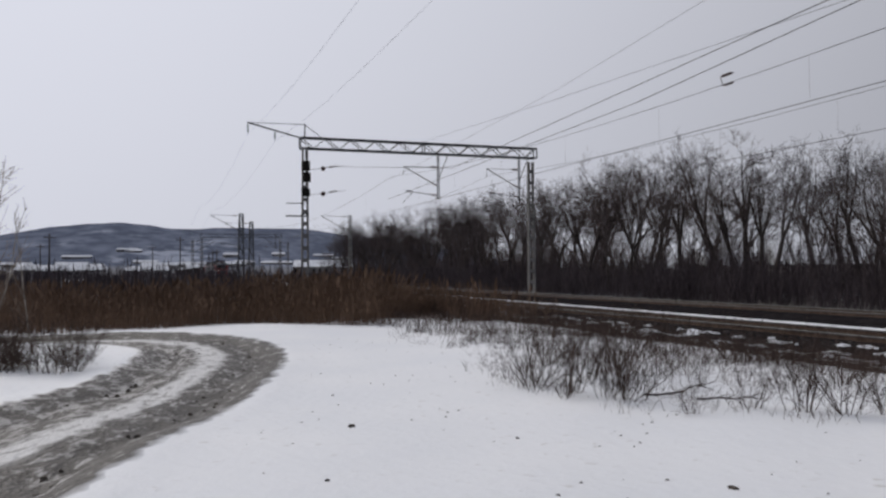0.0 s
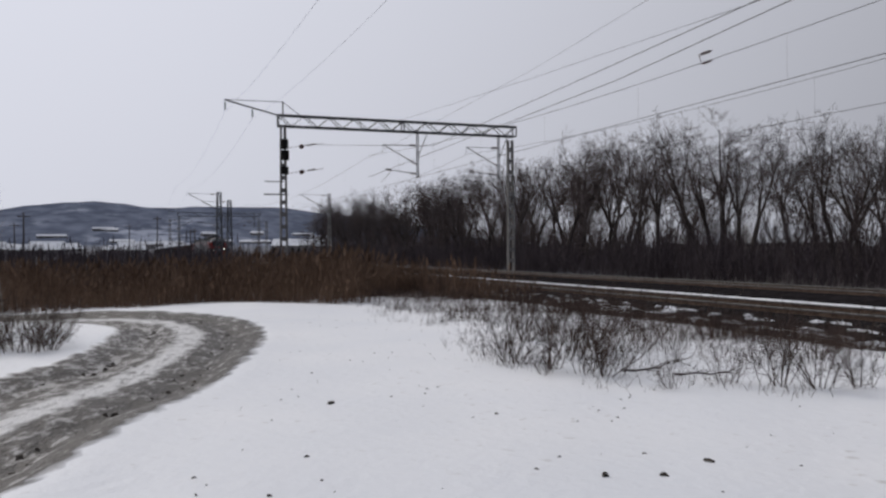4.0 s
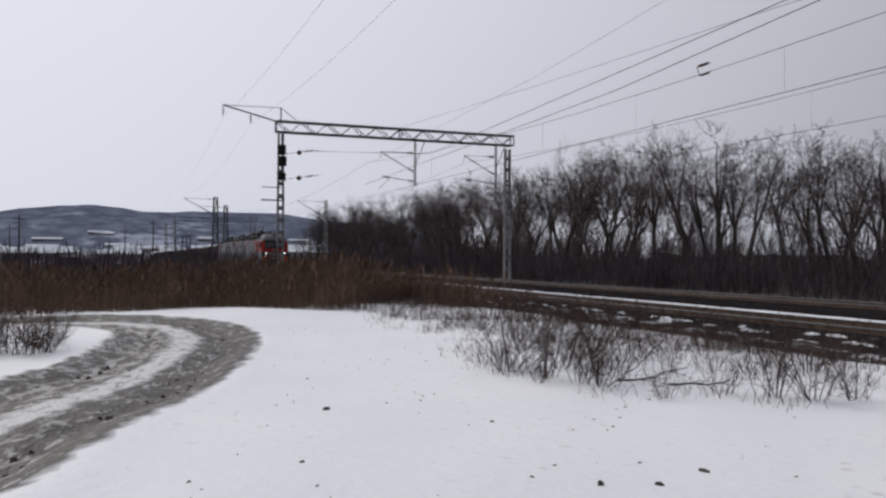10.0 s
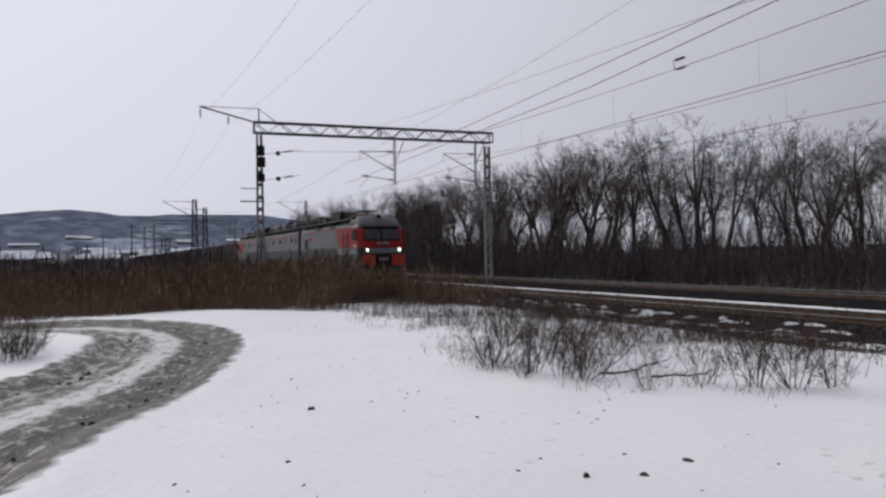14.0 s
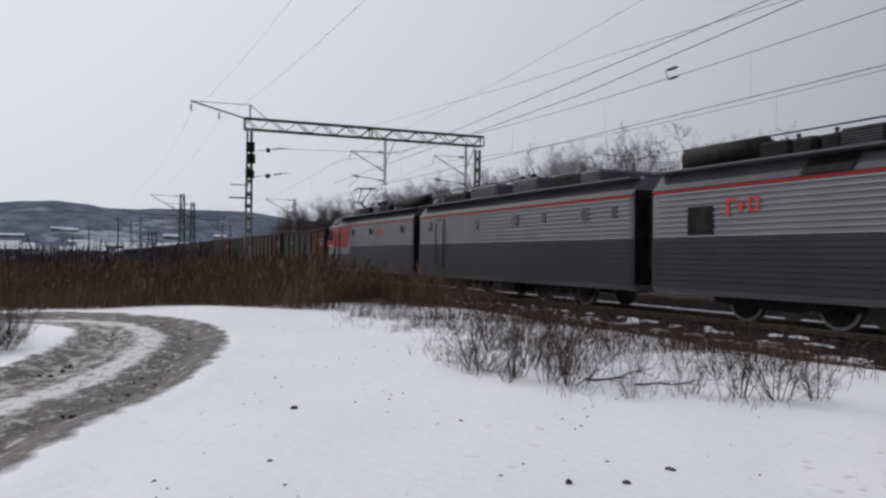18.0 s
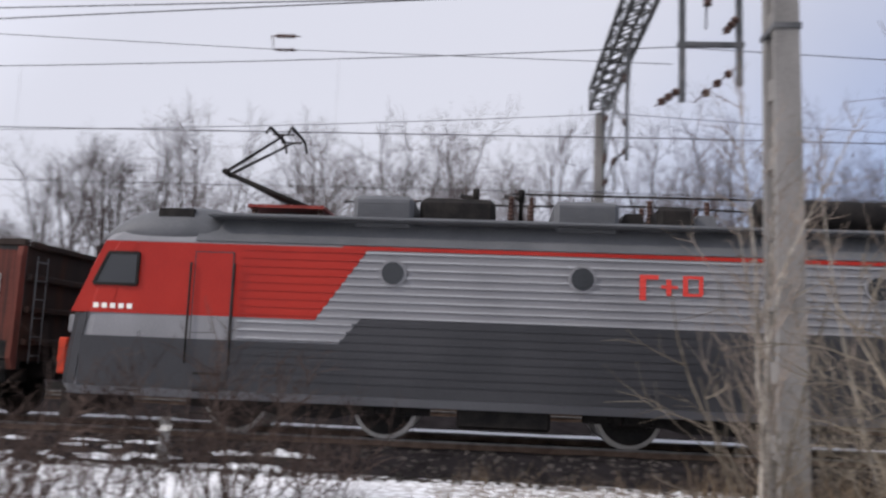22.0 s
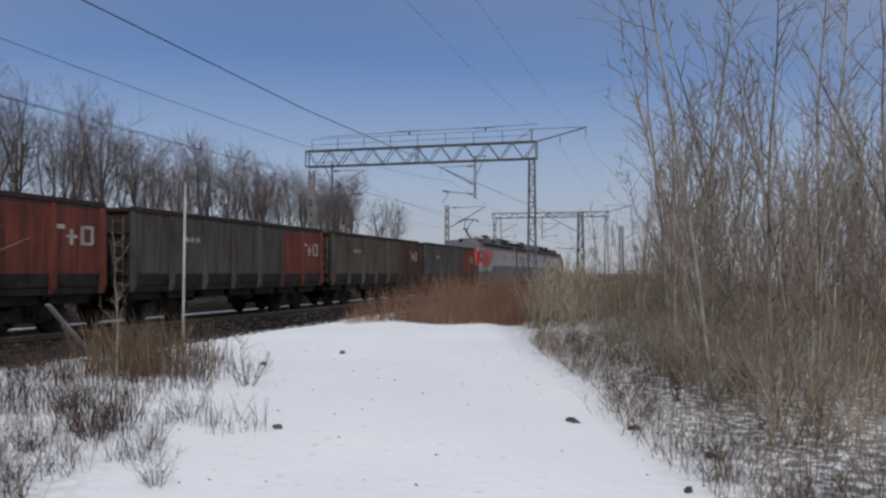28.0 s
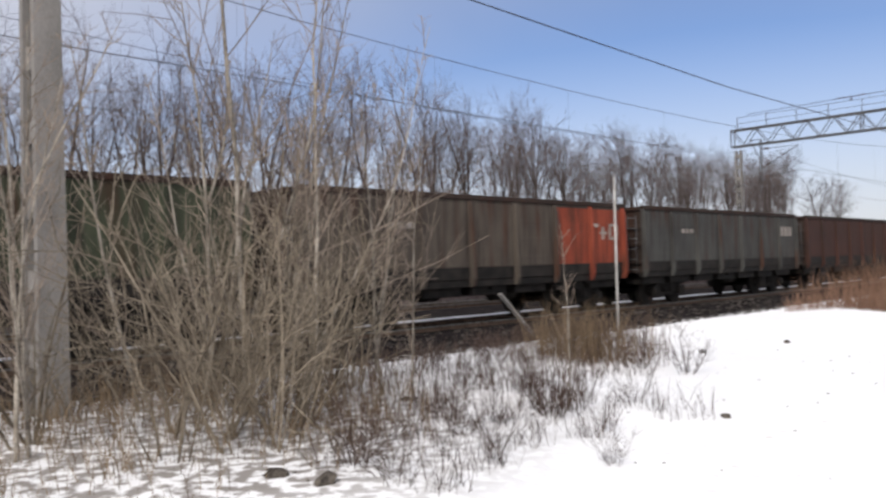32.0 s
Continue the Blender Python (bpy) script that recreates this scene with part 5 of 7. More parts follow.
def wagon(body, end_paint, mark):
    """Open-top wagon, 13.92 m between coupling planes; y = 0 is its front plane."""
    names = {"grey": "grey", "red": "faded red", "brown": "rusty brown", "rust": "orange-red", "green": "dark green", "olive": "grey-brown", "dark": "dark brown"}
    label = "open-top freight wagon, worn %s paint" % names[body] + (" with %s end panels" % names[end_paint] if end_paint != body else "")
    w = tagged(empty("open_wagon"), label, "wagon", "freight wagons of the train")
    y0, y1 = 0.56, 13.36
    p = WPAINT[body]
    for s in (-1, 1):
        part("side_wall", box(B(), s * 1.44 - 0.02, s * 1.44 + 0.02, y0, y1, 1.2, 3.3), p, w)
    for a in (y0 + 0.02, y1 - 0.06):
        part("end_wall", box(B(), -1.42, 1.42, a, a + 0.04, 1.2, 3.3), WPAINT["dark"], w)
    part("wagon_floor", box(B(), -1.42, 1.42, y0, y1, 1.14, 1.198), WPAINT["dark"], w)
    n = 7
    xs = [y0 + 0.08 + (y1 - y0 - 0.16) * k / n for k in range(n + 1)]
    for s in (-1, 1):
        for k in range(n):
            a, b = xs[k] + 0.1, xs[k + 1] - 0.1
            bm = B()
            line = [(1.458, 1.52), (1.477, 1.52)]
            for z in (1.75, 2.25, 2.75):
                line += [(1.477, z - 0.06), (1.4795, z - 0.04), (1.4795, z + 0.04), (1.477, z + 0.06)]
            line += [(1.477, 3.2), (1.458, 3.2)]
            loft(bm, [[(s * px, py, pz) for px, pz in line] for py in (a, b)])
            bmesh.ops.recalc_face_normals(bm, faces=bm.faces)
            part("side_panel", bm, WPAINT[end_paint] if k < 2 and end_paint != body else p, w)
        for k in range(n + 1):
            bm = B()
            y = xs[k]
            loft(bm, [[(s * 1.46, y - 0.09, z), (s * d, y - 0.05, z), (s * d, y + 0.05, z), (s * 1.46, y + 0.09, z)] for z, d in ((1.0, 1.52), (1.2, 1.6), (3.1, 1.56), (3.28, 1.5))])
            bmesh.ops.recalc_face_normals(bm, faces=bm.faces)
            part("side_post", bm, WPAINT[end_paint] if k < 2 and end_paint != body else p, w)
        bm = B()
        box(bm, s * 1.46 - 0.06, s * 1.46 + 0.09, y0, y1, 3.28, 3.42, 0.02)
        part("top_rail", bm, WPAINT["dark"], w)
        bm = B()
        box(bm, s * 1.4 - 0.05, s * 1.4 + 0.12, y0, y1, 0.98, 1.18, 0.02)
        part("sill", bm, M["steel_dark"], w)
        part("lower_sheet", box(B(), s * 1.466 - 0.006, s * 1.466 + 0.006, y0 + 0.02, y1 - 0.02, 1.19, 1.5), M["steel_dark"], w, "sooty black lower side sheet")
    for y, d in ((y0, -1), (y1, 1)):
        for z in (1.5, 2.1, 2.7, 3.32):
            part("end_rib", box(B(), -1.4, 1.4, min(y, y + d * 0.1), max(y, y + d * 0.1), z - 0.06, z + 0.06, 0.02), WPAINT["dark"], w)
        bm = B()
        for z in (1.25, 1.6, 1.95, 2.3, 2.65, 3.0):
            tube(bm, [(-1.3, y + d * 0.14, z), (-0.95, y + d * 0.14, z)], 0.014, 5)
        for x in (-1.3, -0.95):
            tube(bm, [(x, y + d * 0.14, 1.1), (x, y + d * 0.14, 3.1)], 0.014, 5)
        part("ladder", bm, M["truss"], w)
    for k in range(n):
        for s in (-1, 1):
            a = (xs[k] + xs[k + 1]) / 2
            part("discharge_hatch", box(B(), s * 0.9 - 0.35, s * 0.9 + 0.35, a - 0.7, a + 0.7, 0.74, 0.99, 0.02), M["steel_dark"], w)
    bm = B()
    box(bm, -0.28, 0.28, 0.5, 13.42, 0.82, 1.14)
    for y in (2.5, 6.9, 11.4):
        box(bm, -1.35, 1.35, y - 0.1, y + 0.1, 0.9, 1.14)
    part("underframe", bm, M["steel_dark"], w)
    bm = B()
    tube(bm, [(-0.75, 5.4, 0.72), (-0.75, 6.4, 0.72)], 0.17, 12)
    tube(bm, [(0.6, 7.2, 0.75), (0.6, 8.1, 0.75)], 0.2, 12)
    tube(bm, [(0.0, 1.2, 0.7), (0.0, 12.7, 0.7)], 0.025, 6)
    part("brake_gear", bm, M["steel_dark"], w)
    if mark:
        for s in (-1, 1):
            if mark == "bars":
                logo(w, "painted_mark", s * 1.49, xs[0] + (0.35 if s > 0 else 1.85), 2.25, 1.5, 0.5, M["old_white"], "pale worn painted bar on the wagon side", s)
            else:
                for k in range(3):
                    bm = B()
                    side_panel(bm, xs[0] + 0.5 + k * 0.42, xs[0] + 0.8 + k * 0.42, 2.45, 2.85, s * 1.49, th=0.006)
                    part("painted_bar", bm, M["old_white"], w, "pale worn painted bar on the wagon side")
            for k in range(3):
                bm = B()
                side_panel(bm, xs[5] + 0.3 + k * 0.3, xs[5] + 0.5 + k * 0.3, 2.5, 2.65, s * 1.49, th=0.006)
                part("painted_bar", bm, M["old_white"], w, "pale worn painted bar on the wagon side")
    for a in (2.635, 11.285):
        bogie(w, a, 1.85, 0.475, 0.475, False)
    coupler(w, 0.02, 1)
    coupler(w, 13.9, -1)
    return w


LOCO = [loco_section(k) for k in ("lead", "booster", "tail")]
KINDS = [("grey", "red", "bars"), ("olive", "brown", "bars"), ("grey", "red", "bars"), ("grey", "red", "bars"), ("brown", "brown", ""), ("grey", "grey", "letters"), ("olive", "rust", "bars"), ("green", "green", ""),
         ("grey", "grey", "letters"), ("brown", "brown", "bars"), ("dark", "dark", "")]
WAGONS = [wagon(*k) for k in KINDS]
more = random.Random(12)
while len(WAGONS) < 28:
    WAGONS.append(copy_thing(WAGONS[more.randrange(3, 11)], pose(0, 0, 0)))

# ---- overhead line: portal gantries, masts, wires ----
X_NEAR, X_FAR = 10.1, 27.75
Y_A, Y_M, Y_B = 57.5, -3.45, -59.4


def ladder_post(parent, x, y, h, z0=-0.4, base=(0.56, 0.34), top=(0.4, 0.26)):
    """Concrete post made of two chords tied by short rungs, tapering upwards."""
    bm = B()
    for s in (-1, 1):
        rings = []
        for t in (0.0, 0.5, 1.0):
            w, d = lerp(base[0], top[0], t), lerp(base[1], top[1], t)
            xo = s * (w / 2 - 0.055)
            z = z0 + t * (h - z0)
            rings.append([(x + xo - 0.055, y - d / 2, z), (x + xo + 0.055, y - d / 2, z), (x + xo + 0.055, y + d / 2, z), (x + xo - 0.055, y + d / 2, z)])
        loft(bm, rings)
    post = part("post", bm, M["concrete"], parent, "tapered concrete ladder post")
    z = z0 + 1.1
    while z < h - 0.2:
        bm = B()
        t = (z - z0) / (h - z0)
        w, d = lerp(base[0], top[0], t), lerp(base[1], top[1], t)
        box(bm, x - w / 2 + 0.1, x + w / 2 - 0.1, y - d / 2 + 0.03, y + d / 2 - 0.03, z - 0.13, z + 0.13)
        part("rung", bm, M["concrete"], post)
        z += 0.86
    bm = B()
    box(bm, x - 0.5, x + 0.5, y - 0.4, y + 0.4, z0 - 0.4, z0 + 0.2, 0.04)
    part("footing", bm, M["concrete"], post)
    bm = B()
    for zz in (h * 0.55, h * 0.72):
        t = (zz - z0) / (h - z0)
        w, d = lerp(base[0], top[0], t) + 0.04, lerp(base[1], top[1], t) + 0.04
        box(bm, x - w / 2, x + w / 2, y - d / 2, y + d / 2, zz, zz + 0.07)
    part("clamp", bm, M["truss"], post)
    return post


def lattice_post(parent, x, y, h, w0=0.62, w1=0.4, z0=-0.4, bar=1.0):
    """Steel lattice mast with four angle legs."""
    bm = B()
    for sx in (-1, 1):
        for sy in (-1, 1):
            beam(bm, (x + sx * w0 / 2, y + sy * w0 / 2, z0), (x + sx * w1 / 2, y + sy * w1 / 2, h), 0.07 * bar)
    n = int(h / 0.75)
    for k in range(n):
        za, zb = z0 + (h - z0) * k / n, z0 + (h - z0) * (k + 1) / n
        wa, wb = lerp(w0, w1, k / n) / 2, lerp(w0, w1, (k + 1) / n) / 2
        s = 1 if k % 2 else -1
        for sy in (-1, 1):
            beam(bm, (x - s * wa, y + sy * wa, za), (x + s * wb, y + sy * wb, zb), 0.04 * bar)
            beam(bm, (x - wb, y + sy * wb, zb), (x + wb, y + sy * wb, zb), 0.04 * bar)
            beam(bm, (x + sy * wa, y - s * wa, za), (x + sy * wb, y + s * wb, zb), 0.04 * bar)
    return part("mast", bm, M["truss"], parent, "steel lattice mast")


def string(bm, p, q, r=0.075, n=4):
    """A string of insulator discs between p and q."""
    p, q = Vector(p), Vector(q)
    tube(bm, [p, q], 0.016, 5)
    for k in range(n):
        disc(bm, p.lerp(q, 0.25 + 0.5 * k / max(1, n - 1)), q - p, r, 0.07, 9)


def cantilever(parent, x, y, z_low, xw, d):
    """Hanger post with a swivel cantilever; xw: where its wire runs; d: which way from the hanger it reaches."""
    bm = B()
    for s in (-0.06, 0.06):
        beam(bm, (x + s, y, 10.35), (x + s, y, z_low), 0.055, 0.07)
    beam(bm, (x + 0.0, y, 10.35), (x - d * 0.85, y, 10.35), 0.05)
    beam(bm, (x - d * 0.8, y, 10.35), (x - d * 0.05, y, z_low + 1.6), 0.05)
    hang = part("hanger", bm, M["truss"], parent, "steel hanger post")
    bm = B()
    tube(bm, [(x + d * 0.35, y, z_low + 1.15), (x + d * 2.7, y, z_low + 2.4)], 0.035, 7)
    tube(bm, [(x + d * 0.6, y, z_low + 2.42), (x + d * 2.7, y, z_low + 2.4)], 0.02, 6)
    tube(bm, [(x + d * 0.5, y, z_low + 0.35), (x + d * 2.6, y, z_low + 0.6)], 0.03, 6)
    tube(bm, [(x + d * 2.0, y, z_low + 0.52), (xw, y, z_low - 0.35)], 0.018, 6)
    tube(bm, [(x + d * 2.65, y, z_low + 2.38), (x + d * 2.75, y, z_low + 1.75)], 0.016, 5)
    part("cantilever_arm", bm, M["truss"], hang)
    for a, za, b, zb, n in ((0.05, 1.0, 0.6, 1.28, 3), (0.05, 2.42, 0.7, 2.42, 4), (0.05, 0.3, 0.6, 0.36, 3), (2.0, 0.53, 2.5, 0.58, 3)):
        bm = B()
        string(bm, (x + d * a, y, z_low + za), (x + d * b, y, z_low + zb), 0.08, n)
        part("insulator", bm, M["insulator"], hang)


def gantry(y, label, h=10.35, top=11.1, lattice_near=False, rail=False, hangers=((20.1, 6.95, 17.3, -1), (26.75, 7.0, 24.2, -1)), arm=True, pots=True):
    g = tagged(empty("catenary_gantry", pose(0, 0, 0)), label, "gantry", "railway portal gantries")
    if lattice_near:
        lattice_post(g, X_NEAR, y, h)
    else:
        ladder_post(g, X_NEAR, y, h)
    ladder_post(g, X_FAR, y, h - 0.3, top=(0.46, 0.3))
    # cross truss
    bm = B()
    x0, x1, w = X_NEAR - 0.35, X_FAR + 0.4, 0.3
    for sy in (-w, w):
        for z in (h, top):
            beam(bm, (x0, y + sy, z), (x1, y + sy, z), 0.1)
    chord = part("truss_chord", bm, M["truss"], g)
    n = 20
    bars = []
    for k in range(n):
        xa, xb = lerp(x0, x1, k / n), lerp(x0, x1, (k + 1) / n)
        za, zb = (h, top) if k % 2 else (top, h)
        for sy in (-w, w):
            bars.append(((xa, y + sy, za), (xb, y + sy, zb), 0.05))
        for z in (h, top):
            bars.append(((xa, y - w, z), (xb, y + w, z), 0.04))
            bars.append(((xb, y - w, z), (xb, y + w, z), 0.04))
    for xa in (x0, (x0 + x1) / 2, x1):
        for sy in (-w, w):
            bars.append(((xa, y + sy, h), (xa, y + sy, top), 0.07))
    if abs(y) < 70:
        for p, q, t in bars:
            part("lacing_bar", beam(B(), p, q, t), M["truss"], chord)
    else:
        bm = B()
        for p, q, t in bars:
            beam(bm, p, q, t)
        part("truss_lacing", bm, M["truss"], chord)
    for hx, zl, xw, d in hangers:
        cantilever(g, hx, y, zl, xw, d)
    if arm:
        bm = B()
        beam(bm, (x0, y, top), (X_NEAR - 4.0, y, top + 0.9), 0.09)
        beam(bm, (X_NEAR - 4.0, y, top + 0.9), (X_NEAR, y, top + 0.95), 0.04)
        beam(bm, (X_NEAR, y, top - 0.1), (X_NEAR, y, top + 1.0), 0.08)
        beam(bm, (X_NEAR, y, top + 0.95), (X_NEAR + 1.3, y, top), 0.04)
        a = part("bracket", bm, M["truss"], g, "slanted outrigger bracket for feeder wires")
        bm = B()
        string(bm, (X_NEAR - 3.95, y, top + 0.85), (X_NEAR - 3.95, y, top + 0.1), 0.07, 4)
        string(bm, (X_NEAR - 2.1, y, top + 0.4), (X_NEAR - 2.1, y, top - 0.3), 0.07, 4)
        part("insulator", bm, M["glass_disc"], a)
    if pots:
        for dx, z0, z1 in ((0.0, 0.95, 1.55), (0.05, 1.75, 2.3), (0.0, 2.9, 3.35)):
            stack = part("weight_hanger", beam(B(), (X_NEAR + dx, y - 0.34, h - 0.2), (X_NEAR + dx, y - 0.34, h - z1), 0.04), M["steel_dark"], g)
            z = z0
            while z < z1:
                part("tension_weight", disc(B(), (X_NEAR + dx, y - 0.34, h - z - 0.06), (0, 0, 1), 0.3, 0.11, 14), M["steel_dark"], stack, "round dark cast tension weight")
                z += 0.135
        part("cross_arm", beam(B(), (X_NEAR - 1.35, y, h - 4.8), (X_NEAR + 0.3, y, h - 4.8), 0.09), M["steel_dark"], g)
        part("cross_arm", beam(B(), (X_NEAR - 1.3, y, h - 3.9), (X_NEAR, y, h - 3.9), 0.06), M["steel_dark"], g)
        bm = B()
        for zz in (h - 1.5, h - 3.3):
            tube(bm, [(X_NEAR + 0.3, y, zz), (X_NEAR + 3.0, y + 0.4, zz + 0.45)], 0.015, 5)
            string(bm, (X_NEAR + 1.6, y, zz + 0.2), (X_NEAR + 2.4, y, zz + 0.36), 0.07, 4)
            disc(bm, (X_NEAR + 1.3, y, zz + 0.12), (0, 1, 0), 0.17, 0.1, 12)
        part("anchor_string", bm, M["insulator"], g)
    if rail:
        bm = B()
        for k in range(9):
            xx = lerp(X_NEAR, X_FAR, k / 8)
            beam(bm, (xx, y, top), (xx, y, top + 0.95), 0.04)
        beam(bm, (X_NEAR, y, top + 0.5), (X_FAR, y, top + 0.5), 0.03)
        beam(bm, (X_NEAR, y, top + 0.95), (X_FAR, y, top + 0.95), 0.03)
        r = part("handrail", bm, M["truss"], g)
        bm = B()
        for xx in (X_NEAR + 3.5, X_NEAR + 9.5):
            insulator(bm, xx, y, top + 0.95, 0.3, 0.09)
            string(bm, (xx - 1.0, y, top + 1.25), (xx, y, top + 1.2), 0.06, 3)
            string(bm, (xx, y, top + 1.2), (xx + 1.0, y, top + 1.25), 0.06, 3)
        part("insulator", bm, M["insulator"], r)
        bm = B()
        tube(bm, [(X_NEAR - 0.5, y, top + 1.32), (X_NEAR + 4, y, top + 1.22), (X_NEAR + 9, y, top + 1.22), (X_FAR - 0.8, y, top + 1.1)], 0.02, 5)
        part("jumper_wire", bm, M["wire"], r)
    return g


gantry(Y_A, "portal gantry of concrete posts and steel truss over the tracks")
middle = gantry(Y_M, "portal gantry with weathered concrete ladder posts beside tall shrubs", hangers=((21.9, 7.0, 24.1, 1), (26.6, 7.0, 24.2, -1)), pots=False)


def hanging_frame(parent, x, ya, yb):
    """Pair of hanger posts joined by bars under the truss, with tie strings."""
    bm = B()
    beam(bm, (x, ya, 11.05), (x, ya, 6.9), 0.1, 0.12)
    beam(bm, (x, yb, 11.05), (x, yb, 7.25), 0.1, 0.12)
    for z in (8.12, 10.3, 11.0):
        beam(bm, (x, ya + 0.1, z), (x, yb - 0.1, z), 0.09, 0.1)
    beam(bm, (x, Y_M - 0.3, 11.05), (x, yb, 11.05), 0.09)
    beam(bm, (x, lerp(ya, yb, 0.45), 11.0), (x, lerp(ya, yb, 0.42), 8.45), 0.035)
    beam(bm, (x, lerp(ya, yb, 0.55), 10.4), (x, lerp(ya, yb, 0.8), 9.4), 0.03)
    f = part("hanging_frame", bm, M["truss"], parent, "ladder-like steel frame hung under the truss")
    for p, q in (((x, yb, 7.7), (x - 0.6, ya - 0.1, 6.7)), ((x, yb, 8.75), (x - 0.1, yb + 0.35, 8.3)), ((x, ya, 9.2), (x - 0.3, ya + 0.5, 9.1)), ((x, ya, 7.2), (x - 0.3, ya + 0.6, 6.7)), ((x, lerp(ya, yb, 0.45), 9.3), (x, lerp(ya, yb, 0.45), 8.9))):
        bm = B()
        string(bm, p, q, 0.085, 3)
        part("insulator", bm, M["insulator"], f)


hanging_frame(middle, 16.5, -3.7, -4.85)
gantry(Y_B, "portal gantry with lattice mast and railed steel truss", top=11.25, h=10.0, lattice_near=True, rail=True, hangers=((14.4, 7.2, 17.0, 1), (26.0, 7.2, 23.6, -1)), pots=False)
gantry(192.0, "distant portal gantry of concrete posts and steel truss", h=9.6, top=10.4, pots=False)
gantry(-128.0, "distant portal gantry over the tracks", lattice_near=True, pots=False)


def line_mast(x, y, h, d, label, lattice=False):
    m = tagged(empty("line_mast"), label, "mast", "single catenary masts")
    if lattice:
        lattice_post(m, x, y, h, 0.9, 0.5, bar=2.3)
    else:
        ladder_post(m, x, y, h)
    bm = B()
    tube(bm, [(x, y, h - 2.6), (x + d * 4.2, y, h - 0.3)], 0.05, 6)
    tube(bm, [(x, y, h - 0.3), (x + d * 4.4, y, h - 0.2)], 0.03, 6)
    tube(bm, [(x, y, h - 4.6), (x + d * 3.0, y, h - 4.3)], 0.04, 6)
    part("bracket", bm, M["truss"], m)
    bm = B()
    string(bm, (x + d * 1.0, y, h - 2.05), (x + d * 1.7, y, h - 1.65), 0.1, 3)
    string(bm, (x + d * 0.6, y, h - 0.28), (x + d * 1.2, y, h - 0.27), 0.1, 3)
    part("insulator", bm, M["insulator"], m)
    return m


line_mast(27.7, 119.5, 10.1, -1, "concrete catenary mast with slanted bracket")
line_mast(11.9, 121.0, 10.1, -1, "tall lattice mast with long brackets", True)
line_mast(15.2, 138.0, 10.0, -1, "lattice mast beside the tracks", True)
line_mast(27.7, 180.0, 8.2, -1, "distant concrete catenary mast")
line_mast(7.0, 165.0, 8.0, 1, "distant concrete catenary mast")
line_mast(24.0, -86.0, 9.0, -1, "concrete catenary mast between the tracks")
line_mast(11.0, -100.0, 9.0, 1, "lattice mast with several cross arms", True)
line_mast(9.2, -150.0, 10.0, -1, "distant lattice mast beside the railway", True)


def wire(name, pts, r, label, sag=0.0, n=14, group="overhead wires"):
    """A hanging wire through supports; sag in the middle of each span."""
    bm = B()
    line = []
    for p, q in zip(pts, pts[1:]):
        p, q = Vector(p), Vector(q)
        for k in range(n):
            t = k / n
            c = p.lerp(q, t)
            c.z -= sag * 4 * t * (1 - t) * ((q - p).length / 61) ** 2
            line.append(c)
    line.append(Vector(pts[-1]))
    tube(bm, line, r, 5)
    return tagged(obj(name, bm, M["wire"]), label, "wire", group)


SUPPORTS = [320, 256, 192.0, 124.0, Y_A, Y_M, Y_B, -128.0, -190, -260]


def catenary(xs, zc, zms, sag, label):
    pts_c = [(x, y, zc) for x, y in zip(xs, SUPPORTS)]
    pts_m = [(x, y, zm) for x, y, zm in zip(xs, SUPPORTS, zms)]
    wire("contact_wire", pts_c, 0.011, "bare copper contact wire over " + label, 0.05)
    wire("messenger_wire", pts_m, 0.01, "sagging messenger wire over " + label, sag)
    bm = B()
    for i in range(3, 7):
        for k in range(1, 9):
            t = k / 9
            y = lerp(SUPPORTS[i], SUPPORTS[i + 1], t)
            x = lerp(xs[i], xs[i + 1], t)
            z = lerp(zms[i], zms[i + 1], t) - sag * 4 * t * (1 - t) * (abs(SUPPORTS[i] - SUPPORTS[i + 1]) / 61) ** 2
            tube(bm, [(x, y, zc), (x, y, z)], 0.0025, 4)
    tagged(obj("droppers", bm, M["wire"]), "thin dropper wires under the messenger wire over " + label, "wire", kind="stuff")


catenary([16.4, 16.1, 16.4, 16.1, 16.45, 16.1, 16.4, 16.1, 16.4, 16.2], 6.02, [8.55] * 5 + [7.9] + [8.55] * 4, 1.05, "the near track")
catenary([24.2, 23.9, 24.2, 23.9, 24.3, 23.9, 24.3, 23.9, 24.2, 24.0], 6.5, [8.9] * 10, 1.0, "the far track")
for x, z in ((6.15, 11.2), (8.0, 10.8)):
    wire("feeder_wire", [(x, y, z) for y in SUPPORTS], 0.005, "thin sagging feeder wire on outrigger brackets", 1.0)
wire("anchor_wire", [(11.6, Y_A, 9.1), (16.3, 44.0, 7.55), (16.25, 16.0, 8.45), (16.25, Y_M, 9.1)], 0.014, "dark anchored wire rising towards the gantry", 0.0, 3)
wire("anchor_wire", [(16.25, Y_A, 6.9), (16.25, 25.0, 7.55), (16.25, 5.3, 8.7), (16.25, Y_M, 9.2)], 0.014, "dark anchored wire rising along the near track", 0.0, 3)
wire("anchor_wire", [(16.25, Y_A, 10.3), (16.25, 30.8, 8.9), (16.25, 5.0, 7.8), (16.25, Y_M, 7.6)], 0.008, "thin wire sloping down from the truss", 0.0, 3)
wire("anchor_wire", [(16.25, Y_A, 8.3), (16.25, 31.1, 9.3), (16.25, 4.0, 11.2)], 0.006, "very thin wire rising over the tracks", 0.0, 3)
wire("stay_wire", [(16.25, Y_M, 9.85), (16.25, -11.3, 9.54), (16.25, -34.0, 9.05), (16.25, Y_B, 9.2), (16.25, -128, 9.8)], 0.022, "thick dark doubled wire over the near track", 0.0, 3)


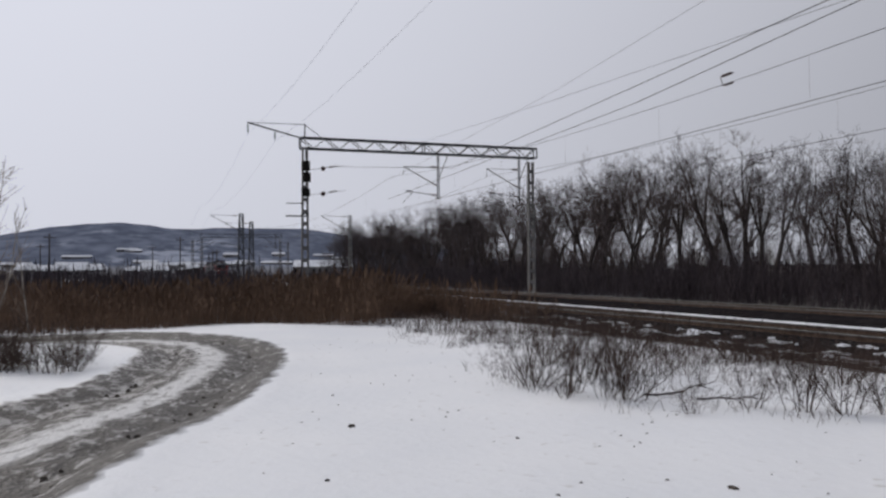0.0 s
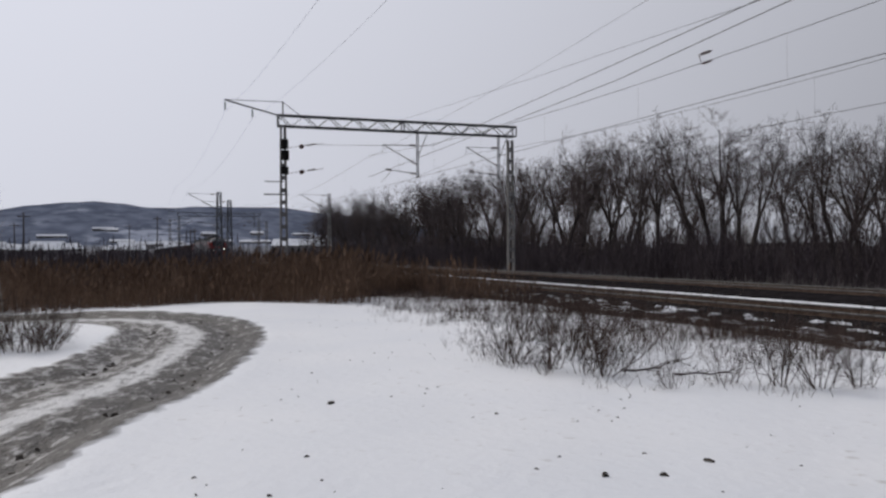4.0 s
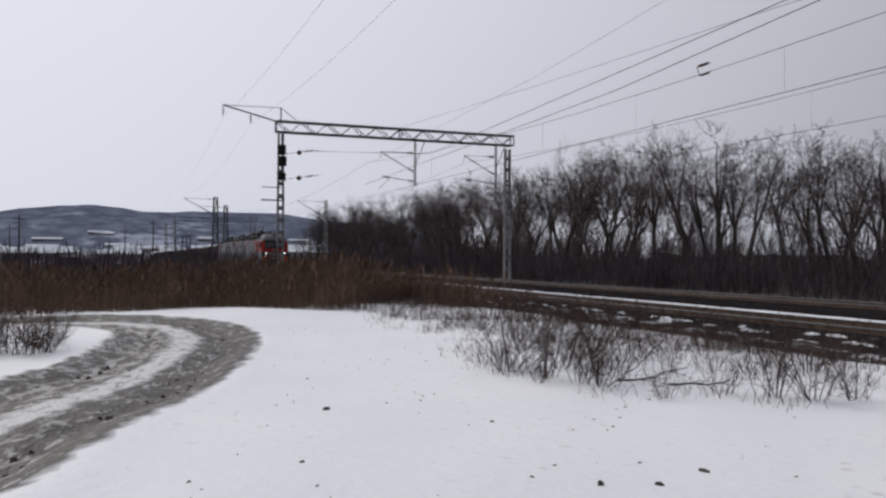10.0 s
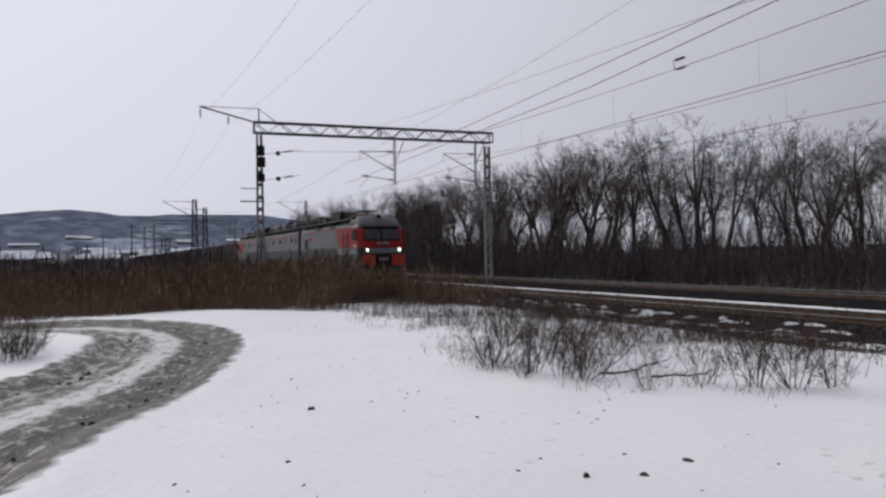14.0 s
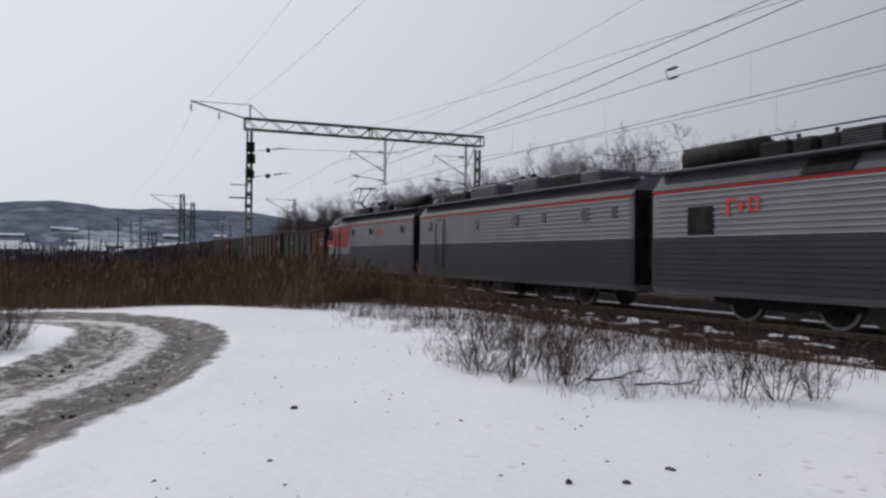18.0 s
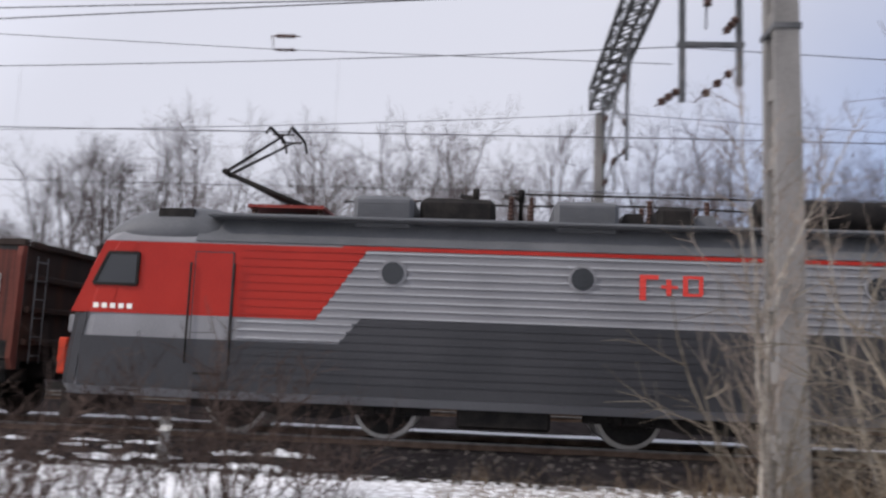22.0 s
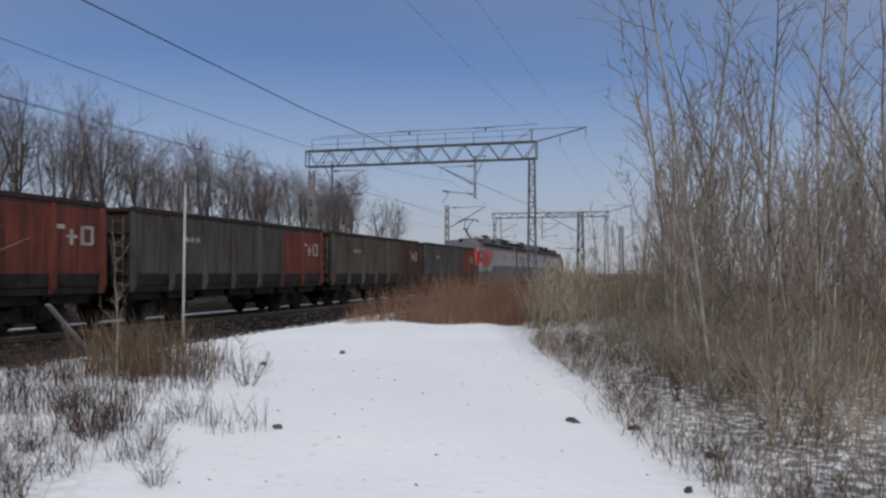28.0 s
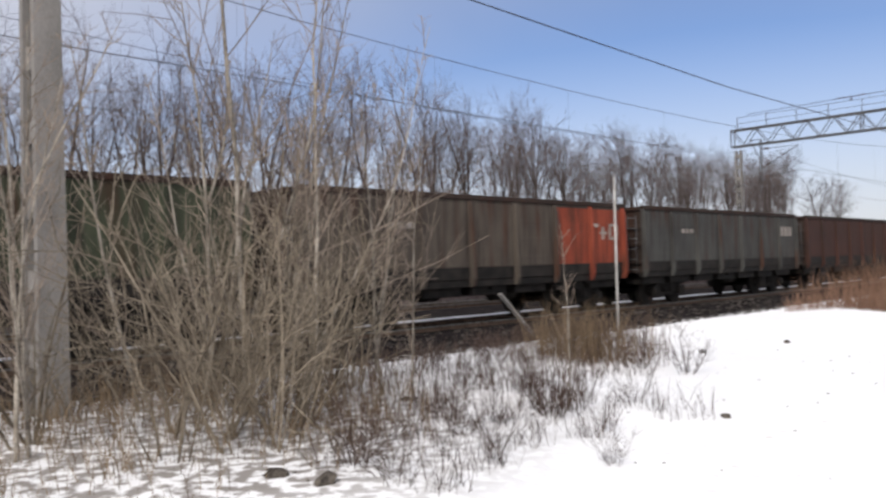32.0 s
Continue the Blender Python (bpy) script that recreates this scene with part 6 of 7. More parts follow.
def section_insulator(x, y, z):
    bm = B()
    string(bm, (x, y - 0.3, z), (x, y + 0.3, z), 0.045, 4)
    string(bm, (x + 0.05, y - 0.25, z - 0.28), (x + 0.05, y + 0.25, z - 0.28), 0.035, 3)
    tube(bm, [(x, y + 0.3, z), (x + 0.05, y + 0.25, z - 0.28)], 0.012, 5)
    tagged(obj("section_insulator", bm, M["insulator"]), "dark insulator set into the overhead wire", "insulator", "line insulators")


section_insulator(16.3, 20.2, 7.45)
section_insulator(16.3, 4.5, 8.1)


# ---- trackside furniture ----
def white_stake(x, y):
    st = tagged(empty("marker_post", pose(x, y, gz(x, y))), "slender white-painted marker post by the track", "post")
    part("pole", tube(B(), [(0, 0, -0.2), (-0.04, 0.05, 2.1), (-0.1, 0.12, 4.2)], [0.038, 0.034, 0.03], 10), M["signal"], st)
    part("cap", disc(B(), (-0.1, 0.12, 4.23), (0, 0, 1), 0.045, 0.06, 10), M["steel"], st)


def stub_post(x, y, h, lean=0.0):
    st = tagged(empty("kilometre_stub", pose(x, y, gz(x, y), lean, 0, 20)), "short weathered concrete stub post", "post")
    bm = B()
    box(bm, -0.09, 0.09, -0.09, 0.09, -0.3, h, 0.02)
    part("shaft", bm, M["concrete"], st)
    bm = B()
    box(bm, -0.095, 0.095, -0.095, 0.095, h - 0.22, h - 0.12)
    part("band", bm, M["white"], st)


white_stake(12.45, -18.9)
stub_post(13.55, 5.3, 0.75)
pl = tagged(obj("leaning_plank", beam(B(), (12.8, -15.95, -0.35), (12.8, -14.5, 0.92), 0.12, 0.04), M["concrete"]), "grey plank leaning out of the weeds", "plank")
# ---- bare trees, saplings, shrubs, reeds ----
class Twigs:
    """Collects tapered limbs as three- to six-sided tubes."""

    def __init__(self):
        self.v, self.f = [], []

    def limb(self, pts, r0, r1, n=3):
        b = len(self.v)
        m = len(pts)
        for i, p in enumerate(pts):
            d = (pts[min(i + 1, m - 1)] - pts[max(i - 1, 0)])
            d = d.normalized() if d.length > 1e-6 else Vector((0, 0, 1))
            a = d.orthogonal().normalized()
            c = d.cross(a)
            r = lerp(r0, r1, i / (m - 1))
            for k in range(n):
                t = 2 * math.pi * k / n
                self.v.append(tuple(p + a * (r * math.cos(t)) + c * (r * math.sin(t))))
        for i in range(m - 1):
            for k in range(n):
                self.f.append((b + i * n + k, b + i * n + (k + 1) % n, b + (i + 1) * n + (k + 1) % n, b + (i + 1) * n + k))


def bend(rng, p, d, length, n, wander, rise=0.0):
    pts = [p.copy()]
    d = d.normalized()
    for _ in range(n):
        d = (d + Vector((rng.gauss(0, wander), rng.gauss(0, wander), rng.gauss(0, wander) + rise))).normalized()
        p = p + d * (length / n)
        pts.append(p.copy())
    return pts, d


def turned(rng, d, ang):
    a = d.orthogonal().normalized()
    q = Matrix.Rotation(rng.uniform(0, 2 * math.pi), 3, d) @ a
    return (d * math.cos(ang) + q * math.sin(ang)).normalized()


def grow(tw, rng, p, d, length, r, level, maxlevel, opt):
    n = 4 if level < 2 else 1 if level == maxlevel else 3 if level < 3 else 2
    pts, end = bend(rng, p, d, length, n, opt["wander"] * (1 + 0.4 * level), opt["rise"])
    tw.limb(pts, r, max(r * 0.4, opt["fine"]), 5 if level == 1 else 3)
    if level >= maxlevel:
        return
    for _ in range(opt["kids"][min(level, 3)] if rng.random() < 0.8 else opt["kids"][min(level, 3)] - 1):
        t = rng.uniform(0.3, 1.0)
        i = min(n - 1, int(t * n))
        q = pts[i].lerp(pts[i + 1], t * n - i)
        dd = (pts[i + 1] - pts[i]).normalized()
        grow(tw, rng, q, turned(rng, dd, radians(rng.uniform(*opt["fan"]))), length * rng.uniform(0.42, 0.72), max(opt["fine"], r * rng.uniform(0.4, 0.6)), level + 1, maxlevel, opt)
    grow(tw, rng, pts[-1], end, length * 0.6, max(opt["fine"], r * 0.45), level + 1, maxlevel, opt)


def tree(seed, h, trunk_r, clear, opt, label, bark, twig, group):
    rng = random.Random(seed)
    t = tagged(empty("tree"), label, "tree", group)
    tr, tw = Twigs(), Twigs()
    lean = Vector((rng.uniform(-0.08, 0.08), rng.uniform(-0.08, 0.08), 1))
    forks = opt["forks"]
    pts, d = bend(rng, Vector((0, 0, -0.3)), lean, h * clear, 6, 0.05)
    tr.limb(pts, trunk_r, trunk_r * 0.72, 8)
    tops = []
    for k in range(forks):
        dd = turned(rng, d, radians(rng.uniform(8, opt["spread"])))
        q, e = bend(rng, pts[-1], dd, h * (0.9 - clear) * rng.uniform(0.7, 1.0), 6, opt["wander"] * 0.6, 0.06)
        tr.limb(q, trunk_r * (0.56 if forks > 1 else 0.72), 0.014, 6)
        tops.append(q)
    for q in tops:
        for k in range(opt["limbs"]):
            u = rng.uniform(0.08, 0.97)
            i = min(5, int(u * 6))
            p = q[i].lerp(q[i + 1], u * 6 - i)
            dd = turned(rng, (q[i + 1] - q[i]).normalized(), radians(rng.uniform(*opt["angle"])))
            grow(tw, rng, p, dd, h * opt["reach"] * (1.15 - 0.6 * u) * rng.uniform(0.7, 1.2), trunk_r * opt["thick"] * (1.1 - 0.6 * u), 1, opt["levels"], opt)
    for k in range(opt["low"]):
        u = rng.uniform(0.35, 0.95)
        i = min(5, int(u * 6))
        p = pts[i].lerp(pts[i + 1], u * 6 - i)
        grow(tw, rng, p, turned(rng, Vector((0, 0, 1)), radians(rng.uniform(45, 75))), h * 0.13 * rng.uniform(0.6, 1.2), trunk_r * 0.14, 1, opt["levels"], opt)
    a = raw("trunk", tr.v, tr.f, bark, t, True)
    b = raw("crown", tw.v, tw.f, twig, t)
    return t


OAK = dict(wander=0.15, rise=0.05, kids=(0, 4, 4, 3), forks=3, spread=30, limbs=6, reach=0.19, levels=4, low=2, fine=0.006, fan=(25, 60), angle=(28, 62), thick=0.19)
THIN = dict(wander=0.09, rise=0.06, kids=(0, 4, 4, 2), forks=2, spread=15, limbs=13, reach=0.15, levels=3, low=2, fine=0.0045, fan=(22, 52), angle=(28, 55), thick=0.19)
BROAD = [tree(20 + k, h, 0.2, c, OAK, "large bare tree with dark twisting limbs beyond the tracks", M["bark"], M["twig"], "old trees beyond the tracks") for k, (h, c) in enumerate(((11.2, 0.36), (10.2, 0.42), (12.2, 0.4), (9.6, 0.32)))]
SLIM = [tree(40 + k, h, 0.17, c, THIN, "slim bare tree with upright branches beyond the tracks", M["bark"], M["twig_mid"], "slim trees beyond the tracks") for k, (h, c) in enumerate(((15.6, 0.36), (14.4, 0.4), (16.4, 0.42), (13.6, 0.33)))]


def plant(kinds, spots):
    used = set()
    for k, x, y, turn, s in spots:
        src = kinds[k]
        m = pose(x, y, gz(x, y) - 0.02, 0, 0, turn)
        if k not in used:
            used.add(k)
            ob = src
            ob.matrix_basis = m
        else:
            ob = copy_thing(src, m)
        ob.scale = (s, s, s)


def belt(rng, y0, y1, step, x0, x1, kinds, s0, s1):
    out, y, last = [], y0, -1
    while y < y1:
        k = rng.randrange(kinds)
        k = (k + 1) % kinds if k == last else k
        last = k
        out.append((k, rng.uniform(x0, x1), y + rng.uniform(-0.4, 0.4) * step, rng.uniform(0, 360), rng.uniform(s0, s1)))
        y += step
    return out


def under_line(spots):
    """Keeps the crowns of the old trees to the forest's top line."""
    out = []
    for k, x, y, turn, s in spots:
        top = max(v.co.z for v in BROAD[k].children[1].data.vertices)
        line = float(np.interp(math.degrees(math.atan2(x, y)), (0, 24, 28, 32, 36, 39, 43, 47, 60), (0.06, 0.103, 0.123, 0.143, 0.152, 0.149, 0.126, 0.126, 0.14)))
        most = (1.6 + line * math.hypot(x, y)) / top
        out.append((k, x, y, turn, min(s * 1.12, most * rt.uniform(0.86, 1.02))))
    return out


rt = random.Random(77)
plant(BROAD, under_line( belt(rt, 30, 180, 4.6, 37, 41, 4, 0.82, 1.06) + belt(rt, 32, 200, 4.2, 43, 50, 4, 0.95, 1.25) + belt(rt, 34, 240, 6.0, 52, 62, 4, 0.95, 1.3)))
plant(SLIM, belt(rt, -104, 24, 2.1, 36, 40, 4, 0.8, 1.05) + belt(rt, -108, 26, 2.4, 41, 46, 4, 0.9, 1.15) + belt(rt, -110, 28, 4.5, 47, 55, 4, 0.95, 1.2) + belt(rt, 60, 190, 7, 33.5, 36, 4, 0.5, 0.75))


def shrub_mesh(seed, stems, h, spread, kids, r=0.011):
    """Leaning stems that fork again and again into crooked twigs."""
    rng = random.Random(seed)
    st, tw = Twigs(), Twigs()
    for _ in range(stems):
        a, q = rng.uniform(0, 2 * math.pi), rng.random() ** 1.5 * 0.22 * spread
        p = Vector((q * math.cos(a), q * math.sin(a), -0.06))
        tilt = rng.uniform(0.05, 0.62) * spread
        d = Vector((math.cos(a) * tilt, math.sin(a) * tilt, 1)).normalized()
        L = h * rng.uniform(0.5, 1.1)
        pts, e = bend(rng, p, d, L, 6, 0.085, 0.012)
        rr = r * rng.uniform(0.55, 1.2) * (0.6 + 0.4 * L / h)
        st.limb(pts, rr, rr * 0.28, 4)
        for _ in range(kids):
            u = rng.uniform(0.15, 0.95)
            i = min(5, int(u * 6))
            b = turned(rng, (pts[i + 1] - pts[i]).normalized(), radians(rng.uniform(25, 62)))
            sp, _e = bend(rng, pts[i].lerp(pts[i + 1], u * 6 - i), b, L * rng.uniform(0.2, 0.55) * (1.15 - 0.5 * u), 3, 0.16, 0.06)
            tw.limb(sp, rr * 0.48, rr * 0.2, 3)
            for _ in range(3):
                j = rng.randrange(0, 3)
                c = turned(rng, (sp[j + 1] - sp[j]).normalized(), radians(rng.uniform(25, 65)))
                ss, _e = bend(rng, sp[j].lerp(sp[j + 1], rng.random()), c, L * rng.uniform(0.07, 0.2), 2, 0.18, 0.03)
                tw.limb(ss, rr * 0.3, rr * 0.14, 3)
    return st, tw


def shrubs(seed, count, stems, h, spread, kids, key, label, group, r=0.012):
    out = []
    for k in range(count):
        st, tw = shrub_mesh(seed + k, stems, h, spread, kids, r)
        ob = tagged(empty("shrub"), label, "shrub", group)
        raw("stem_clump", st.v, st.f, M[key], ob)
        raw("crown", tw.v, tw.f, M[key], ob)
        out.append(ob)
    return out


def sapling(seed, h, label, group):
    rng = random.Random(seed)
    t = tagged(empty("sapling"), label, "sapling", group)
    a, b = Twigs(), Twigs()
    leaders = []
    pts, d = bend(rng, Vector((0, 0, -0.1)), Vector((rng.gauss(0, 0.1), rng.gauss(0, 0.1), 1)), h, 9, 0.042, 0.02)
    a.limb(pts, 0.025, 0.004, 6)
    leaders.append((pts, h, 24))
    for _ in range(rng.choice((0, 1, 1, 2))):
        i = rng.randrange(1, 5)
        k = h * (1 - i / 9) * rng.uniform(0.6, 0.95)
        q, e = bend(rng, pts[i], turned(rng, Vector((0, 0, 1)), radians(rng.uniform(14, 30))), k, 9, 0.06, 0.03)
        a.limb(q, 0.016, 0.004, 5)
        leaders.append((q, k, 14))
    for line, L0, n in leaders:
        for _ in range(n):
            u = rng.uniform(0.12, 0.98)
            i = min(8, int(u * 9))
            p = line[i].lerp(line[i + 1], u * 9 - i)
            L = L0 * 0.27 * (1.2 - u) * rng.uniform(0.4, 1.5)
            dd = turned(rng, (line[i + 1] - line[i]).normalized(), radians(rng.uniform(20, 58)))
            sp, e = bend(rng, p, dd, L, 3, 0.09, 0.12)
            b.limb(sp, 0.0065, 0.0026, 3)
            for _ in range(5):
                j = rng.randrange(0, 3)
                ss, e = bend(rng, sp[j].lerp(sp[j + 1], rng.random()), turned(rng, (sp[j + 1] - sp[j]).normalized(), radians(rng.uniform(22, 60))), L * rng.uniform(0.2, 0.5), 2, 0.12, 0.1)
                b.limb(ss, 0.0036, 0.0016, 3)
    raw("stem", a.v, a.f, M["bark_pale"], t, True)
    raw("crown", b.v, b.f, M["twig_pale"], t)
    return t


THICKET = shrubs(300, 6, 12, 1.6, 1.5, 8, "shrub", "bare brown shrub with many thin stems", "shrubs by the track", 0.013)
PALE = shrubs(340, 6, 6, 2.7, 1.3, 6, "tan_twig", "pale bare shrub of crowded upright stems", "pale shrubs", 0.018)
YOUNG = [sapling(360 + k, h, "tall pale bare sapling in a thicket", "saplings") for k, h in enumerate((5.2, 4.5, 5.8, 4.0, 5.0, 5.5, 3.6))]

rs = random.Random(5)


def scatter(rng, n, region):
    """n spots drawn by region(rng), which may turn one down with None."""
    out = []
    while len(out) < n:
        p = region(rng)
        if p:
            out.append(p)
    return out


def spots(rng, pts, kinds, s0, s1):
    return [(rng.randrange(kinds), x, y, rng.uniform(0, 360), rng.uniform(s0, s1)) for x, y in pts]


# shrubs between the open snow and the near track
def verge(rng):
    x, y = rng.uniform(4.7, 11.6), 7.0 + rng.random() ** 1.3 * 27.0
    lo = max(7.0, 8.2 - (x - 4.7) * 0.8, 7.2 + (x - 7.9) * 0.9)
    return (x, y) if y > lo and x > 4.7 + 0.13 * max(0, y - 10) else None


near_shrubs = [(1, 5.15, 9.6, 200, 0.55), (4, 5.0, 10.3, 300, 0.5), (0, 5.9, 9.5, 15, 0.45), (3, 5.3, 11.2, 250, 0.6), (2, 6.2, 12.4, 100, 0.6), (5, 4.9, 9.2, 33, 0.32),
               (0, 7.1, 7.6, 20, 0.62), (1, 7.4, 7.3, 90, 0.5), (2, 5.5, 8.8, 60, 0.62), (3, 5.35, 9.0, 10, 0.45), (4, 7.9, 7.2, 200, 0.42), (5, 6.6, 7.9, 140, 0.4), (5, 5.9, 10.4, 140, 0.7), (2, 6.6, 10.9, 30, 0.6), (2, 6.9, 4.1, 130, 0.95), (3, 7.5, 4.6, 220, 0.75),
               (4, 8.2, 3.6, 10, 0.7), (1, 6.4, 3.4, 310, 0.55), (2, 7.9, 2.3, 80, 0.85), (0, 7.2, 1.3, 10, 0.7), (5, 6.1, 4.0, 70, 0.9), (0, 7.2, 3.4, 170, 0.85), (3, 8.9, 2.7, 40, 1.1), (1, 8.75, 3.3, 110, 1.05), (5, 9.0, 5.4, 200, 0.7), (2, 9.3, 2.0, 10, 0.9), (0, 8.2, 4.4, 60, 0.75)]
ditch_shrubs = [(1, 5.43, -6.87, 10, 0.42), (2, 5.38, -7.2, 80, 0.36), (3, 4.62, -6.6, 150, 0.24), (4, 5.23, -8.2, 40, 0.32), (5, 6.08, -10.93, 90, 0.5), (0, 6.34, -7.67, 220, 0.34), (1, 4.83, -5.33, 5, 0.22),
                (0, 7.0, -11.1, 10, 0.62), (1, 8.2, -11.6, 30, 0.5), (2, 9.5, -11.8, 110, 0.45), (4, 9.3, -10.4, 10, 0.5), (0, 8.0, -8.6, 200, 0.4), (3, 6.6, -7.75, 140, 0.3), (5, 5.3, -6.7, 30, 0.4), (2, 5.5, -6.1, 10, 0.26),
                (3, 3.85, -5.62, 80, 0.2), (0, 4.63, -5.0, 130, 0.2), (4, 4.85, -4.15, 60, 0.3), (2, 5.36, -4.18, 15, 0.45)]


def glade(y):
    """Edge of the thicket along the open snow lane: no plant stands at a larger x."""
    return float(np.interp(-y, (5.5, 6.9, 8.5, 11.3, 14.4, 18.5, 24.0), (-0.7, -0.3, 0.25, 0.85, 1.8, 3.5, 5.0)))


def thicket(rng, depth=9.0, back=24.0, inset=0.1, near=6.2):
    y = -rng.uniform(near, back)
    x = glade(y) - inset - max(0.0, -y - 15) * 0.16 - rng.random() ** 1.4 * depth
    return (x, y)


def tall_thicket(rng, depth=10.0, back=27.0, near=9.8, edge=0.15):
    """Taller growth, west of the lane's end."""
    y = -rng.uniform(near, back)
    x = min(glade(y) - 1.0, edge + rng.random() ** 3 * 1.8) - rng.random() ** 1.3 * depth
    return (x, y)


def lane_edge(rng):
    """Weedy strip between the lane and the railway ditch."""
    y = rng.uniform(-15, -4.5)
    lo = float(np.interp(-y, (4.5, 6.5, 9, 11.5, 15), (4.4, 4.6, 6.2, 6.6, 9.0)))
    x = lo + rng.random() ** 0.9 * (11.3 - lo)
    return (x, y)


def road_bank(rng):
    return (rng.uniform(-12, -2.4), rng.uniform(17.0, 20.3))


plant(THICKET, near_shrubs + ditch_shrubs + spots(rs, scatter(rs, 20, verge), 6, 0.14, 0.42) + spots(rs, scatter(rs, 26, lane_edge), 6, 0.16, 0.42) + spots(rs, scatter(rs, 22, road_bank), 6, 0.35, 0.65) + spots(rs, scatter(rs, 16, lambda r: (r.uniform(-2.5, -0.9), r.uniform(15.0, 16.4))), 6, 0.35, 0.62)
      + spots(rs, scatter(rs, 52, lambda r: thicket(r, 3.2, 20.0, -0.2, 5.6)), 6, 0.12, 0.34))


# tall thicket round the middle post
def post_thicket(rng):
    x, y = rng.uniform(6.2, 11.2), rng.uniform(-7.4, -2.5)
    return (x, y) if x > -1.1 * y else None


plant(PALE, [(0, 6.8, -3.26, 0, 0.85), (1, 6.7, -3.9, 50, 1.05), (2, 7.42, -5.14, 120, 1.0), (3, 7.6, -3.75, 200, 0.95), (4, 8.0, -4.8, 300, 1.1), (5, 7.9, -5.9, 30, 0.95), (0, 7.0, -4.6, 77, 0.8), (3, 8.6, -6.4, 10, 0.9)]
      + spots(rs, scatter(rs, 13, post_thicket), 6, 0.5, 0.95) + spots(rs, scatter(rs, 30, lambda r: tall_thicket(r, 8.0, 24.0, 6.8, -0.6)), 6, 0.35, 0.85))
plant(YOUNG, [(3, 5.4, -7.1, 10, 0.5), (2, 7.95, -4.75, 60, 1.55), (4, 7.6, -2.35, 20, 0.95), (1, 7.75, -2.5, 200, 0.85), (0, 7.3, -6.6, 180, 0.6), (1, 9.0, -5.0, 80, 1.25), (2, 8.3, -5.9, 30, 1.2), (3, 9.3, -4.2, 140, 1.1), (4, 9.2, -7.6, 250, 1.0), (5, 10.2, -5.6, 20, 1.0), (1, -3.2, 19.6, 40, 0.95), (6, -4.0, 20.4, 10, 1.2), (3, -2.6, 20.8, 200, 0.8)]
      + spots(rs, scatter(rs, 168, tall_thicket), 7, 0.6, 1.35) + spots(rs, scatter(rs, 14, lambda r: (r.uniform(-0.8, 2.2), r.uniform(-31, -21))), 7, 0.5, 0.85) + spots(rs, scatter(rs, 5, post_thicket), 7, 0.7, 1.1)
      + spots(rs, scatter(rs, 6, lambda r: (r.uniform(-9, -6.2), r.uniform(15, 19))), 7, 0.7, 1.0))


def joined_brush(name, rng, n, region, h, key, label):
    """Many small leafless bushes in one mesh."""
    tw = Twigs()
    for _ in range(n):
        x, y = region(rng)
        z = gz(x, y) - 0.05
        s = rng.uniform(0.5, 1.0) * h
        for _ in range(7):
            a, t = rng.uniform(0, 6.3), abs(rng.gauss(0, 0.3))
            pts, e = bend(rng, Vector((x + rng.gauss(0, 0.12), y + rng.gauss(0, 0.12), z)), Vector((math.cos(a) * t, math.sin(a) * t, 1)), s * rng.uniform(0.6, 1), 3, 0.08)
            tw.limb(pts, 0.007 * s, 0.003 * s, 3)
            for _ in range(3):
                i = rng.randrange(0, 3)
                q, e = bend(rng, pts[i].lerp(pts[i + 1], rng.random()), turned(rng, (pts[i + 1] - pts[i]).normalized(), radians(rng.uniform(20, 50))), s * 0.35, 2, 0.1)
                tw.limb(q, 0.004 * s, 0.002 * s, 3)
    return tagged(raw(name, tw.v, tw.f, M[key]), label, "brush", kind="stuff")


joined_brush("thicket_brush", random.Random(21), 320, lambda r: tall_thicket(r, 9.0, 28.0, 6.0, 0.4), 1.1, "brushwood", "crowded brown brush under the saplings")
joined_brush("lane_brush", random.Random(25), 90, lambda r: (r.uniform(-1.0, 4.2), r.uniform(-33, -23)), 2.3, "brushwood", "thin brown brush at the end of the snow lane")
joined_brush("forest_brush", random.Random(22), 900, lambda r: (r.uniform(29, 40), r.uniform(-70, 150)), 3.4, "brush", "dark leafless brush at the forest edge")
joined_brush("forest_twigs", random.Random(24), 460, lambda r: (r.uniform(38, 62), r.uniform(20, 190)), 7.0, "twig", "haze of fine dark twigs between the trees")
joined_brush("ditch_brush", random.Random(23), 420, lambda r: (r.uniform(9.2, 12.6), 7 + r.random() ** 0.8 * 49), 0.9, "shrub", "brown brush along the railway ditch")


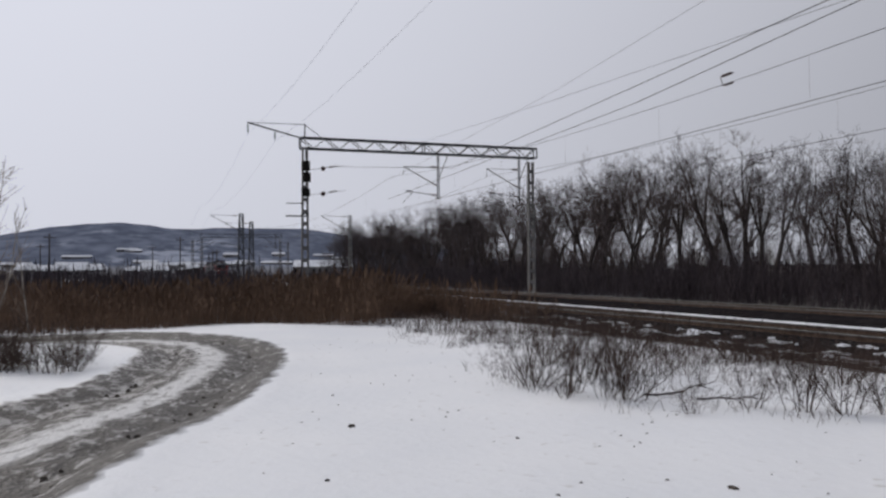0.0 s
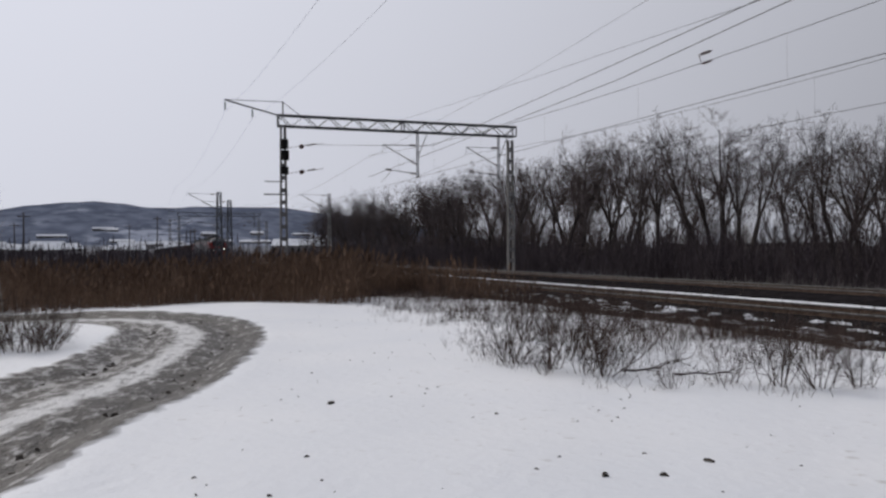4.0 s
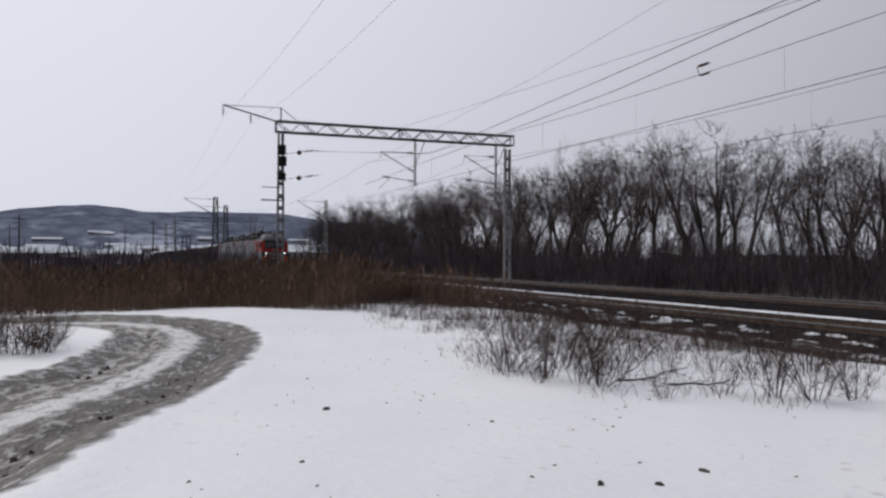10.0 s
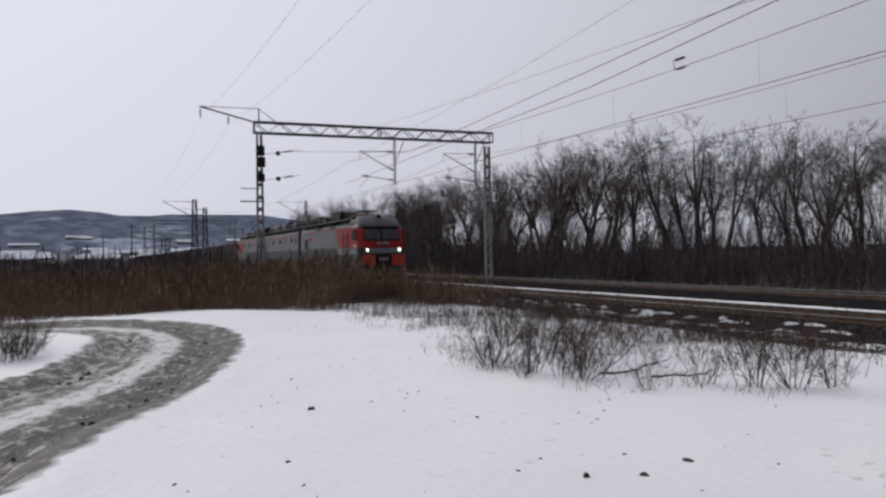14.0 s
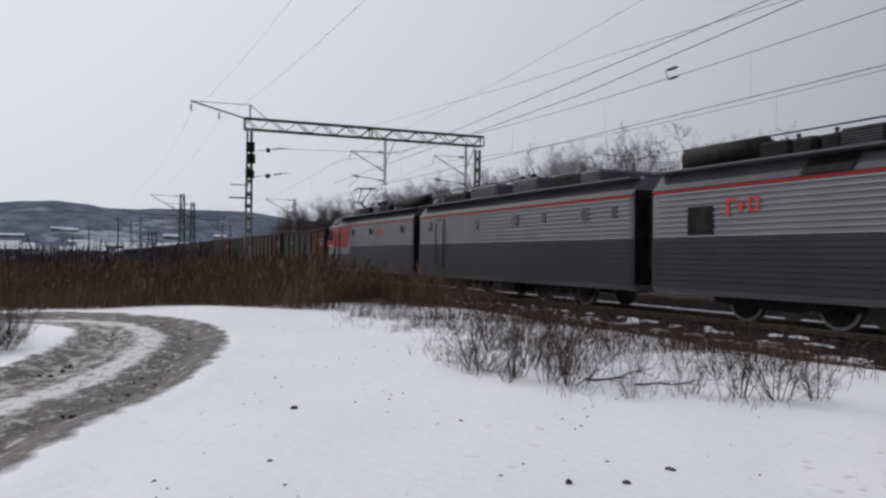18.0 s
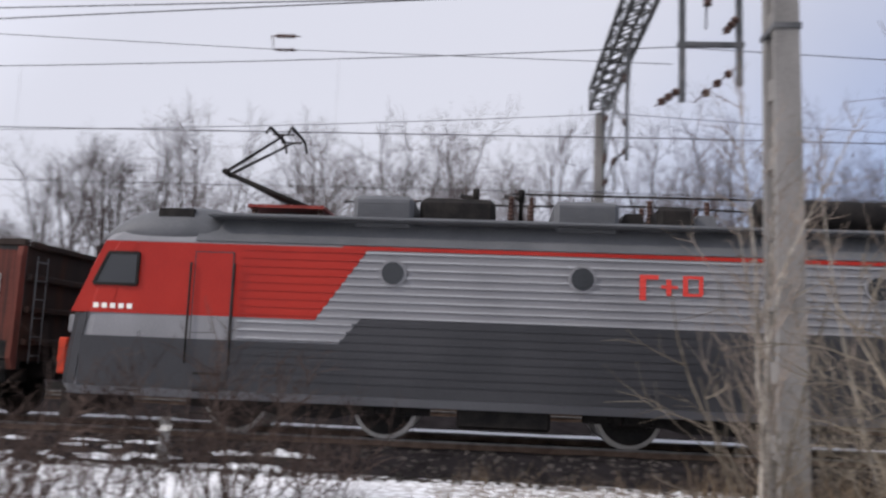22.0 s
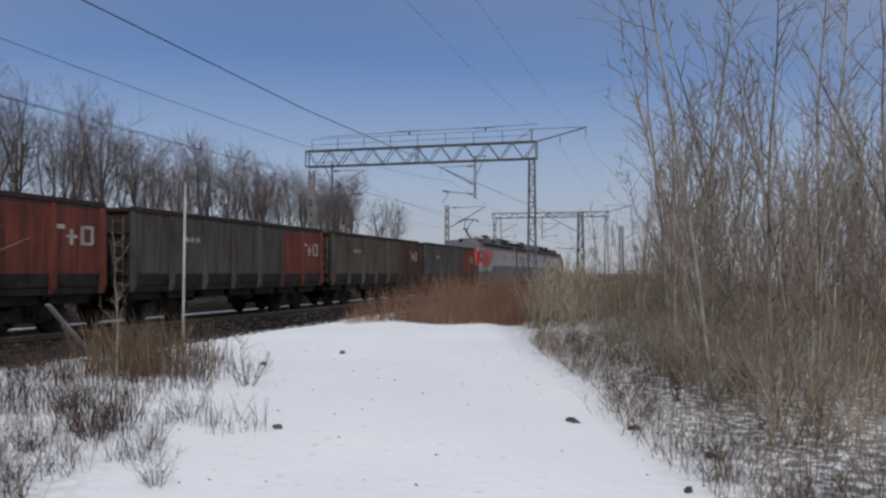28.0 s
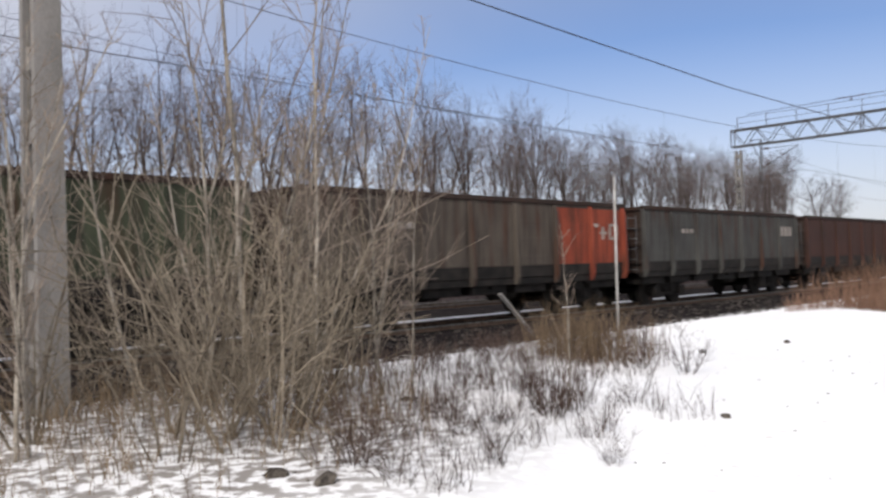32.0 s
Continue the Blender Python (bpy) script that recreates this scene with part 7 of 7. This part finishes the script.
def blades(name, rng, n, region, h0, h1, key, label, category, width=0.012, plume=0.0, lean=0.12):
    """Joined dry stalks: narrow tapered blades, some with a plume."""
    v, f = [], []
    for _ in range(n):
        p = None
        while p is None:
            p = region(rng)
        x, y, s = (*p, 1.0)[:3]
        z = gz(x, y) - 0.03
        h = rng.uniform(h0, h1) * s
        a = rng.uniform(0, math.pi)
        dx, dy = math.cos(a) * width, math.sin(a) * width
        lx, ly = rng.gauss(0, lean) * h, rng.gauss(0, lean) * h
        b = len(v)
        v += [(x - dx, y - dy, z), (x + dx, y + dy, z), (x + lx * 0.4 + dx * 0.8, y + ly * 0.4 + dy * 0.8, z + h * 0.6), (x + lx * 0.4 - dx * 0.8, y + ly * 0.4 - dy * 0.8, z + h * 0.6), (x + lx, y + ly, z + h)]
        f += [(b, b + 1, b + 2, b + 3), (b + 3, b + 2, b + 4)]
        if plume and rng.random() < plume:
            w = 0.03 + 0.03 * rng.random()
            v += [(x + lx * 0.75, y + ly * 0.75, z + h * 0.82), (x + lx - dx * w / width, y + ly - dy * w / width, z + h * 0.94), (x + lx * 1.1, y + ly * 1.1, z + h * 1.1), (x + lx + dx * w / width, y + ly + dy * w / width, z + h * 0.94)]
            f += [(b + 5, b + 6, b + 7, b + 8)]
    return tagged(raw(name, v, f, M[key]), label, category, kind="stuff")


def reed_front(rng):
    x = rng.uniform(-26, 9.8)
    y0 = 25.2 + 1.0 * math.sin(x * 0.7) + (2.5 if x > 7 else 0) + max(0, -x - 3) * 0.35
    u = rng.random() ** 1.5
    return (x, y0 + u * 16, (0.5 + 0.5 * min(1, u * 7)) * (0.9 + 0.3 * noise.noise(Vector((x * 0.35, u * 5, 0))) + (0.25 if x > 3.5 else 0)))


def reed_back(rng):
    x = rng.gauss(2.4, 4.8)
    if not -9.0 < x < 10.2:
        return None
    u = rng.random() ** 1.4
    edge = 0.6 * math.sin(x * 2.0) + 1.2 * noise.noise(Vector((x * 0.9, 3, 0)))
    return (x, -24.5 - u * 13 - (3.5 if x < 4.5 else 0) + edge, (0.3 + 0.6 * min(1, u * 4)) * (0.85 + 0.4 * noise.noise(Vector((x * 0.5, u * 5, 0)))))


def tufts(region, seed, n, spread):
    """Draws spots in clumps round n centres."""
    rng = random.Random(seed)
    cs = [c for c in (region(rng) for _ in range(n * 4)) if c][:n]

    def spot(r):
        c = r.choice(cs)
        return (c[0] + r.gauss(0, spread), c[1] + r.gauss(0, spread))
    return spot


blades("reed_bed", random.Random(1), 36000, reed_front, 0.6, 1.45, "reed", "bed of dry brown reeds at the edge of the snow", "reeds", 0.008, 0.15, 0.28)
blades("reed_bed", random.Random(2), 30000, reed_back, 1.0, 2.25, "reed_pale", "patch of dry russet reeds beside the railway", "reeds", 0.0065, 0.0, 0.26)
blades("dry_weeds", random.Random(3), 5200, tufts(verge, 71, 120, 0.2), 0.04, 0.3, "shrub", "dry brown weeds standing in the snow by the track", "weeds", 0.003, 0.0, 0.6)
blades("dry_grass", random.Random(6), 8000, lambda r: thicket(r, 7.0, 22.0, -0.25, 6.0), 0.05, 0.42, "straw", "yellowed dry grass under the saplings", "grass", 0.0035, 0.0, 0.65)
blades("dry_weeds", random.Random(7), 2400, tufts(lane_edge, 72, 110, 0.18), 0.1, 0.55, "shrub", "dry weeds standing in the snow near the post", "weeds", 0.003, 0.0, 0.28)
blades("dry_grass", random.Random(8), 800, lambda r: (r.gauss(8.3, 0.5), r.gauss(-11.5, 0.4)), 0.35, 1.15, "straw", "tuft of pale dry grass by the track", "grass", 0.005, 0.0, 0.3)
blades("dry_grass", random.Random(9), 1300, post_thicket, 0.2, 0.8, "straw", "yellowed dry grass round the concrete post", "grass", 0.004, 0.0, 0.3)


def undergrowth(rng):
    x = 29.6 + rng.random() ** 1.2 * 34
    y = rng.uniform(-110, 200)
    return (x, y, (0.85 + 0.008 * (x - 29)) * (0.85 + 0.6 * noise.noise(Vector((x * 0.2, y * 0.16, 2)))))


blades("undergrowth", random.Random(11), 60000, undergrowth, 0.7, 3.1, "brush", "dense dark leafless undergrowth below the trees", "undergrowth", 0.017, 0.0, 0.3)
blades("undergrowth", random.Random(13), 5000, lambda r: (r.uniform(9.4, 12.9), r.uniform(24, 60)), 0.3, 1.4, "reed", "tawny dry brush along the railway ditch", "undergrowth", 0.012, 0.1, 0.22)
blades("undergrowth", random.Random(14), 9000, lambda r: (r.uniform(-70, 8), r.uniform(44, 90)), 1.0, 2.6, "brush", "dark brush and reeds on the flat beyond", "undergrowth", 0.04, 0.1, 0.1)
blades("brushwood", random.Random(15), 7000, lambda r: tall_thicket(r, 13.0, 36.0, 10.0, 1.2), 0.2, 1.3, "brushwood", "crowded brown brushwood and stalks behind the saplings", "brush", 0.004, 0.0, 0.5)
blades("dry_weeds", random.Random(16), 2600, tufts(lambda r: thicket(r, 5.0, 16.0, -0.2, 5.8), 73, 190, 0.16), 0.05, 0.34, "shrub", "dark dry weeds standing at the edge of the thicket", "weeds", 0.003, 0.0, 0.6)
blades("dry_weeds", random.Random(17), 12000, tufts(lambda r: (r.uniform(6.8, 12.9), r.uniform(9.0, 30)), 74, 200, 0.34), 0.06, 0.5, "shrub", "dark dead weeds and rubble beside the ballast", "weeds", 0.004, 0.0, 0.6)
blades("dry_weeds", random.Random(18), 2600, tufts(lambda r: (r.uniform(5.4, 10.6), r.uniform(-6.0, 0.5)), 75, 120, 0.2), 0.08, 0.5, "straw", "dry straw-coloured weeds round the concrete post", "weeds", 0.0035, 0.0, 0.35)
blades("dry_weeds", random.Random(20), 1500, tufts(lambda r: (r.uniform(4.2, 7.6), r.uniform(-8.2, -4.0)), 77, 70, 0.1), 0.05, 0.42, "shrub", "thin brown stalks standing in the snow beside the lane", "weeds", 0.0028, 0.0, 0.5)
blades("dry_weeds", random.Random(19), 1800, tufts(lane_edge, 76, 70, 0.14), 0.1, 0.5, "shrub", "dark dry weeds in the snow beside the lane", "weeds", 0.004, 0.0, 0.3)
# ---- clods, fallen branches, far town ----
def clod(x, y, s, seed, tall=0.5):
    rng = random.Random(seed)
    bm = B()
    bmesh.ops.create_icosphere(bm, subdivisions=2, radius=1.0)
    for v in bm.verts:
        k = 1 + 0.6 * noise.noise(v.co * 2.1 + Vector((seed * 3.1, 0, 0)))
        v.co = Vector((v.co.x * k * s, v.co.y * k * s * rng.uniform(0.58, 0.62), v.co.z * k * s * tall))
    ob = obj("mud_clod", bm, M["clod"])
    ob.matrix_basis = pose(x, y, gz(x, y) + s * tall * 0.2, 0, 0, rng.uniform(0, 360))
    return tagged(ob, "dark frozen clod of mud lying on the snow", "clod", "clods on the snow")


for k, (x, y, s, tall) in enumerate(((2.04, 8.6, 0.085, 0.5), (3.1, 4.98, 0.055, 0.7), (3.5, 4.87, 0.055, 0.6), (4.1, 5.15, 0.07, 0.5), (6.48, -15.4, 0.16, 0.5), (7.2, -13.5, 0.16, 0.5), (1.15, -9.1, 0.13, 0.5), (4.08, -8.0, 0.11, 0.55), (5.14, -3.74, 0.2, 0.5), (5.6, -3.6, 0.16, 0.6),
                              (7.4, -6.6, 0.13, 0.5), (2.3, 10.8, 0.04, 0.5), (3.4, 7.4, 0.04, 0.5), (1.3, 6.2, 0.035, 0.6), (0.9, 5.4, 0.03, 0.6), (-0.2, -7.9, 0.1, 0.6), (0.0, -6.6, 0.09, 0.6), (0.5, -8.9, 0.12, 0.5))):
    clod(x, y, s * 0.62, k + 3, tall)


def specks():
    """Crumbs of mud and twig ends strewn on the snow, joined."""
    rng = random.Random(31)
    v, f = [], []
    for _ in range(330):
        if rng.random() < 0.6:
            x, y = rng.uniform(-0.5, 6.5), rng.uniform(3.0, 20)
        else:
            x, y = rng.uniform(0, 8), rng.uniform(-18, -3)
        r = rng.uniform(0.006, 0.018)
        z = gz(x, y)
        b = len(v)
        a = rng.uniform(0, 6.3)
        c, s = math.cos(a), math.sin(a)
        for i, j, k in ((-1.6, -0.6, -0.3), (1.6, -0.6, -0.3), (1.6, 0.6, -0.3), (-1.6, 0.6, -0.3), (0, 0, 0.8)):
            v.append((x + r * (i * c - j * s), y + r * (i * s + j * c), z + r * k))
        f += [(b, b + 1, b + 4), (b + 1, b + 2, b + 4), (b + 2, b + 3, b + 4), (b + 3, b, b + 4)]
    tagged(raw("mud_crumbs", v, f, M["clod"]), "small crumbs of mud strewn over the snow", "crumbs", kind="stuff")


specks()


def road_lumps():
    """Lumps of frozen mud and slush along the wheel ruts, joined."""
    rng = random.Random(33)
    v, f = [], []
    for _ in range(1300):
        k = rng.randrange(20, len(ROADLINE) - 60)
        p, q = ROADLINE[k], ROADLINE[k + 1]
        d = (q - p) / np.linalg.norm(q - p)
        o = rng.uniform(-1.3, 1.3)
        x, y = p[0] + d[1] * o, p[1] - d[0] * o
        r = 0.008 + 0.03 * rng.random() ** 2
        z = gz(x, y) - 0.09
        b = len(v)
        for i, j, kk in ((-1, -1, -0.6), (1, -1, -0.6), (1, 1, -0.6), (-1, 1, -0.6), (-.5, -.6, .7), (.6, -.4, .6), (.5, .6, .7), (-.6, .5, .5)):
            v.append((x + r * i * rng.uniform(0.7, 1.5), y + r * j * rng.uniform(0.7, 1.5), z + r * kk))
        f += [tuple(b + i for i in q4) for q4 in ((4, 5, 6, 7), (0, 1, 5, 4), (1, 2, 6, 5), (2, 3, 7, 6), (3, 0, 4, 7))]
    tagged(raw("mud_lumps", v, f, M["clod"]), "lumps of frozen mud along the wheel ruts", "mud", kind="stuff")


road_lumps()


def fallen_branch(x, y, turn, L, seed):
    rng = random.Random(seed)
    tw = Twigs()
    pts, d = bend(rng, Vector((0, 0, 0.03)), Vector((1, 0, 0.04)), L, 9, 0.38)
    for p in pts:
        p.z = 0.03 + abs(p.z) * 0.3
    tw.limb(pts, 0.016, 0.006, 6)
    for _ in range(8):
        i = rng.randrange(1, 9)
        dd = Vector((0.8, rng.uniform(-0.7, 0.7), rng.uniform(0.0, 0.25)))
        s, e = bend(rng, pts[i], dd, L * rng.uniform(0.12, 0.32), 4, 0.14)
        tw.limb(s, 0.008, 0.003, 4)
    ob = raw("fallen_branch", tw.v, tw.f, M["bark"])
    ob.matrix_basis = pose(x, y, gz(x, y), 0, 0, turn)
    tagged(ob, "dark fallen branch lying on the snow", "branch", "fallen branches")


fallen_branch(5.9, 9.0, -60, 1.35, 13)
fallen_branch(6.3, 8.5, -35, 0.9, 14)


def house(x, y, w, d, h, turn, seed):
    rng = random.Random(seed)
    hs = tagged(empty("house", pose(x, y, gz(x, y) - 0.3, 0, 0, turn)), "low distant house with a snow-covered roof", "house", "houses of the far town")
    part("wall", box(B(), -w / 2, w / 2, -d / 2, d / 2, 0, h), M["house_wall"], hs)
    bm = B()
    loft(bm, [[(xx, -d / 2 - 0.4, h), (xx, d / 2 + 0.4, h), (xx, 0, h + d * 0.28)] for xx in (-w / 2 - 0.4, w / 2 + 0.4)])
    bmesh.ops.recalc_face_normals(bm, faces=bm.faces)
    part("roof", bm, M["roof_snow"], hs, "snow-covered gable roof")
    for k in range(int(w / 3.2)):
        xx = -w / 2 + 1.6 + k * 3.2
        part("window", box(B(), xx - 0.6, xx + 0.6, -d / 2 - 0.03, -d / 2 + 0.05, h * 0.35, h * 0.75), M["glass"], hs)


hr = random.Random(55)
for k in range(44):
    az, r = radians(hr.uniform(-14, 16)), hr.uniform(950, 1500) if k % 3 else hr.uniform(420, 800)
    house(-math.sin(az) * r, math.cos(az) * r, hr.uniform(10, 30) * (1.5 if k % 3 else 1.0), hr.uniform(9, 14), hr.uniform(2.6, 5.0), hr.uniform(-25, 25), 100 + k)
house(-40.0, 420, 24, 9, 3.4, 4, 91)
house(-8, 560, 18, 8, 3.6, -6, 92)
for k, (x, y) in enumerate(((47, 62), (52, 48), (56, 40), (50, 78), (60, 55))):
    house(x + 14, y, 9, 7, 2.6, hr.uniform(-30, 30), 150 + k)


def far_pole(x, y, h):
    p = tagged(empty("utility_pole", pose(x, y, gz(x, y) - 0.3)), "thin distant wooden utility pole", "pole", "far utility poles")
    part("pole", tube(B(), [(0, 0, 0), (0, 0, h)], [0.16, 0.11], 7), M["bark"], p)
    part("cross_arm", box(B(), -0.9, 0.9, -0.06, 0.06, h - 0.7, h - 0.55), M["bark"], p)


for k in range(7):
    far_pole(hr.uniform(-30, 26), hr.uniform(130, 260), hr.uniform(6.5, 9.5))


def far_woods():
    """Leafless scrub on the flat before the town, joined."""
    rng = random.Random(61)
    tw = Twigs()
    for _ in range(1300):
        x, y = rng.uniform(-90, 150), rng.uniform(100, 420)
        if 8 < x < 32:
            continue
        h = rng.uniform(0.8, 2.8)
        p = Vector((x, y, -0.4))
        for _ in range(5):
            pts, e = bend(rng, p + Vector((rng.gauss(0, 0.8), rng.gauss(0, 0.8), 0)), Vector((rng.gauss(0, 0.25), rng.gauss(0, 0.25), 1)), h, 3, 0.12)
            tw.limb(pts, 0.05, 0.015, 3)
    tagged(raw("far_scrub", tw.v, tw.f, M["brush"]), "dark leafless scrub on the plain before the town", "scrub", kind="stuff")


far_woods()
# ---- motion of the train ----
FRONT = [(0.0, 213.5), (3.0, 178.4), (6.0, 143.0), (9.0, 107.4), (13.0, 59.8), (16.6, 18.6), (17.0, 13.85), (18.0, 2.1), (19.0, -9.8), (20.4, -25.9), (21.0, -32.5), (21.3, -36.0), (22.0, -43.7), (23.5, -60.7), (25.0, -78.0), (26.0, -89.6), (30.5, -142.0), (32.0, -159.1)]


def front_at(t):
    """Place along the track of the train's front coupling plane."""
    ts, ss = zip(*FRONT)
    return float(np.interp(t, ts, ss))


def motions():
    things = [(LOCO[k], 17.5 * k) for k in range(3)] + [(w, 51.85 + 13.95 * k) for k, w in enumerate(WAGONS)]
    for ob, back in things:
        walk(ob, [(t, pose(XC, s + back, ZR)) for t, s in FRONT])
    times = [i / FPS for i in range(32 * FPS + 1)]
    for ob in LOCO + WAGONS[:7]:
        for w in ob.children_recursive:
            if "wheel_r" in w:
                r, home = w["wheel_r"], w.location.copy()
                walk(w, [(t, pose(*home, math.degrees((front_at(0) - front_at(t)) / r), 0, 0)) for t in times])


motions()
